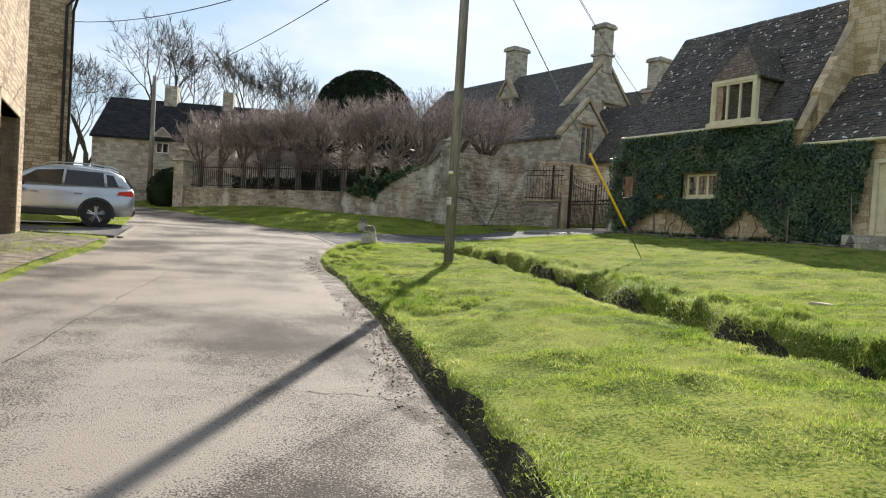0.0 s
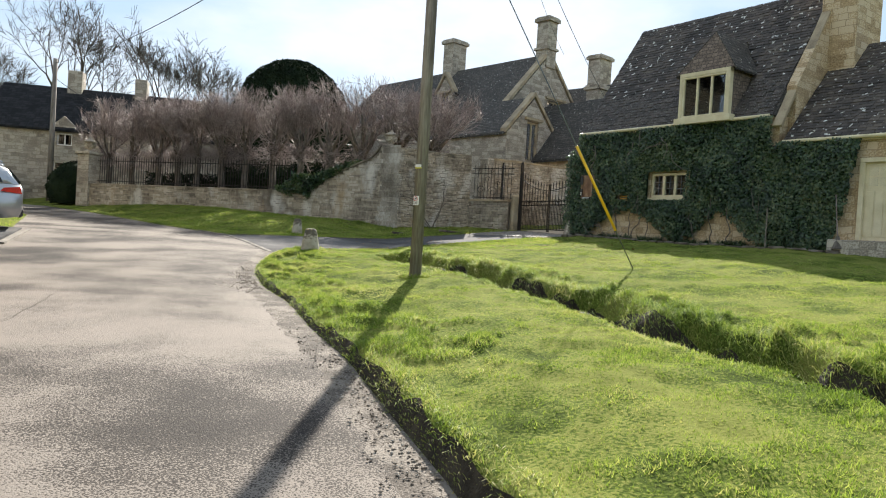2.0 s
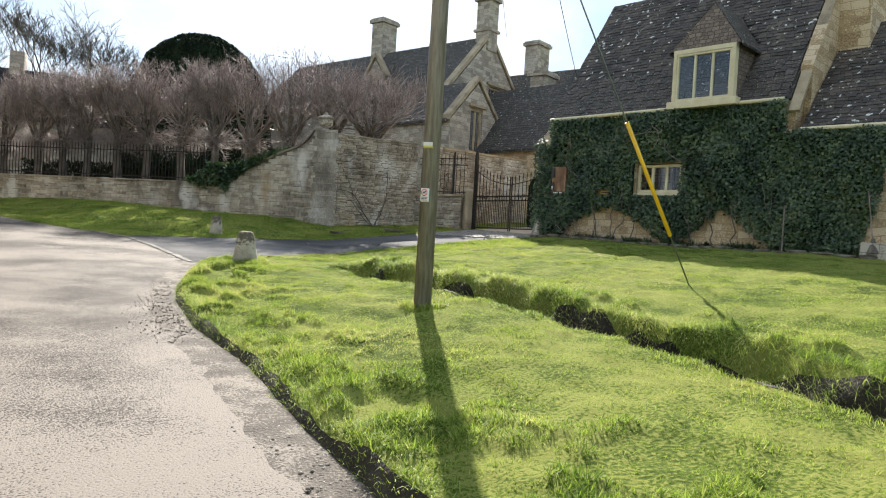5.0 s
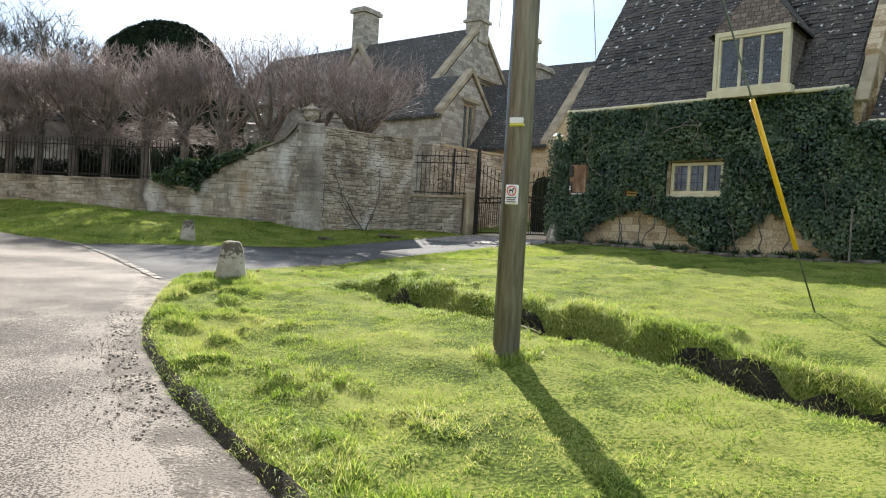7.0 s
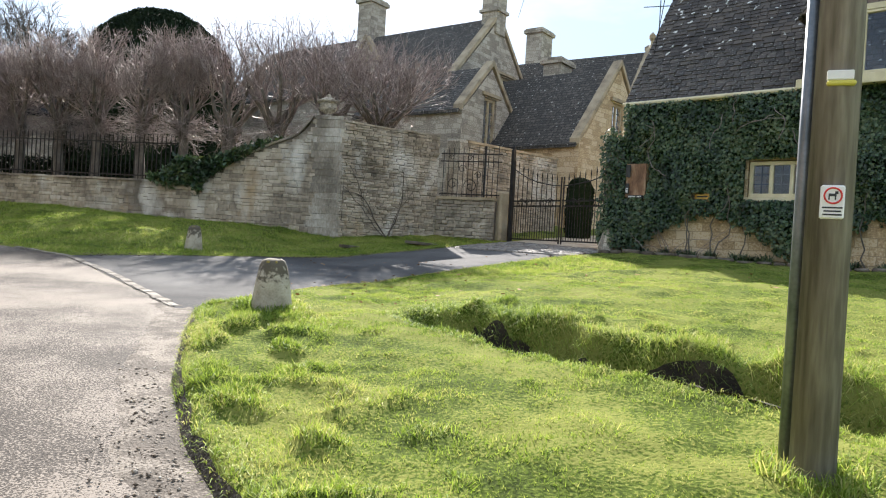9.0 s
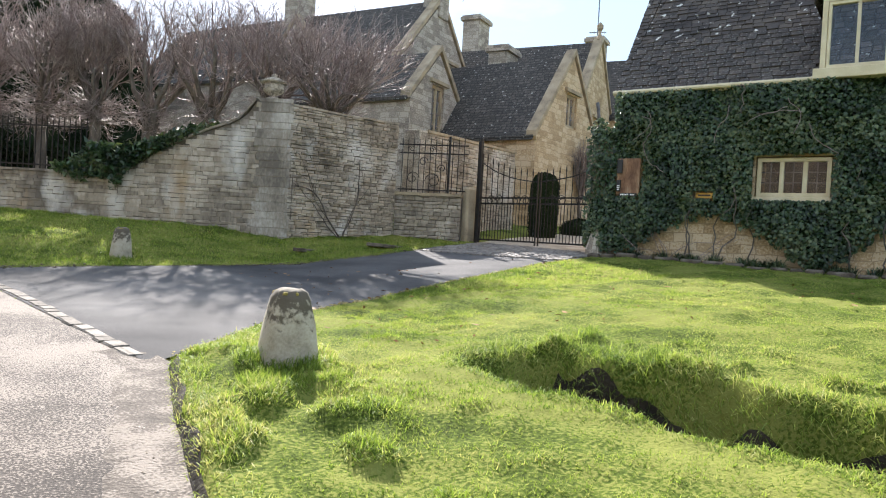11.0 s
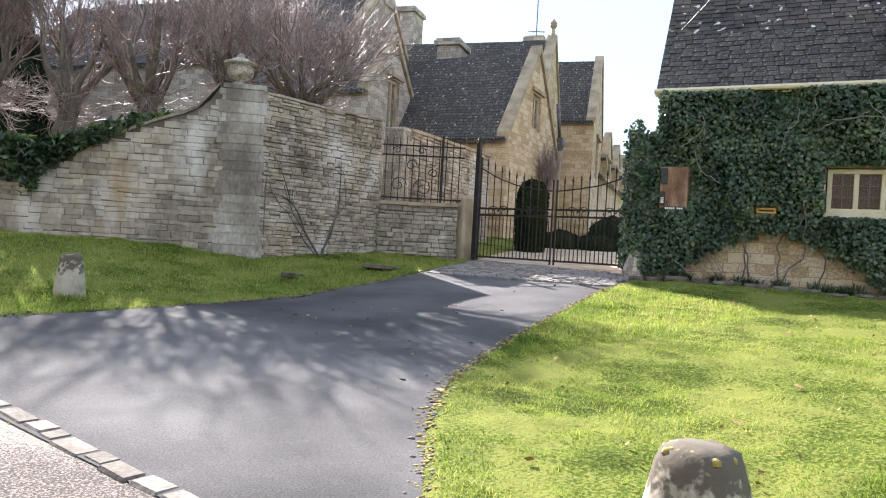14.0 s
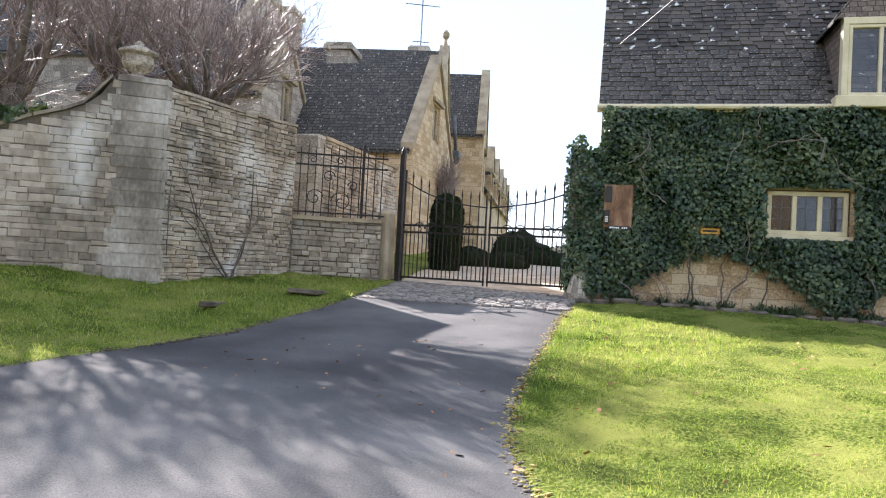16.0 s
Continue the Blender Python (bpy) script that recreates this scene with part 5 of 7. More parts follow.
    v, q, _, _ = twig_mesh(st, d, r.uniform(0.1, 0.4, len(st)), 0.004, 0.0025, 0.2, 0.03, 3, r)
    vs.append(v)
    ts.append(q + base)
    arr_part("crown", np.concatenate(vs), np.concatenate(ts), M_TWIG, t, "bare grey-brown winter twigs", "stuff")
    return t


HEDGE = "bare pollarded lime in a clipped row behind the garden wall"
along = math.atan2(LONG.u.y, LONG.u.x)
hm = [pollard(HEDGE, "clipped limes behind the wall", 2.0, 4.5, 1.08, 1.05, 7, False, 21 + k) for k in range(3)]
for k, s in enumerate((5.1, 6.4, 7.75, 8.95, 10.2, 11.25, 12.3, 13.8, 15.1)):
    q = LONG.p(s, 0, -1.7)
    m = Matrix.Translation((q.x, q.y, 2.72 - 0.055 * k)) @ Matrix.Rotation(along + math.pi * (k % 2), 4, "Z")
    if k < 3:
        hm[k].matrix_basis = m
    else:
        copy_thing(hm[k % 3], m)
FAN = "bare pollarded lime with a fan of upright shoots"
for k, (x, y, th, tp, w, n) in enumerate([(-2.3, 30.8, 2.2, 5.0, 0.95, 8), (-1.05, 30.15, 2.3, 5.05, 1.0, 8), (0.3, 29.5, 2.5, 5.0, 1.3, 10), (1.56, 28.87, 2.45, 4.8, 1.75, 12)]):
    tr = pollard(FAN, "open limes by the wall corner", th, tp, w, w * 1.05, n, True, 40 + k, 0.17)
    tr.matrix_basis = Matrix.Translation((x, y, 2.4))


def bare_tree(x, y, z0, height, spread, seedk, label, r0=0.3):
    r = random.Random(seedk)
    t = thing("bare_tree", label, "tree", "bare trees beyond the houses", at=(x, y, z0))
    bm = bmesh.new()
    crown_s, crown_d, crown_l = [], [], []

    def grow(p, d, ln, rad, depth):
        pts, rr = [p], [rad]
        for k in range(3):
            d = (d + Vector((r.gauss(0, 0.13), r.gauss(0, 0.13), 0.07))).normalized()
            pts.append(pts[-1] + d * ln / 3)
            rr.append(rad * (1 - 0.13 * (k + 1)))
        tube(bm, pts, rr, 6 if depth < 2 else 4, cap=False)
        if depth >= 3:
            for k in range(6 if depth >= 5 else 3):
                f = r.uniform(0.2, 1)
                q = pts[1].lerp(pts[3], f)
                crown_s.append(tuple(q))
                w = (d + Vector((r.gauss(0, 0.7), r.gauss(0, 0.7), r.gauss(0.2, 0.5)))).normalized()
                crown_d.append(tuple(w))
                crown_l.append(r.uniform(0.35, 0.9) * height / 13)
        if depth >= 5:
            return
        kids = 3 if depth < 4 else 2
        for k in range(kids):
            a = 2 * math.pi * (k + r.random() * 0.6) / kids
            side = Vector((math.cos(a), math.sin(a), 0.1)) * spread
            nd = (d * 0.85 + side * r.uniform(0.5, 0.95)).normalized()
            grow(pts[3 if k else 2], nd, ln * r.uniform(0.6, 0.84), rr[-1] * (0.72 if k else 0.65), depth + 1)

    grow(Vector((x, y, z0 - 0.3)), Vector((0, 0, 1)), height * 0.28, r0, 0)
    part("trunk", bm, M_BARK_FAR, t)
    n = len(crown_s)
    v, q, _, _ = twig_mesh(np.array(crown_s), np.array(crown_d), np.array(crown_l), 0.017, 0.009, 0.2, 0.03, 4)
    arr_part("crown", v, q, M_BARK_FAR, t, kind="stuff")
    return t


bare_tree(-21.5, 58, 3.0, 15.5, 0.62, 5, "tall rounded bare tree behind the far house", 0.52)
bare_tree(-17.0, 58.5, 3.0, 15.5, 0.55, 6, "slender bare tree behind the clipped limes", 0.4)
bare_tree(-12.6, 59, 3.0, 14.5, 0.6, 9, "spreading bare tree behind the clipped limes", 0.42)
bare_tree(-31.5, 60, 2.8, 13.5, 0.55, 12, "bare tree beyond the lane", 0.36)
bare_tree(-26.5, 52, 2.6, 12.5, 0.55, 13, "bare tree beyond the lane", 0.3)
for k in range(6):
    bare_tree(44 + 7.5 * k, 64 + 5.0 * k, 3.0, 11.0 + k % 3, 0.6, 60 + k, "hazy bare tree beyond the courtyard", 0.22)


# ---- clipped evergreens ----
def leafy(name, label, category, x, y, z0, prof, n, size, seedk, squash=1.0, mat=None, group=""):
    """A clipped evergreen: a lumpy core of revolution, with small sprays of leaf all over it. prof: (height, radius)."""
    r = np.random.default_rng(seedk)
    t = thing(name, label, category, group, at=(x, y, z0))
    hs, rs = np.array([p[0] for p in prof]), np.array([p[1] for p in prof])
    bm = bmesh.new()
    rings = []
    for h, rad in prof:
        rings.append([bm.verts.new((x + rad * 0.985 * math.cos(a), y + rad * 0.985 * squash * math.sin(a), z0 + h * 0.98)) for a in [2 * math.pi * k / 28 for k in range(28)]])
    for a, b in zip(rings, rings[1:]):
        for k in range(28):
            bm.faces.new((a[k], a[(k + 1) % 28], b[(k + 1) % 28], b[k]))
    bm.faces.new(rings[-1])
    part("core", bm, mat or M_YEW, t, smooth=True)
    seg = np.hypot(np.diff(hs), np.diff(rs)) * (rs[1:] + rs[:-1] + 0.05)
    u = r.choice(len(seg), n, p=seg / seg.sum())
    f = r.uniform(0, 1, n)
    h, rad = hs[u] + (hs[u + 1] - hs[u]) * f, rs[u] + (rs[u + 1] - rs[u]) * f
    a = r.uniform(0, 2 * math.pi, n)
    lump = 1 + 0.03 * np.sin(a * 5 + h * 3) + 0.02 * np.sin(a * 11 - h * 7)
    c = np.stack([x + rad * lump * np.cos(a), y + rad * lump * squash * np.sin(a), z0 + h], 1)
    d1, d2 = r.normal(0, 1, (n, 3)), r.normal(0, 1, (n, 3))
    d1 /= np.linalg.norm(d1, axis=1)[:, None]
    d2 /= np.linalg.norm(d2, axis=1)[:, None]
    s = (r.uniform(0.5, 1.2, n) * size)[:, None]
    v = np.stack([c - d1 * s, c + d1 * s + d2 * s * 0.3, c + d2 * s * 1.2], 1).reshape(-1, 3)
    arr_part("leaves", v, np.arange(3 * n).reshape(-1, 3), mat or M_YEW, t, kind="stuff")
    return t


leafy("yew_dome", "huge dark clipped yew dome behind the limes", "topiary", -5.3, 43.0, 2.4,
      [(0, 3.4), (2, 3.6), (4, 3.5), (5.4, 3.25), (6.5, 2.85), (7.3, 2.35), (7.9, 1.75), (8.3, 1.05), (8.5, 0.1)], 60000, 0.085, 3)
leafy("evergreen_bush", "dark rounded clipped bush by the far house", "bush", -13.9, 35.6, 2.0, [(0, 0.9), (0.7, 1.05), (1.3, 0.9), (1.75, 0.45), (1.9, 0.05)], 4000, 0.06, 4, group="bushes by the far house")
leafy("evergreen_bush", "dark rounded clipped bush by the far house", "bush", -18.2, 36.9, 2.0, [(0, 0.8), (0.7, 0.9), (1.3, 0.75), (1.7, 0.4), (1.85, 0.05)], 3500, 0.06, 5, group="bushes by the far house")
leafy("clipped_yew", "dark columnar clipped yew in the courtyard", "topiary", 7.5, 28.75, 1.95, [(0, 0.3), (0.3, 0.35), (1.0, 0.38), (1.6, 0.36), (1.85, 0.25), (1.92, 0.05)], 9000, 0.035, 6)
for k, (x, y, w, h) in enumerate([(9.3, 29.6, 0.55, 0.55), (10.0, 29.0, 0.6, 0.5), (11.6, 30.2, 0.5, 0.9), (13.2, 31.4, 0.55, 1.0), (12.8, 29.9, 0.7, 0.55), (15.0, 32.4, 0.6, 1.1), (17.5, 34.0, 0.9, 0.8)]):
    leafy("box_ball", "rounded clipped box bush in the courtyard", "topiary", x, y, gz(x, y), [(0, w * 0.9), (h * 0.4, w), (h * 0.8, w * 0.75), (h, w * 0.1)], 2500, 0.035, 70 + k, group="clipped bushes in the courtyard")
leafy("hedge", "dark clipped hedge at the far side of the courtyard", "hedge", 24.5, 33.5, 1.6, [(0, 4.0), (1.2, 4.1), (1.7, 3.8), (1.9, 0.5)], 5000, 0.09, 91)
# spill of ivy over the ramp of the garden wall
t = thing("wall_ivy", "tuft of green ivy hanging over the wall's ramp", "ivy", at=(-2.9, 29.2, 2.9))
r = np.random.default_rng(8)
n = 9000
s = np.clip(r.normal(3.55, 0.75, n), 1.55, 4.9)
top = np.array([long_top(a) for a in s])
amt = np.interp(s, [1.5, 2.0, 2.8, 3.4, 3.75, 4.3, 4.9], [0.03, 0.12, 0.16, 0.3, 0.42, 0.4, 0.05])
z = top + 0.1 + r.uniform(-0.8, 1.0, n) * amt - 0.25 * (np.abs(s - 3.6) < 0.12) * r.uniform(0, 1, n)
o = r.uniform(-0.5, 0.2, n)
c = np.array([tuple(LONG.p(a, b, e)) for a, b, e in zip(s, z, o)])
d1, d2 = r.normal(0, 1, (n, 3)), r.normal(0, 1, (n, 3))
k = r.uniform(0.04, 0.09, n)[:, None]
v = np.stack([c - d1 * k * 0.5, c + d1 * k * 0.5, c + d2 * k * 0.7], 1).reshape(-1, 3)
arr_part("leaves", v, np.arange(3 * n).reshape(-1, 3), M_IVY, t, kind="stuff")


for k in range(5):
    q = 1.9 + 0.45 * k
    bm = bmesh.new()
    tube(bm, [LONG.p(q + 0.1 * i, long_top(q + 0.1 * i) + 0.06 + rnd.uniform(-0.02, 0.02), 0.05 + rnd.uniform(-0.05, 0.02)) for i in range(7)], 0.014, 5)
    part("stem", bm, M_BARK, t)
bm = bmesh.new()
tube(bm, [LONG.p(3.62 + rnd.uniform(-0.04, 0.04), 3.0 - 0.07 * i, 0.05) for i in range(8)], [0.02 - 0.002 * i for i in range(8)], 5)
part("stem", bm, M_BARK, t)


# ---- iron gate, railings, posts and urn ----
def scroll(bm, fr, s, z, r, turns=1.4, flip=1, out=0.0, th=0.01):
    pts = []
    for k in range(15):
        a = turns * 2 * math.pi * k / 14
        rad = r * (1 - 0.75 * k / 14)
        pts.append(fr.p(s + flip * rad * math.cos(a), z + rad * math.sin(a), out))
    tube(bm, pts, th, 5)


GATE = Plane(4.78, 27.32, 1.27, -3.22)
GATE.n = Vector((GATE.u.y, -GATE.u.x, 0))


def gate_leaf(s0, s1, tops, mid):
    t = thing("iron_gate", "tall black wrought-iron gate leaf, closed, with scrolls and spiked bars", "gate", "pair of iron gates", at=tuple(GATE.p((s0 + s1) / 2, 1.85)))
    w = s1 - s0
    zt = lambda s: float(np.interp((s - s0) / w, [0, 0.25, 0.5, 0.75, 1], tops))
    for z in (1.98, 2.82, 2.95):
        bm = bmesh.new()
        GATE.box(bm, s0, s1, z - 0.018, z + 0.018, -0.015, 0.015)
        part("rail", bm, M_IRON, t)
    bm = bmesh.new()
    tube(bm, [GATE.p(s0 + w * k / 10, zt(s0 + w * k / 10) - 0.22, 0) for k in range(11)], 0.013, 6)
    part("top_rail", bm, M_IRON, t)
    for s in (s0 + 0.02, s1 - 0.02):
        bm = bmesh.new()
        GATE.box(bm, s - 0.013, s + 0.013, 1.9, zt(s), -0.02, 0.02, 0.004)
        part("stile", bm, M_IRON, t)
    n = 10
    for k in range(1, n):
        s = s0 + w * k / n
        bm = bmesh.new()
        tube(bm, [GATE.p(s, 1.98, 0), GATE.p(s, zt(s) - 0.1, 0), GATE.p(s, zt(s) - 0.06, 0), GATE.p(s, zt(s) + 0.06, 0)], [0.011, 0.011, 0.02, 0.002], 6)
        part("bar", bm, M_IRON, t)
    for k in range(n):
        s = s0 + w * (k + 0.5) / n
        bm = bmesh.new()
        tube(bm, [GATE.p(s, 1.98, 0), GATE.p(s, 2.74, 0), GATE.p(s, 2.8, 0)], [0.009, 0.009, 0.002], 5)
        part("short_bar", bm, M_IRON, t)
    for s, f in ((s0 + w * 0.2, 1), (s0 + w * 0.36, -1), (s0 + w * 0.64, 1), (s0 + w * 0.8, -1)):
        bm = bmesh.new()
        scroll(bm, GATE, s, 2.89, 0.13, 1.3, f, 0.02)
        part("scroll", bm, M_IRON, t)


gate_leaf(0.06, 1.72, [4.0, 3.78, 3.64, 3.56, 3.52], 0)
gate_leaf(1.76, 3.42, [3.52, 3.56, 3.62, 3.74, 3.9], 0)
gp = thing("gate_post", "tall slender black iron gate post", "post", at=tuple(GATE.p(0, 1.85)))
bm = bmesh.new()
GATE.box(bm, -0.05, 0.04, 1.7, 4.28, -0.045, 0.045, 0.006)
tube(bm, [GATE.p(0, 4.28), GATE.p(0, 4.34), GATE.p(0, 4.42)], [0.05, 0.05, 0.005], 8)
part("shaft", bm, M_IRON, gp)

rail = thing("iron_railing", "black wrought-iron railing with scrolls on the low wall by the gate", "railing", at=(3.8, 27.8, 3.0))
for s in np.linspace(0.08, 1.58, 12):
    bm = bmesh.new()
    tall = 4.28 if s < 1.55 else 4.35
    tube(bm, [LOWP.p(s, 2.99, -0.17), LOWP.p(s, tall - 0.05, -0.17), LOWP.p(s, tall + 0.06, -0.17)], [0.01, 0.01, 0.002], 5)
    part("bar", bm, M_IRON, rail)
for z in (3.08, 3.95, 4.15):
    bm = bmesh.new()
    LOWP.box(bm, 0.0, 1.68, z - 0.014, z + 0.014, -0.185, -0.155)
    part("rail", bm, M_IRON, rail)
bm = bmesh.new()
LOWP.box(bm, 1.2, 1.25, 2.98, 4.36, -0.2, -0.14)
part("post", bm, M_IRON, rail)
for s, z, f, rr in ((0.35, 3.35, 1, 0.17), (0.85, 3.3, -1, 0.2), (0.6, 3.75, 1, 0.12), (0.3, 4.05, -1, 0.08), (0.8, 4.05, 1, 0.08), (1.05, 3.6, -1, 0.1)):
    bm = bmesh.new()
    scroll(bm, LOWP, s, z, rr, 1.3, f, -0.17)
    part("scroll", bm, M_IRON, rail)

fence = thing("iron_fence", "dark iron railings along the low garden wall", "railing", at=tuple(LONG.p(8, 2.9)))
for z in (3.05, 3.9):
    bm = bmesh.new()
    LONG.box(bm, 4.4, 14.2, z - 0.015, z + 0.015, -0.215, -0.185)
    part("rail", bm, M_IRON, fence)
bars = bpy.data.meshes.new("bar")
bm = bmesh.new()
tube(bm, [(0, 0, 0), (0, 0, 1.08), (0, 0, 1.2)], [0.014, 0.014, 0.002], 5)
bm.to_mesh(bars)
bm.free()
bars.materials.append(M_IRON)
for s in np.arange(4.45, 14.2, 0.125):
    ob = new("bar", bars)
    ob.location = LONG.p(s, 2.93, -0.2)
    ob.parent = fence
    bpy_parent_inverse(ob, fence)
leafy_back = thing("back_hedge", "dark low evergreen hedge behind the railings", "hedge", at=tuple(LONG.p(9, 2.4, -3.4)))
r = np.random.default_rng(31)
n = 9000
s, z, o = r.uniform(4.7, 14.4, n), r.uniform(2.4, 3.7, n), r.uniform(-3.6, -3.1, n)
c = np.stack([LONG.o.x + LONG.u.x * s + LONG.n.x * o, LONG.o.y + LONG.u.y * s + LONG.n.y * o, z], 1)
d1, d2 = r.normal(0, 0.08, (n, 3)), r.normal(0, 0.08, (n, 3))
arr_part("leaves", np.stack([c, c + d1, c + d2], 1).reshape(-1, 3), np.arange(3 * n).reshape(-1, 3), M_YEW, leafy_back, kind="stuff")

gs = thing("guard_stone", "rough upright honey stone post beside the gate", "post", at=(4.48, 27.42, 1.85))
bm = bmesh.new()
GATE.box(bm, -0.42, -0.1, 1.6, 3.2, -0.12, 0.26, 0.06)
for v in bm.verts:
    k = 1 - 0.22 * (v.co.z - 1.6) / 1.6
    q = GATE.p(-0.26, 0, 0.07)
    v.co.x, v.co.y = q.x + (v.co.x - q.x) * k + rnd.uniform(-0.015, 0.015), q.y + (v.co.y - q.y) * k + rnd.uniform(-0.015, 0.015)
part("stone", bm, M_DRESSED, gs)
gs = thing("guard_stone", "short rounded guard stone under the ivy by the gate", "post", at=(5.75, 23.95, 1.8))
bm = bmesh.new()
tube(bm, [COT.p(-0.28, 1.5, 0.12), COT.p(-0.28, 1.9, 0.12), COT.p(-0.26, 2.2, 0.1), COT.p(-0.26, 2.32, 0.1)], [0.2, 0.18, 0.13, 0.06], 10)
part("stone", bm, M_STONE_GREY, gs, smooth=True)


def urn(x, y, z, k, label):
    t = thing("stone_urn", label, "urn", "urns on the wall", at=(x, y, z))
    prof = [(0, 0.19), (0.05, 0.19), (0.06, 0.13), (0.1, 0.085), (0.13, 0.1), (0.18, 0.2), (0.26, 0.235), (0.36, 0.225), (0.39, 0.2), (0.4, 0.29), (0.45, 0.29), (0.47, 0.22), (0.52, 0.13), (0.54, 0.06), (0.58, 0.075), (0.62, 0.02)]
    bm = bmesh.new()
    tube(bm, [(x, y, z + h * k) for h, _ in prof], [q * k for _, q in prof], 18)
    part("bowl", bm, M_STONE_GREY, t, smooth=True)


urn(0.02, 27.95, 4.68, 0.95, "weathered lidded stone urn on the wall corner")
pier = thing("end_pier", "square stone pier at the end of the low wall", "pier", at=tuple(LONG.p(14.6, 2.3)))
bm = bmesh.new()
LONG.box(bm, 14.4, 15.05, 1.5, 4.15, -0.5, 0.12, 0.02)
LONG.box(bm, 14.32, 15.13, 4.15, 4.28, -0.58, 0.2, 0.02)
part("shaft", bm, M_STONE_GREY, pier)
q = LONG.p(14.72, 0, -0.2)
urn(q.x, q.y, 4.28, 1.0, "stone urn on the end pier of the low wall")
# corner quoins of the garden wall
q = thing("wall_pier", "pale weathered dressed stone corner of the garden wall", "pier", at=(0.3, 27.6, 1.5))
z = 1.55
while z < 4.7:
    h = min(rnd.uniform(0.12, 0.24), 4.71 - z)
    a, b = rnd.uniform(0.55, 0.72), rnd.uniform(0.04, 0.1)
    bm = bmesh.new()
    pts = [LONG.p(a, z, 0.035), LONG.p(-0.02, z, 0.035), SHORT.p(-0.02, z, 0.045), SHORT.p(b, z, 0.045), SHORT.p(b, z, -0.2), LONG.p(a, z, -0.2)]
    prism(bm, [p + Vector((0, 0, 0.004)) for p in pts], Vector((0, 0, h - 0.01)))
    part("quoin", bm, M_QUOIN, q)
    z += h


# ---- climber on the short wall ----
cl = thing("wall_climber", "bare twisting climber trained on the stone wall", "climber", at=tuple(SHORT.p(1.4, 1.85, 0.05)))
def climb(s, z, a, ln, rad, depth):
    pts, rr = [], []
    n = int(ln / 0.09)
    for k in range(n):
        pts.append(SHORT.p(s, z, 0.07 + 0.01 * depth))
        rr.append(rad * (1 - 0.6 * k / n))
        a += rnd.gauss(0, 0.13)
        s, z = min(max(s + 0.09 * math.cos(a), 0.12), 2.7), min(z + 0.09 * math.sin(a), 4.4)
        if depth < 3 and k > 3 and rnd.random() < 0.14:
            climb(s, z, a + rnd.choice((-0.6, 0.6)), ln * 0.45, rad * 0.5, depth + 1)
    if len(pts) > 1:
        bm = bmesh.new()
        tube(bm, pts, rr, 5)
        part("stem", bm, M_BARK, cl)


climb(1.4, 1.8, 2.3, 2.3, 0.02, 0)
climb(1.42, 1.8, 1.2, 2.0, 0.018, 0)
climb(1.38, 1.8, 2.6, 1.8, 0.013, 1)
climb(1.44, 1.8, 1.5, 1.6, 0.012, 1)
cl = thing("wall_climber", "bare bushy climber trained on the range wall", "climber", at=tuple(RANGE.p(3.3, 4.0, 0.1)))
r = np.random.default_rng(55)
bm = bmesh.new()
tube(bm, [RANGE.p(3.3, 1.8, 0.12), RANGE.p(3.35, 3.0, 0.14), RANGE.p(3.3, 4.1, 0.12)], [0.05, 0.04, 0.035], 7)
part("stem", bm, M_BARK, cl, smooth=True)
k = 160
st = np.array([tuple(RANGE.p(3.3 + a, 4.0 + b, 0.14)) for a, b in zip(r.normal(0, 0.08, k), r.uniform(-0.5, 0.3, k))])
d = np.array([tuple(RANGE.u * a + RANGE.n * b + Vector((0, 0, 1.0))) for a, b in zip(r.normal(0, 0.4, k), r.uniform(0, 0.25, k))])
d /= np.linalg.norm(d, axis=1)[:, None]
v, q, pts, way = twig_mesh(st, d, r.uniform(0.6, 1.6, k), 0.012, 0.005, 0.12, 0.04, 5, r)
st, d = offshoots(r, pts, way, 5, 0.35, 0.1)
v2, q2, _, _ = twig_mesh(st, d, r.uniform(0.15, 0.5, len(st)), 0.006, 0.003, 0.2, 0.03, 3, r)
arr_part("twigs", np.concatenate([v, v2]), np.concatenate([q, q2 + len(v)]), M_TWIG, cl, kind="stuff")
# brambly stems against the cottage
cl = thing("bare_shrub", "leafless arching shrub stems against the cottage wall", "shrub", at=tuple(COT.p(1.4, 1.75, 0.2)))
for k in range(9):
    s, z, a = 1.1 + rnd.uniform(-0.3, 0.8), 1.72, rnd.uniform(0.7, 2.3)
    pts = []
    for i in range(11):
        pts.append(COT.p(s, z, 0.16 + 0.1 * math.sin(i * 0.4)))
        a += rnd.gauss(-0.08 if math.cos(a) > 0 else 0.08, 0.12)
        s, z = s + 0.1 * math.cos(a), z + 0.09 * math.sin(a)
    bm = bmesh.new()
    tube(bm, pts, [0.008 - 0.0005 * i for i in range(11)], 4)
    part("stem", bm, M_TWIG, cl)


# ---- small fittings on cottage and pole ----
def plate(name, label, category, fr, s0, s1, z0, z1, out, mat, at=None):
    t = thing(name, label, category, at=tuple(fr.p((s0 + s1) / 2, z0, out)))
    bm = bmesh.new()
    fr.box(bm, s0, s1, z0, z1, out - 0.03, out, 0.006)
    part("plate", bm, mat, t)
    return t


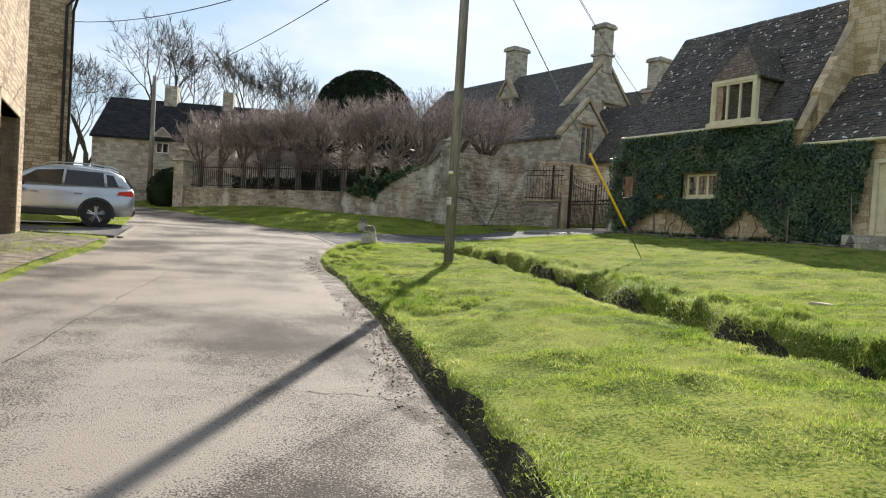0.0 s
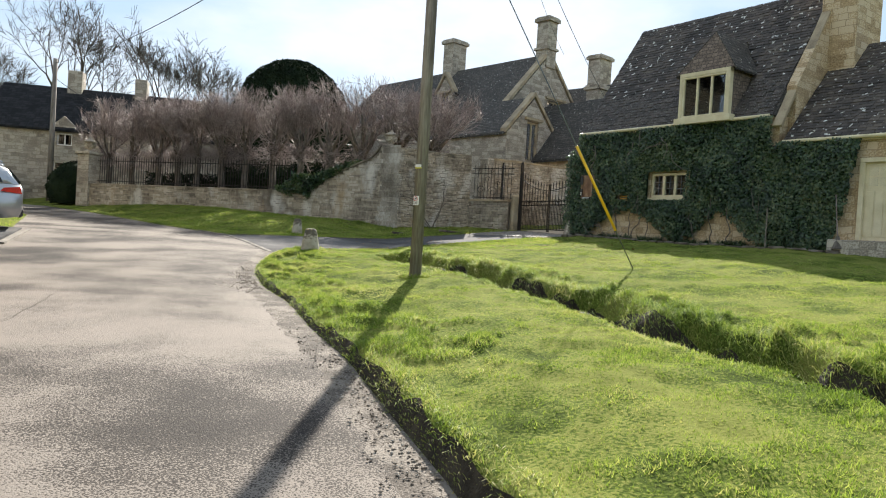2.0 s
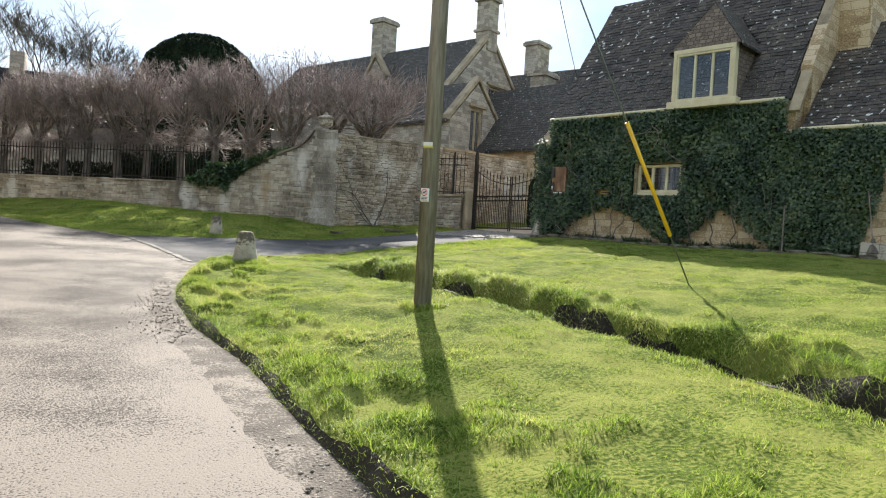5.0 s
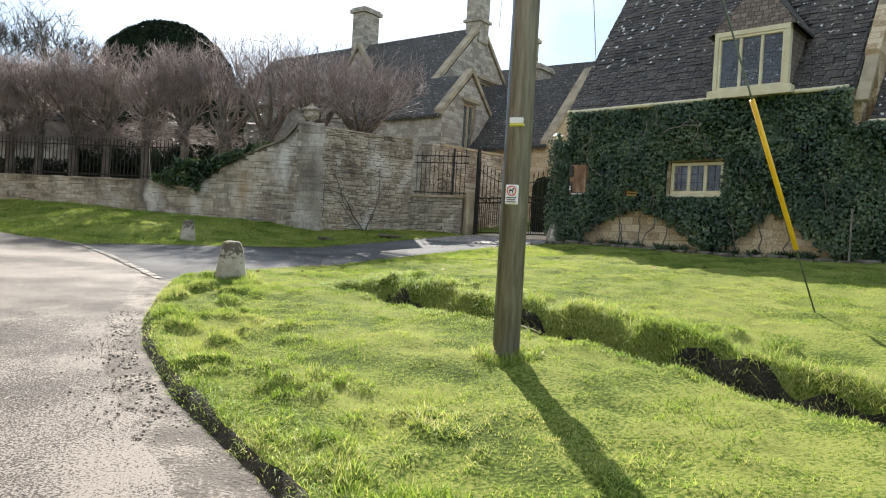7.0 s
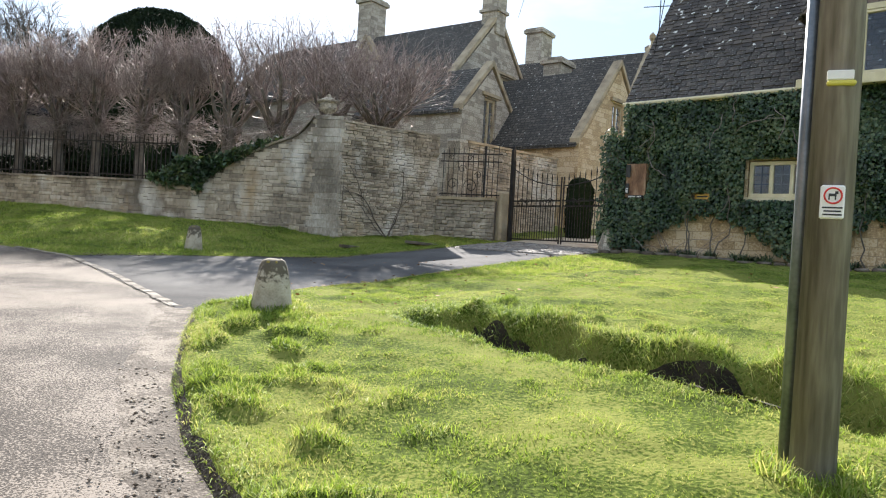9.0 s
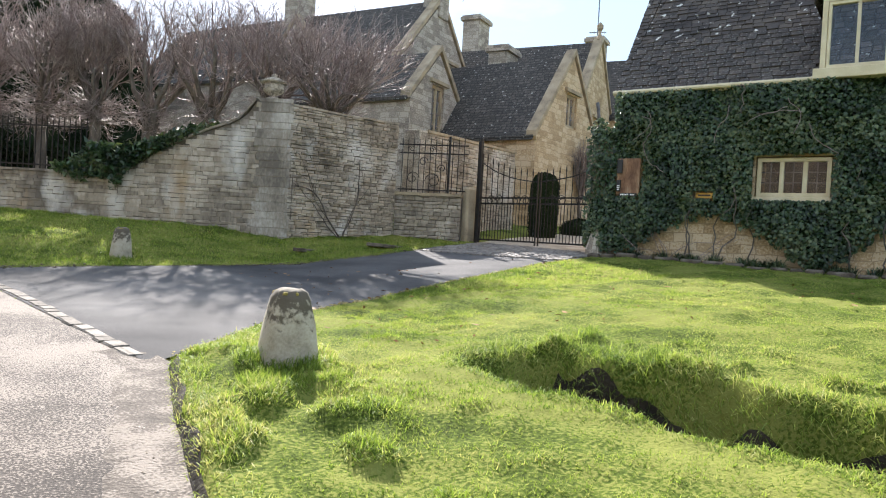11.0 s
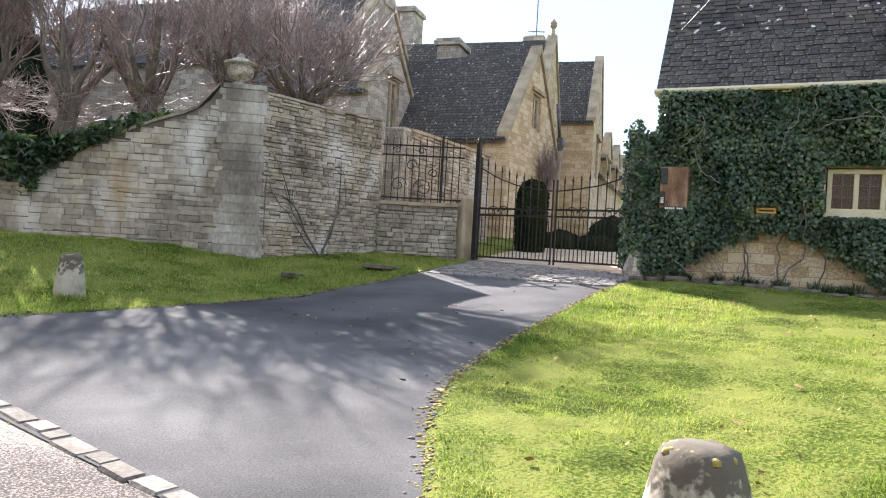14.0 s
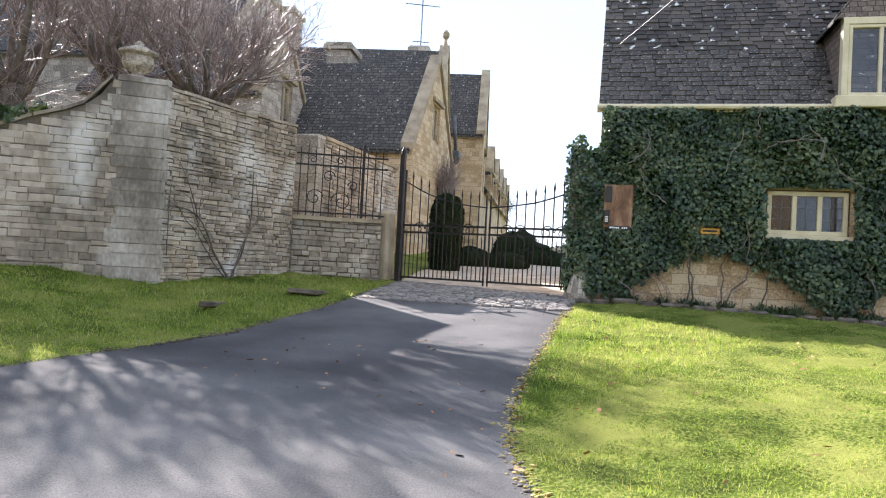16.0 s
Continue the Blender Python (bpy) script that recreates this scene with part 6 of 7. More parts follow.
panel = plate("wooden_panel", "weathered brown boarded panel set in the ivy", "panel", COT, 0.08, 0.53, 2.99, 3.69, 0.1, M_PANEL)
it = plate("intercom", "small black intercom with a keypad", "intercom", COT, 0.09, 0.17, 3.05, 3.27, 0.14, M_BLACK)
for k in range(3):
    bm = bmesh.new()
    COT.box(bm, 0.105, 0.155, 3.08 + 0.035 * k, 3.1 + 0.035 * k, 0.14, 0.145)
    part("key", bm, M_WHITE, it)
lamp = plate("wall_lamp", "small black lantern on the panel", "lamp", COT, 0.1, 0.2, 3.4, 3.66, 0.17, M_BLACK)
sg = plate("name_sign", "small dark slate house sign with white lettering", "sign", COT, 0.16, 0.5, 2.96, 3.02, 0.15, M_BLACK)
for k in range(9):
    if k == 5:
        continue
    bm = bmesh.new()
    COT.box(bm, 0.185 + 0.032 * k, 0.208 + 0.032 * k, 2.975, 3.005, 0.15, 0.153)
    part("lettering", bm, M_WHITE, sg)
lb = plate("letter_box", "brass letter plate in a stone block", "letterbox", COT, 1.58, 1.88, 2.95, 3.05, 0.06, M_BRASS)
bm = bmesh.new()
COT.box(bm, 1.62, 1.84, 2.985, 3.015, 0.06, 0.066)
part("flap", bm, M_BLACK, lb)
POL = Plane(POLE.x, POLE.y, 0.77, -0.64)
POL.n = Vector((-0.64, -0.77, 0))
ns = plate("warning_sign", "small white plastic sign with a red ring and a black dog", "sign", POL, -0.042, 0.045, 1.99, 2.125, 0.1, M_WHITE)
bm = bmesh.new()
tube(bm, [POL.p(0.002 + 0.031 * math.cos(a), 2.083 + 0.031 * math.sin(a), 0.102) for a in np.linspace(0, 2 * math.pi, 25)], 0.0036, 5)
part("ring", bm, M_RED, ns)
bm = bmesh.new()
POL.box(bm, -0.014, 0.014, 2.08, 2.091, 0.1, 0.103)
POL.box(bm, 0.009, 0.02, 2.089, 2.1, 0.1, 0.103)
POL.box(bm, -0.014, -0.009, 2.066, 2.081, 0.1, 0.103)
POL.box(bm, 0.008, 0.013, 2.066, 2.081, 0.1, 0.103)
part("dog_mark", bm, M_BLACK, ns)
for k, w in enumerate((0.036, 0.031, 0.034)):
    bm = bmesh.new()
    POL.box(bm, 0.002 - w, 0.002 + w, 2.032 - 0.014 * k, 2.038 - 0.014 * k, 0.1, 0.102)
    part("lettering", bm, M_BLACK, ns)
tag = plate("pole_tag", "yellow and white number plate on the pole", "sign", POL, -0.045, 0.06, 2.525, 2.545, 0.098, M_LABEL)
bm = bmesh.new()
POL.box(bm, -0.045, 0.05, 2.546, 2.585, 0.07, 0.095, 0.003)
part("card", bm, M_WHITE, tag)
wp = thing("marker_post", "thin white wooden marker post by the cottage", "post", at=tuple(COT.p(6.25, 1.75, 0.35)))
bm = bmesh.new()
COT.box(bm, 6.23, 6.26, 1.6, 2.7, 0.33, 0.36, 0.006)
part("stake", bm, M_QUOIN, wp)
br = thing("broom", "old broom leaning against the cottage wall", "broom", at=tuple(COT.p(7.85, 1.8, 0.3)))
bm = bmesh.new()
tube(bm, [COT.p(7.9, 2.05, 0.38), COT.p(7.72, 3.0, 0.18)], 0.012, 6)
part("handle", bm, M_TWIG, br)
bm = bmesh.new()
tube(bm, [COT.p(7.93, 1.78, 0.42), COT.p(7.9, 2.08, 0.37)], [0.12, 0.03], 8)
part("brush", bm, M_BARK, br)
# television aerial and low stacks on the range
ae = thing("aerial", "thin television aerial on the range's chimney", "aerial", at=(17.8, 41.0, 12.1))
bm = bmesh.new()
tube(bm, [(17.8, 41.0, 11.6), (17.8, 41.0, 14.4)], 0.03, 5)
part("mast", bm, M_STEEL, ae)
for z, w in ((14.1, 0.8), (12.4, 0.4)):
    bm = bmesh.new()
    tube(bm, [(17.8 - w * 0.8, 41.0 + w * 0.6, z), (17.8 + w * 0.8, 41.0 - w * 0.6, z)], 0.025, 5)
    for k in range(-2, 3):
        c = Vector((17.8 + w * 0.4 * k * 0.8, 41.0 - w * 0.4 * k * 0.6, z))
        tube(bm, [c - Vector((0.1, 0.13, 0.1)), c + Vector((0.1, 0.13, 0.1))], 0.015, 4)
    part("boom", bm, M_STEEL, ae)
st = thing("range_chimney", "short stone chimney on the range's ridge", "chimney", at=(17.8, 41.0, 9))
stack(st, 17.8, 41.0, 8.0, 12.1, 0.8, 0.8)
st = thing("range_chimney", "short stone chimney on the range's ridge", "chimney", at=(9.5, 39.5, 8))
stack(st, 10.6, 37.2, 7.0, 9.6, 1.1, 0.8)

# ---- far pole and wires ----
WIRE_Z = 7.25
fp = thing("utility_pole", "distant dark wooden utility pole by the far house", "pole", at=(-15.9, 37.9, 2.0))
rod("shaft", (-15.9, 37.9, 1.6), (-15.9, 37.9, 8.9), 0.14, M_POLE, fp, "", 10, 0.1)
def wire(name, a, b, sag, rad=0.012):
    a, b = Vector(a), Vector(b)
    bm = bmesh.new()
    tube(bm, [a.lerp(b, k / 14) - Vector((0, 0, sag * 4 * (k / 14) * (1 - k / 14))) for k in range(15)], rad, 5)
    return tagged(part(name, bm, M_BLACK), "thin black overhead wire", "cable", "overhead wires")
wire("overhead_wire", (0.1, 12.64, WIRE_Z), (-15.9, 37.9, 8.7), 0.6)
wire("overhead_wire", (0.1, 12.64, WIRE_Z), (-12.4, 22.9, 7.55), 0.6)
wire("overhead_wire", (0.1, 12.64, 9.3), (8.6, 37.0, 11.0), 0.4, 0.008)
wire("overhead_wire", (-15.9, 37.9, 8.6), (-30, 44, 8.2), 0.4)
wire("overhead_wire", (-15.9, 37.9, 8.0), (-13.0, 39.5, 6.2), 0.1)
wire("overhead_wire", (0.1, 12.64, 9.0), tuple(COT.p(0.2, 6.2, -0.6)), 0.25, 0.008)


# ---- parked car ----
def car():
    t = thing("car", "silver crossover estate car parked beside the lane", "car", at=(0, 0, 0))
    paint = material("silver_paint", [(0.36, 0.38, 0.41), (0.42, 0.44, 0.47)], 0.28, 3, 60, 0.0, metal=0.75, coat=0.6)
    plastic = material("black_plastic", [(0.015, 0.015, 0.016), (0.03, 0.03, 0.032)], 0.65, 8, 60, 0.1)
    rubber = material("tyre_rubber", [(0.012, 0.012, 0.012), (0.025, 0.025, 0.025)], 0.85, 8, 60, 0.3)
    dark = material("tinted_glass", [(0.012, 0.014, 0.016), (0.02, 0.022, 0.025)], 0.06, 3, 50, 0.0)
    red = material("tail_lamp_red", [(0.5, 0.015, 0.02), (0.6, 0.03, 0.03)], 0.2, 6, 50, 0.0, coat=0.5)
    # forward is +x, rear bumper at -0.9, rear axle at 0
    body = [(-0.92, 0.5, 0.72, 0.78, 0.76, 0.95, 0.7), (-0.85, 0.34, 0.8, 0.8, 0.85, 1.06, 0.76), (-0.55, 0.3, 0.86, 0.82, 0.89, 1.07, 0.8), (0.0, 0.28, 0.88, 0.8, 0.9, 1.05, 0.82), (0.9, 0.26, 0.88, 0.78, 0.9, 1.02, 0.82),
            (1.9, 0.26, 0.88, 0.76, 0.9, 1.0, 0.82), (2.45, 0.26, 0.88, 0.76, 0.9, 0.99, 0.8), (3.0, 0.28, 0.86, 0.74, 0.88, 0.93, 0.74), (3.35, 0.3, 0.78, 0.68, 0.8, 0.84, 0.66), (3.55, 0.4, 0.6, 0.6, 0.66, 0.72, 0.54)]
    cabin = [(-0.82, 1.04, 0.74, 1.1, 0.7), (-0.6, 1.04, 0.78, 1.42, 0.62), (-0.3, 1.04, 0.8, 1.54, 0.6), (0.4, 1.03, 0.81, 1.59, 0.6), (1.1, 1.01, 0.81, 1.58, 0.6), (1.5, 1.0, 0.81, 1.5, 0.6), (2.05, 0.99, 0.8, 1.2, 0.68), (2.4, 0.98, 0.78, 1.0, 0.76)]

    def loft(secs):
        bm = bmesh.new()
        rings = [[bm.verts.new(p) for p in s] for s in secs]
        for a, b in zip(rings, rings[1:]):
            for k in range(len(a)):
                bm.faces.new((a[k], a[(k + 1) % len(a)], b[(k + 1) % len(a)], b[k]))
        bm.faces.new(rings[0])
        bm.faces.new(rings[-1])
        bmesh.ops.recalc_face_normals(bm, faces=bm.faces)
        return bm

    part("body", loft([[(x, -wb, zb), (x, -wm, (zb + zm) / 2), (x, -wm, zm), (x, -wt, zt), (x, -wt * 0.6, zt + 0.025), (x, wt * 0.6, zt + 0.025), (x, wt, zt), (x, wm, zm), (x, wm, (zb + zm) / 2), (x, wb, zb)] for x, zb, wb, zm, wm, zt, wt in body]), paint, t, "metallic silver bodywork", smooth=True)
    part("cabin", loft([[(x, -w0, z0), (x, -(w0 + w1) / 2, (z0 + z1) / 2 + 0.02), (x, -w1, z1 - 0.04), (x, -w1 * 0.8, z1), (x, w1 * 0.8, z1), (x, w1, z1 - 0.04), (x, (w0 + w1) / 2, (z0 + z1) / 2 + 0.02), (x, w0, z0)] for x, z0, w0, z1, w1 in cabin]), paint, t, smooth=True)
    for sg in (-1, 1):
        for pts in ([(-0.52, 1.1), (-0.25, 1.1), (-0.2, 1.42), (-0.38, 1.4)], [(-0.18, 1.09), (0.78, 1.08), (0.74, 1.48), (-0.13, 1.46)], [(0.84, 1.08), (1.95, 1.07), (1.42, 1.42), (0.8, 1.48)]):
            bm = bmesh.new()
            side = []
            for x, z in pts:
                w0, w1, z0, z1 = [np.interp(x, [c[0] for c in cabin], [c[i] for c in cabin]) for i in (2, 4, 1, 3)]
                side.append((x, sg * (w0 + (w1 - w0) * min(1, (z - z0) / (z1 - z0)) + 0.016), z))
            prism(bm, side, (0, -0.02 * sg, 0))
            part("side_window", bm, dark, t)
        bm = bmesh.new()
        tube(bm, [(-0.5, sg * 0.6, 1.56), (-0.3, sg * 0.6, 1.63), (0.4, sg * 0.6, 1.67), (1.1, sg * 0.6, 1.65), (1.3, sg * 0.6, 1.58)], 0.018, 6)
        part("roof_rail", bm, paint, t)
        bm = bmesh.new()
        box(bm, pose(1.72, sg * 0.98, 1.06), 0.12, 0.2, 0.14, 0.03)
        part("wing_mirror", bm, plastic, t)
        bm = bmesh.new()
        prism(bm, [(-0.9, sg * 0.8, 0.86), (-0.48, sg * 0.905, 0.9), (-0.55, sg * 0.9, 0.98), (-0.86, sg * 0.82, 1.02)], (0, 0.02 * sg, 0))
        part("tail_lamp", bm, red, t, "red tail lamp")
        for x in (0.45, 1.45):
            bm = bmesh.new()
            box(bm, pose(x, sg * 0.91, 0.88), 0.2, 0.03, 0.03, 0.008)
            part("door_handle", bm, paint, t)
        bm = bmesh.new()
        box(bm, pose(1.33, sg * 0.89, 0.36), 1.7, 0.06, 0.16, 0.02)
        part("sill_cladding", bm, plastic, t)
        for wx in (0.0, 2.67):
            bm = bmesh.new()
            pts = [Vector((wx + 0.4 * math.cos(a), sg * 0.895, 0.35 + 0.4 * math.sin(a))) for a in np.linspace(-0.25, math.pi + 0.25, 15)]
            tube(bm, pts, 0.05, 6)
            tube(bm, [(wx, sg * 0.6, 0.36), (wx, sg * 0.905, 0.36)], 0.385, 24)
            part("wheel_arch", bm, plastic, t)
            bm = bmesh.new()
            tube(bm, [(wx, sg * 0.68, 0.34), (wx, sg * 0.7, 0.34), (wx, sg * 0.9, 0.34), (wx, sg * 0.925, 0.34)], [0.3, 0.34, 0.34, 0.3], 28)
            wheel = part("wheel", bm, rubber, t, smooth=False)
            bm = bmesh.new()
            tube(bm, [(wx, sg * 0.9, 0.34), (wx, sg * 0.93, 0.34)], 0.225, 24)
            part("rim", bm, plastic, wheel)
            bm = bmesh.new()
            for k in range(5):
                a = 2 * math.pi * k / 5 + 0.3
                for b in (-0.16, 0.16):
                    tube(bm, [(wx, sg * 0.935, 0.34), (wx + 0.22 * math.cos(a + b), sg * 0.932, 0.34 + 0.22 * math.sin(a + b))], [0.03, 0.02], 5)
            part("spokes", bm, paint, wheel)
    bm = bmesh.new()
    box(bm, pose(-0.86, 0, 0.45), 0.16, 1.5, 0.24, 0.05)
    part("rear_bumper", bm, plastic, t)
    bm = bmesh.new()
    prism(bm, [(-0.845, -0.6, 1.12), (-0.845, 0.6, 1.12), (-0.63, 0.52, 1.4), (-0.63, -0.52, 1.4)], (-0.02, 0, 0.01))
    part("rear_window", bm, dark, t)
    x, y = -9.6, 19.5
    t.matrix_basis = Matrix.Translation((x, y, base_z(np.array(x), np.array(y)) + 0.0)) @ Matrix.Rotation(math.atan2(-0.42, -0.9), 4, "Z")


car()
# concrete edging of the parking bay
kb = thing("parking_bay", "dark tarmac parking bay with a pale concrete edging", "pavement", kind="structure", at=(-9.5, 18.2, 1))
bm = bmesh.new()
v = [bm.verts.new((x, y, float(base_z(np.array(x), np.array(y))) + 0.045)) for x, y in ((-7.65, 16.4), (-8.9, 20.2), (-14.5, 21.0), (-14.5, 16.6))]
bm.faces.new(v)
r = bmesh.ops.extrude_face_region(bm, geom=bm.faces[:])
for q in [e for e in r["geom"] if isinstance(e, bmesh.types.BMVert)]:
    q.co.z -= 0.15
bmesh.ops.recalc_face_normals(bm, faces=bm.faces)
part("surface", bm, M_DRIVE, kb)
bm = bmesh.new()
a, b = Vector((-7.58, 16.4, 0.95)), Vector((-8.82, 20.2, 1.14))
prism(bm, [a, b, b + Vector((0.12, 0.03, 0)), a + Vector((0.12, 0.03, 0))], (0, 0, -0.12))
part("edging", bm, M_KERB, kb)


# ---- kerb row between lane and drive, cobbles at the gate, debris ----
kr = thing("kerb_row", "row of flush worn pale kerb stones across the drive mouth", "kerb", kind="structure", at=(-3.6, 20.2, 1.1))
line = [(-2.69, 17.85), (-3.11, 19.0), (-3.56, 20.28), (-4.6, 22.7), (-5.6, 23.75)]
for (ax, ay), (bx, by) in zip(line, line[1:]):
    ln = math.hypot(bx - ax, by - ay)
    fr = Plane(ax, ay, bx - ax, by - ay)
    s = 0.0
    while s < ln - 0.05:
        w = min(rnd.uniform(0.14, 0.32), ln - s)
        q = fr.p(s + w / 2, 0)
        bm = bmesh.new()
        rise = float(base_z(np.array(q.x), np.array(q.y)) + 0.01 * wave(np.array([q.x]), np.array([q.y]), 1.5, 4)[0])
        pitch = math.degrees(math.atan(0.052 * (by - ay) / ln))
        box(bm, fr.m(s + w / 2, rise - 0.031 + rnd.uniform(-0.004, 0.005), rnd.uniform(-0.012, 0.012)) @ pose(0, 0, 0, rnd.uniform(-1.5, 1.5), -pitch, rnd.uniform(-2, 2)), w - 0.01, rnd.uniform(0.12, 0.15), 0.09, 0.014)
        part("kerb_stone", bm, M_KERB, kr)
        s += w
cb = thing("cobbles", "grey stone setts paving the gateway", "pavement", kind="structure", at=(4.6, 25.5, 1.8))
shapes = []
for k in range(5):
    bm = bmesh.new()
    box(bm, Matrix.Identity(4), 1, 1, 1, 0.18)
    for v in bm.verts:
        v.co += Vector((rnd.uniform(-0.05, 0.05), rnd.uniform(-0.05, 0.05), rnd.uniform(-0.06, 0.06)))
    me = bpy.data.meshes.new("sett")
    bm.to_mesh(me)
    bm.free()
    me.materials.append(M_SETT)
    shapes.append(me)
CF = Plane(2.75, 26.1, 1.75, -2.85)
CF.n = Vector((CF.u.y, -CF.u.x, 0))
made, s = 0, 0.0
rows = 17
for row in range(rows):
    f = row / rows
    a, b = Vector((2.75, 26.05)).lerp(Vector((4.85, 27.3)), f), Vector((4.5, 23.3)).lerp(Vector((6.05, 24.1)), f)
    ln, s = (b - a).length, rnd.uniform(0, 0.1)
    u = (b - a).normalized()
    while s < ln - 0.1:
        w = rnd.uniform(0.12, 0.24)
        q = a + u * (s + w / 2)
        s += w
        ob = new("sett", rnd.choice(shapes))
        z = float(base_z(np.array(q.x), np.array(q.y)))
        ob.matrix_basis = Matrix.Translation((q.x, q.y, z - 0.004 + rnd.uniform(-0.008, 0.008))) @ Matrix.Rotation(math.atan2(u.y, u.x) + rnd.uniform(-0.06, 0.06), 4, "Z") @ Matrix.Diagonal((w - 0.015, 0.125, 0.07, 1))
        ob.parent = cb
        bpy_parent_inverse(ob, cb)
        made += 1
# covers in the grass
for x, y, w, d, label in ((4.28, 7.7, 0.45, 0.3, "pale concrete inspection cover sunk in the lawn"), (2.2, 26.45, 0.7, 0.45, "rusty iron cover in the verge"), (0.5, 26.1, 0.75, 0.12, "narrow iron drain slot in the verge")):
    t = thing("inspection_cover", label, "cover", at=(x, y, gz(x, y)))
    bm = bmesh.new()
    box(bm, pose(x, y, gz(x, y) - 0.03 if y < 20 else gz(x, y) + 0.01, 2, 3, 35), w, d, 0.07, 0.012)
    part("lid", bm, M_DRESSED if y < 20 else M_MUD, t)


# ---- grass, clods and small litter ----
def blades(name, px, py, height, width, label, lean=0.5, tall=False, mat=None):
    n = len(px)
    z = ground_z(px, py)
    a = rng.uniform(0, 2 * math.pi, n)
    side = np.stack([np.cos(a), np.sin(a), np.zeros(n)], 1)
    tip = np.stack([rng.normal(0, lean, n), rng.normal(0, lean, n), np.ones(n)], 1)
    tip /= np.linalg.norm(tip, axis=1)[:, None]
    c = np.stack([px, py, z - 0.008], 1)
    h, w = height[:, None], width[:, None]
    if tall:
        mid = c + tip * h * 0.55
        end = c + tip * h * 0.85 + np.stack([tip[:, 0], tip[:, 1], -np.abs(tip[:, 0]) - np.abs(tip[:, 1])], 1) * h * 0.45
        v = np.stack([c - side * w / 2, c + side * w / 2, mid + side * w * 0.4, mid - side * w * 0.4, end], 1).reshape(-1, 3)
        k = np.arange(n)[:, None] * 5
        t = np.concatenate([k + np.array([[0, 1, 2]]), k + np.array([[0, 2, 3]]), k + np.array([[3, 2, 4]])])
    else:
        v = np.stack([c - side * w / 2, c + side * w / 2, c + tip * h], 1).reshape(-1, 3)
        t = np.arange(3 * n).reshape(-1, 3)
    return tagged(new(name, array_mesh(name, v, t, mat or M_GRASS)), label, "grass", kind="stuff")


def scatter(n, x0, x1, y0, y1, keep):
    x, y = rng.uniform(x0, x1, n), rng.uniform(y0, y1, n)
    k = rng.uniform(0, 1, n) < keep(x, y)
    return x[k], y[k]


def clump(x, y):
    return np.clip(0.45 + 0.35 * wave(x, y, 4.5, 6) + 0.5 * wave(x, y, 14.0, 7), 0, 1)


def lawn_keep(x, y):
    d = edge_dist(x, y)
    c = seg_dist(x, y, DITCH)
    wall = (x - 5.91) * -0.857 + (y - 23.75) * -0.515
    near = np.maximum(np.exp(-np.maximum(0, x + 2.6) / 4.5), smooth(11, 7, y) * smooth(6, 3.5, x))
    return (d > 0.1) * (wall > 0.25) * (0.3 + 0.7 * near) * (0.75 + 0.25 * clump(x, y)) * np.where(c < 0.3, 0.25, 1.0)


x, y = scatter(1800000, -2.9, 8.2, 2.2, 24.2, lawn_keep)
T = tussock(x, y, edge_dist(x, y), seg_dist(x, y, DITCH))
hh = (0.02 + 0.026 * clump(x, y) ** 2 + 0.045 * T) * rng.uniform(0.5, 1.3, len(x))
blades("lawn_grass", x, y, hh, rng.uniform(0.005, 0.009, len(x)), "short bright green lawn grass with tufts", 0.95)
# longer tufts along the lane's edge and round the ditch
def rank_keep(x, y):
    d, c = edge_dist(x, y), seg_dist(x, y, DITCH)
    return ((d > 0.06) & (d < 0.34)) * (0.25 + 0.75 * clump(x, y)) * 0.8 + (d > 0.25) * (c > 0.2) * np.clip(tussock(x, y, d, c) - 0.12, 0, 1) * 0.9 + ((c > 0.16) & (c < 0.62) & (d > 0.3)) * (0.5 + 0.5 * clump(x * 1.7, y * 1.7))


x, y = scatter(900000, -2.9, 7.0, 2.2, 19.0, rank_keep)
c = seg_dist(x, y, DITCH)
blades("long_grass", x, y, np.where((c < 0.8) & (x > np.interp(-y, [-q[1] for q in DITCH], [q[0] for q in DITCH])), rng.uniform(0.05, 0.18, len(x)), rng.uniform(0.03, 0.085, len(x))), rng.uniform(0.003, 0.006, len(x)), "longer tufted grass along the lane edge and ditch", 0.8, True)
x, y = scatter(420000, -16.0, 4.6, 20.5, 34.5, lambda x, y: (lambda d, w: (d > 0.05) * (w > 0.05) * (0.5 + 0.5 * clump(x, y)) * np.where(x < -8, 0.4, 1.0))(edge_dist(x, y), np.where(x < -0.1, (x + 0.1) * -0.425 + (y - 28.15) * -0.905, 28.0 - y)))
blades("verge_grass", x, y, rng.uniform(0.03, 0.08, len(x)), rng.uniform(0.007, 0.013, len(x)), "green grass of the bank below the garden wall", 0.6)
x, y = scatter(60000, -10.5, -4.6, 6.0, 17.0, lambda x, y: (edge_dist(x, y) > 0.1) * (clump(x, y) > 0.45) * 1.0 * (x > -9.7 + 0.43 * (16.2 - y) / 0.9))
blades("verge_grass", x, y, rng.uniform(0.03, 0.09, len(x)), rng.uniform(0.007, 0.012, len(x)), "patchy weedy grass by the stone house", 0.7)
# grass round the foot of pole and bollards
for cx, cy, r0, r1, n in ((POLE.x, POLE.y, 0.1, 0.24, 900), (-1.8, 17.15, 0.18, 0.34, 1600), (-2.81, 24.5, 0.18, 0.36, 900)):
    a, q = rng.uniform(0, 6.283, n), rng.uniform(r0, r1, n)
    x, y = cx + q * np.cos(a), cy + q * np.sin(a)
    blades("foot_grass", x, y, rng.uniform(0.06, 0.16, n), rng.uniform(0.004, 0.008, n), "uncut grass round the foot of a post", 0.5, True)
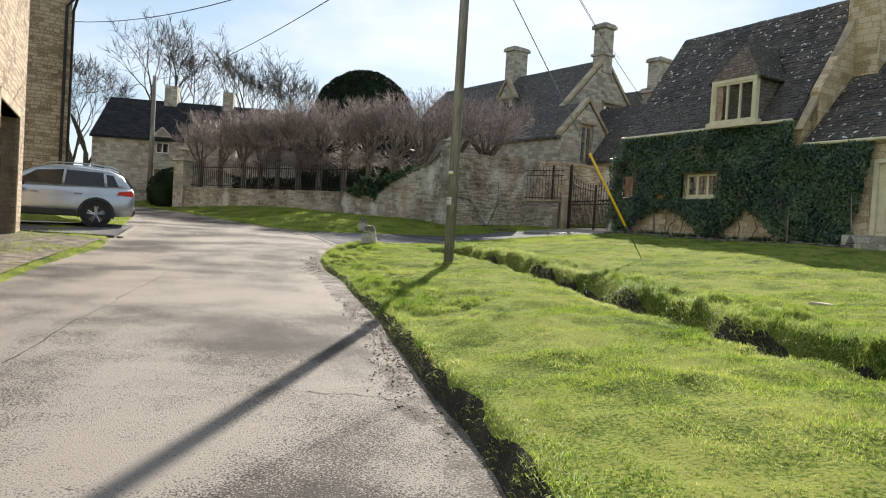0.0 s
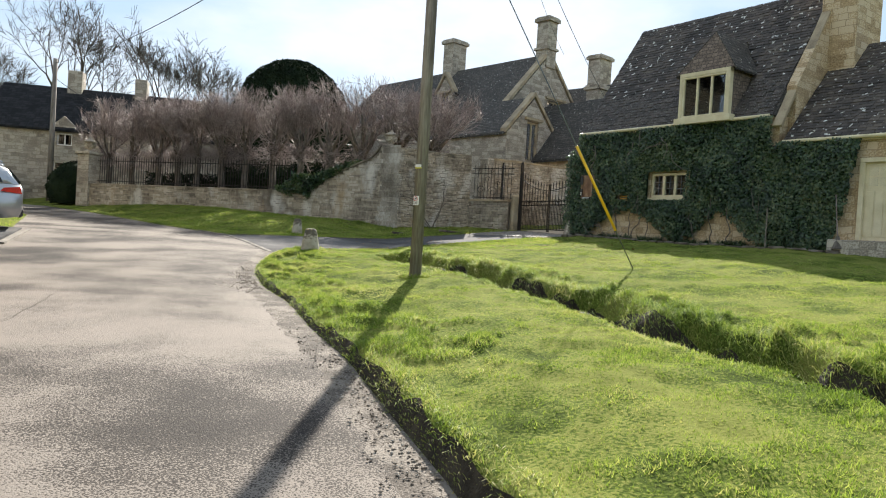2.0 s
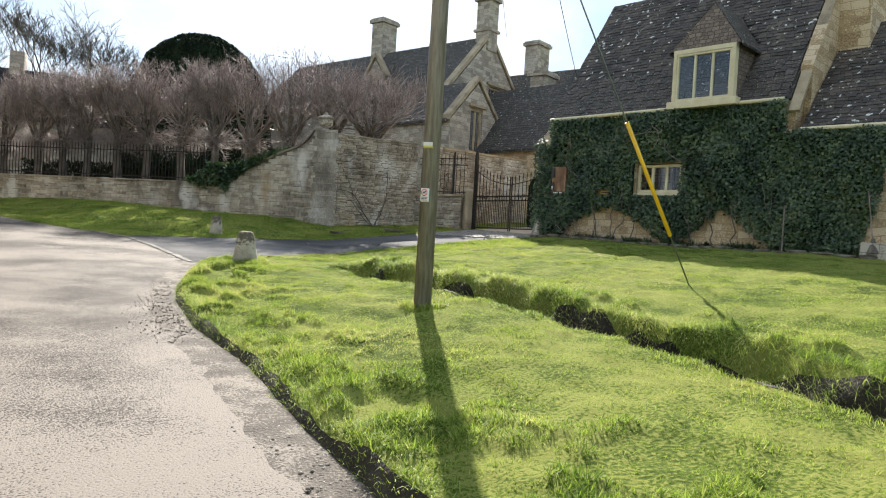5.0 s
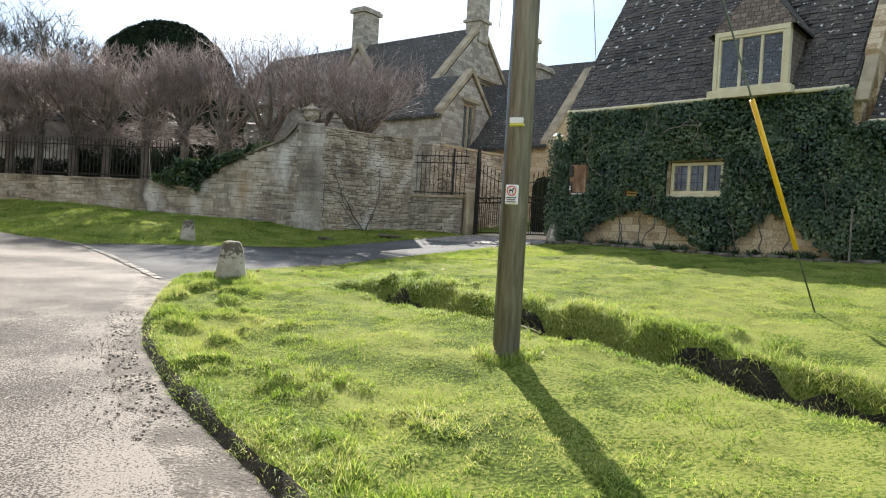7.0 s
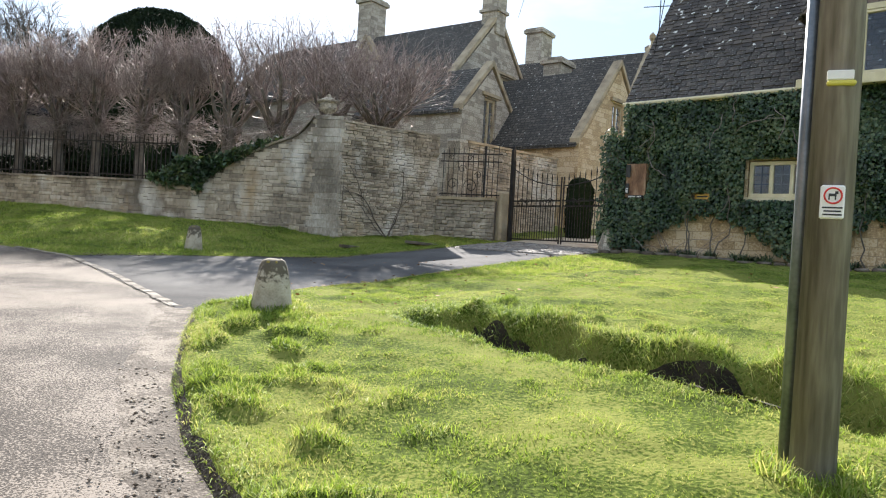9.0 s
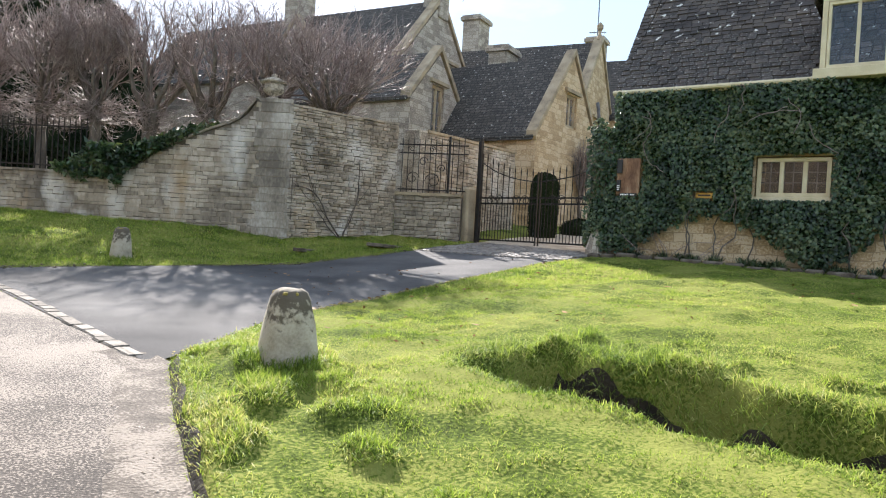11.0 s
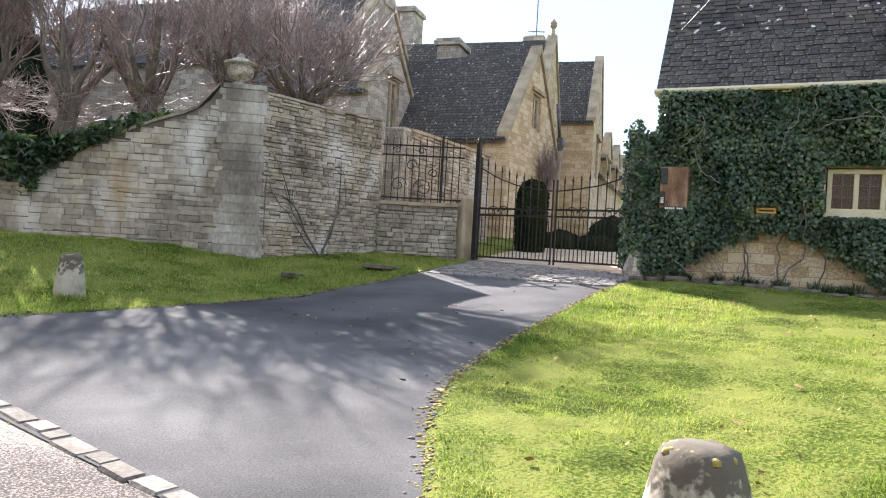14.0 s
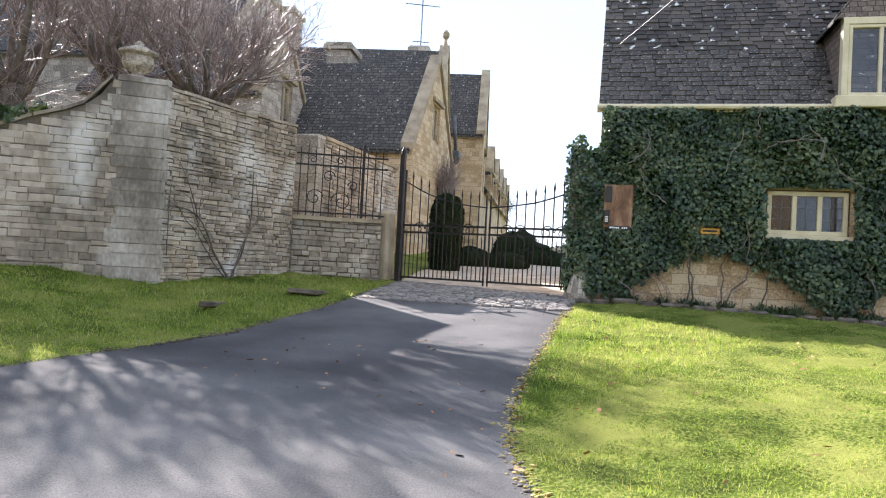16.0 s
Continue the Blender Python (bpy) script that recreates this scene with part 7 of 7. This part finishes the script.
# spiky bulbs along the cottage wall
s, o = rng.uniform(0.3, 8.0, 5200), rng.uniform(-0.02, 0.3, 5200)
k = (np.sin(s * 5.1) + np.sin(s * 12.7 + 1)) > -0.2
s, o = s[k], o[k]
blades("bed_leaves", 5.91 + 0.515 * s - 0.857 * o, 23.75 - 0.857 * s - 0.515 * o, rng.uniform(0.08, 0.3, len(s)), rng.uniform(0.01, 0.02, len(s)), "dark strappy leaves in the bed below the ivy", 0.5, True, M_IVY)
# stones edging the bed
ed = thing("bed_edging", "low rough stones edging the cottage bed", "edging", kind="structure", at=tuple(COT.p(3, 1.7, 0.45)))
s = -0.3
while s < 8:
    w = rnd.uniform(0.2, 0.5)
    q = COT.p(s + w / 2, 0, 0.42)
    bm = bmesh.new()
    box(bm, COT.m(s + w / 2, gz(q.x, q.y) + 0.01, 0.42) @ pose(0, 0, 0, 0, 0, rnd.uniform(-6, 6)), w - 0.03, rnd.uniform(0.08, 0.15), rnd.uniform(0.06, 0.13), 0.03)
    part("stone", bm, M_MUD, ed)
    s += w
# loose earth and stones in the worn margin of the lane
vv, tt = [], []
n = 9000
pts = np.array(ROAD_R)
k = np.concatenate([[0], np.cumsum(np.hypot(*np.diff(pts, axis=0).T))])
q = rng.uniform(6.5, 23.9, n)
cx, cy = np.interp(q, k, pts[:, 0]) - np.abs(rng.normal(0.0, 0.13, n)) * (1 + 0.8 * wave(q, q * 0, 5.0, 9)) + 0.06, np.interp(q, k, pts[:, 1])
rad = 0.0025 + 0.011 * rng.uniform(0, 1, n) ** 5
cz = np.maximum(base_z(cx, cy), ground_z(cx, cy)) + rad * 0.3
oct_v = np.array([(1, 0, 0), (-1, 0, 0), (0, 1, 0), (0, -1, 0), (0, 0, 0.7), (0, 0, -0.7)])
oct_t = np.array([(0, 2, 4), (2, 1, 4), (1, 3, 4), (3, 0, 4), (2, 0, 5), (1, 2, 5), (3, 1, 5), (0, 3, 5)])
v = np.stack([cx, cy, cz], 1)[:, None, :] + oct_v[None] * rad[:, None, None] * rng.uniform(0.6, 1.4, (n, 6, 1))
tagged(new("earth_crumbs", array_mesh("earth_crumbs", v.reshape(-1, 3), (np.arange(n)[:, None, None] * 6 + oct_t[None]).reshape(-1, 3), M_CRUMB)), "loose soil and grit along the worn lane edge", "soil", kind="stuff")
def offset(line, d):
    p = np.array(line, float)
    g = np.gradient(p, axis=0)
    g /= np.linalg.norm(g, axis=1)[:, None]
    return [tuple(q) for q in p + np.stack([g[:, 1], -g[:, 0]], 1) * (d(p[:, 1])[:, None])]


fine = []
for (ax, ay), (bx, by) in zip(ROAD_R[2:15], ROAD_R[3:16]):
    fine += [(ax + (bx - ax) * k / 8, ay + (by - ay) * k / 8) for k in range(8)]
fine = fine[:-4]
strip("lane_margin", offset(fine, lambda y: -0.07 - 0.05 * wave(y, y * 0, 6.0, 3) - 0.05 * wave(y, y * 0, 21.0, 4) - 0.13 * smooth(10, 15, y) - 0.2), offset(fine, lambda y: 0.14 + 0 * y), M_MARGIN, "muddy crumbling margin of the lane", 0.0, 14, 260, on=lambda x, y: base_z(x, y) + 0.01 * wave(x, y, 1.5, 4) - 0.006 + (0.012 + 0.005 * wave(x, y, 24.0, 8)) * smooth(-0.34, -0.04, edge_dist(x, y)))
strip("lane_edge_soil", offset(fine, lambda y: 0.0 * y), offset(fine, lambda y: 0.17 + 0.03 * wave(y, y * 0, 15.0, 7)), M_EARTH_SHADE, "dark crumbling soil at the grass edge", 0.0, 10, 420, on=lambda x, y: ground_z(x, y) + 0.012)
# Bed earth coloured near black: the shade down in the ditch is painted in.
strip("ditch_bed", offset(DITCH, lambda y: -0.38 + 0 * y), offset(DITCH, lambda y: 0.42 + 0 * y), M_EARTH_SHADE, "ditch earth with the trench's shade in its colour", 0.0, 22, 300, on=lambda x, y: ground_z(x, y) + 0.014)
strip("left_verge", [(-9.2, 6), (-9.0, 10), (-9.4, 14), (-9.8, 16.3)], [(-5.2, 6), (-5.75, 9), (-6.3, 10.8), (-7.5, 15.6)], M_MUD, "bare stony verge before the garage house", 0.0, 12, 40, on=lambda x, y: ground_z(x, y) + 0.015)
# cracks and seams of the lane
cr = thing("road_cracks", "thin dark cracks and patch seams in the lane", "crack", kind="structure", at=(-2, 6, 0.3))
for pts in ([(-1.35, 5.0), (-0.9, 4.97), (-0.5, 4.95), (-0.1, 4.8)], [(-3.2, 5.2), (-3.55, 7.0), (-3.9, 9.0), (-4.25, 11.2)]):
    p = []
    for a, b in zip(pts, pts[1:]):
        for k in range(9):
            f = k / 9
            p.append((a[0] + (b[0] - a[0]) * f + rnd.gauss(0, 0.018), a[1] + (b[1] - a[1]) * f + rnd.gauss(0, 0.018)))
    bm = bmesh.new()
    last = None
    for i, (x, y) in enumerate(p):
        w = 0.002 + 0.004 * rnd.random()
        j = p[min(i + 1, len(p) - 1)], p[max(i - 1, 0)]
        dx, dy = j[0][0] - j[1][0], j[0][1] - j[1][1]
        q = math.hypot(dx, dy) or 1
        z = float(base_z(np.array(x), np.array(y)) + 0.01 * wave(np.array([x]), np.array([y]), 1.5, 4)[0]) + 0.004
        pair = [bm.verts.new((x + s * dy / q * w, y - s * dx / q * w, z)) for s in (-1, 1)]
        if last:
            bm.faces.new((last[0], last[1], pair[1], pair[0]))
        last = pair
    part("crack", bm, M_CRACK, cr)
# mossy grit along the drive's edges
for name, line, mt, n in (("drive_grit", DRIVE_R, M_MOSS, 1500), ("drive_grit", DRIVE_R, M_KERB, 900), ("drive_grit", DRIVE_L, M_MUD, 1400)):
    p = np.array(line)
    k = np.concatenate([[0], np.cumsum(np.hypot(*np.diff(p, axis=0).T))])
    q = rng.uniform(0.3, k[-1] - 1.2, n)
    cx, cy = np.interp(q, k, p[:, 0]) + rng.normal(0, 0.035, n), np.interp(q, k, p[:, 1]) + rng.normal(0, 0.035, n)
    rad = 0.006 + 0.022 * rng.uniform(0, 1, n) ** 3
    cz = np.maximum(base_z(cx, cy) + 0.006, ground_z(cx, cy)) + rad * 0.1
    v = np.stack([cx, cy, cz], 1)[:, None, :] + oct_v[None] * rad[:, None, None] * rng.uniform(0.6, 1.4, (n, 6, 1)) * np.array([1, 1, 0.6])
    tagged(new(name, array_mesh(name, v.reshape(-1, 3), (np.arange(n)[:, None, None] * 6 + oct_t[None]).reshape(-1, 3), mt)), "mossy grit along the edge of the drive", "grit", kind="stuff")
# fallen leaves
n = 130
x, y = scatter(n * 3, -1.5, 5.5, 17.5, 24, lambda x, y: 0.6 * np.ones_like(x))
z = np.maximum(base_z(x, y) + 0.012, ground_z(x, y) + 0.03)
c = np.stack([x, y, z], 1)
d1, d2 = rng.normal(0, 0.017, (len(x), 3)) * [1, 1, 0.4], rng.normal(0, 0.017, (len(x), 3)) * [1, 1, 0.4]
tagged(new("fallen_leaves", array_mesh("fallen_leaves", np.stack([c - d1, c + d2, c + d1, c - d2], 1).reshape(-1, 3), (np.arange(len(x))[:, None, None] * 4 + np.array([(0, 1, 2), (0, 2, 3)])[None]).reshape(-1, 3), M_LEAF)), "dry brown fallen leaves", "leaves", kind="stuff")


# ---- roof tiles, as pieces ----
tiled(COT, -0.08, 6.06, EAVE, RIDGE, 0.05, -HALF, in_dormer, 300, COTTAGE)
tiled(COT, 6.37, 12.6, 4.35, 7.07, 0.05, -HALF, lambda s, f: False, 0, COTTAGE)

# ---- stones of the garden walls, as pieces ----
stone_wall(WALL_SHORT, SHORT, SHORT_LEN, short_top, 1.75, (0.045, 0.085), (0.1, 0.34), 300, 3, proud=(0.02, 0.045))
stone_wall(WALL_LONG, LONG, 14.6, long_top, 1.7, (0.06, 0.12), (0.12, 0.4), 290, 5, (0.0, 4.0), (0.008, 0.02), 0.0025)
stone_wall(WALL_LOW, LOWP, 1.6, low_top, 1.75, (0.06, 0.11), (0.12, 0.32), 120, 6)
stone_wall(WALL_YARD, YARD, 4.3, yard_top, 1.75, (0.05, 0.1), (0.12, 0.36), 200, 8)
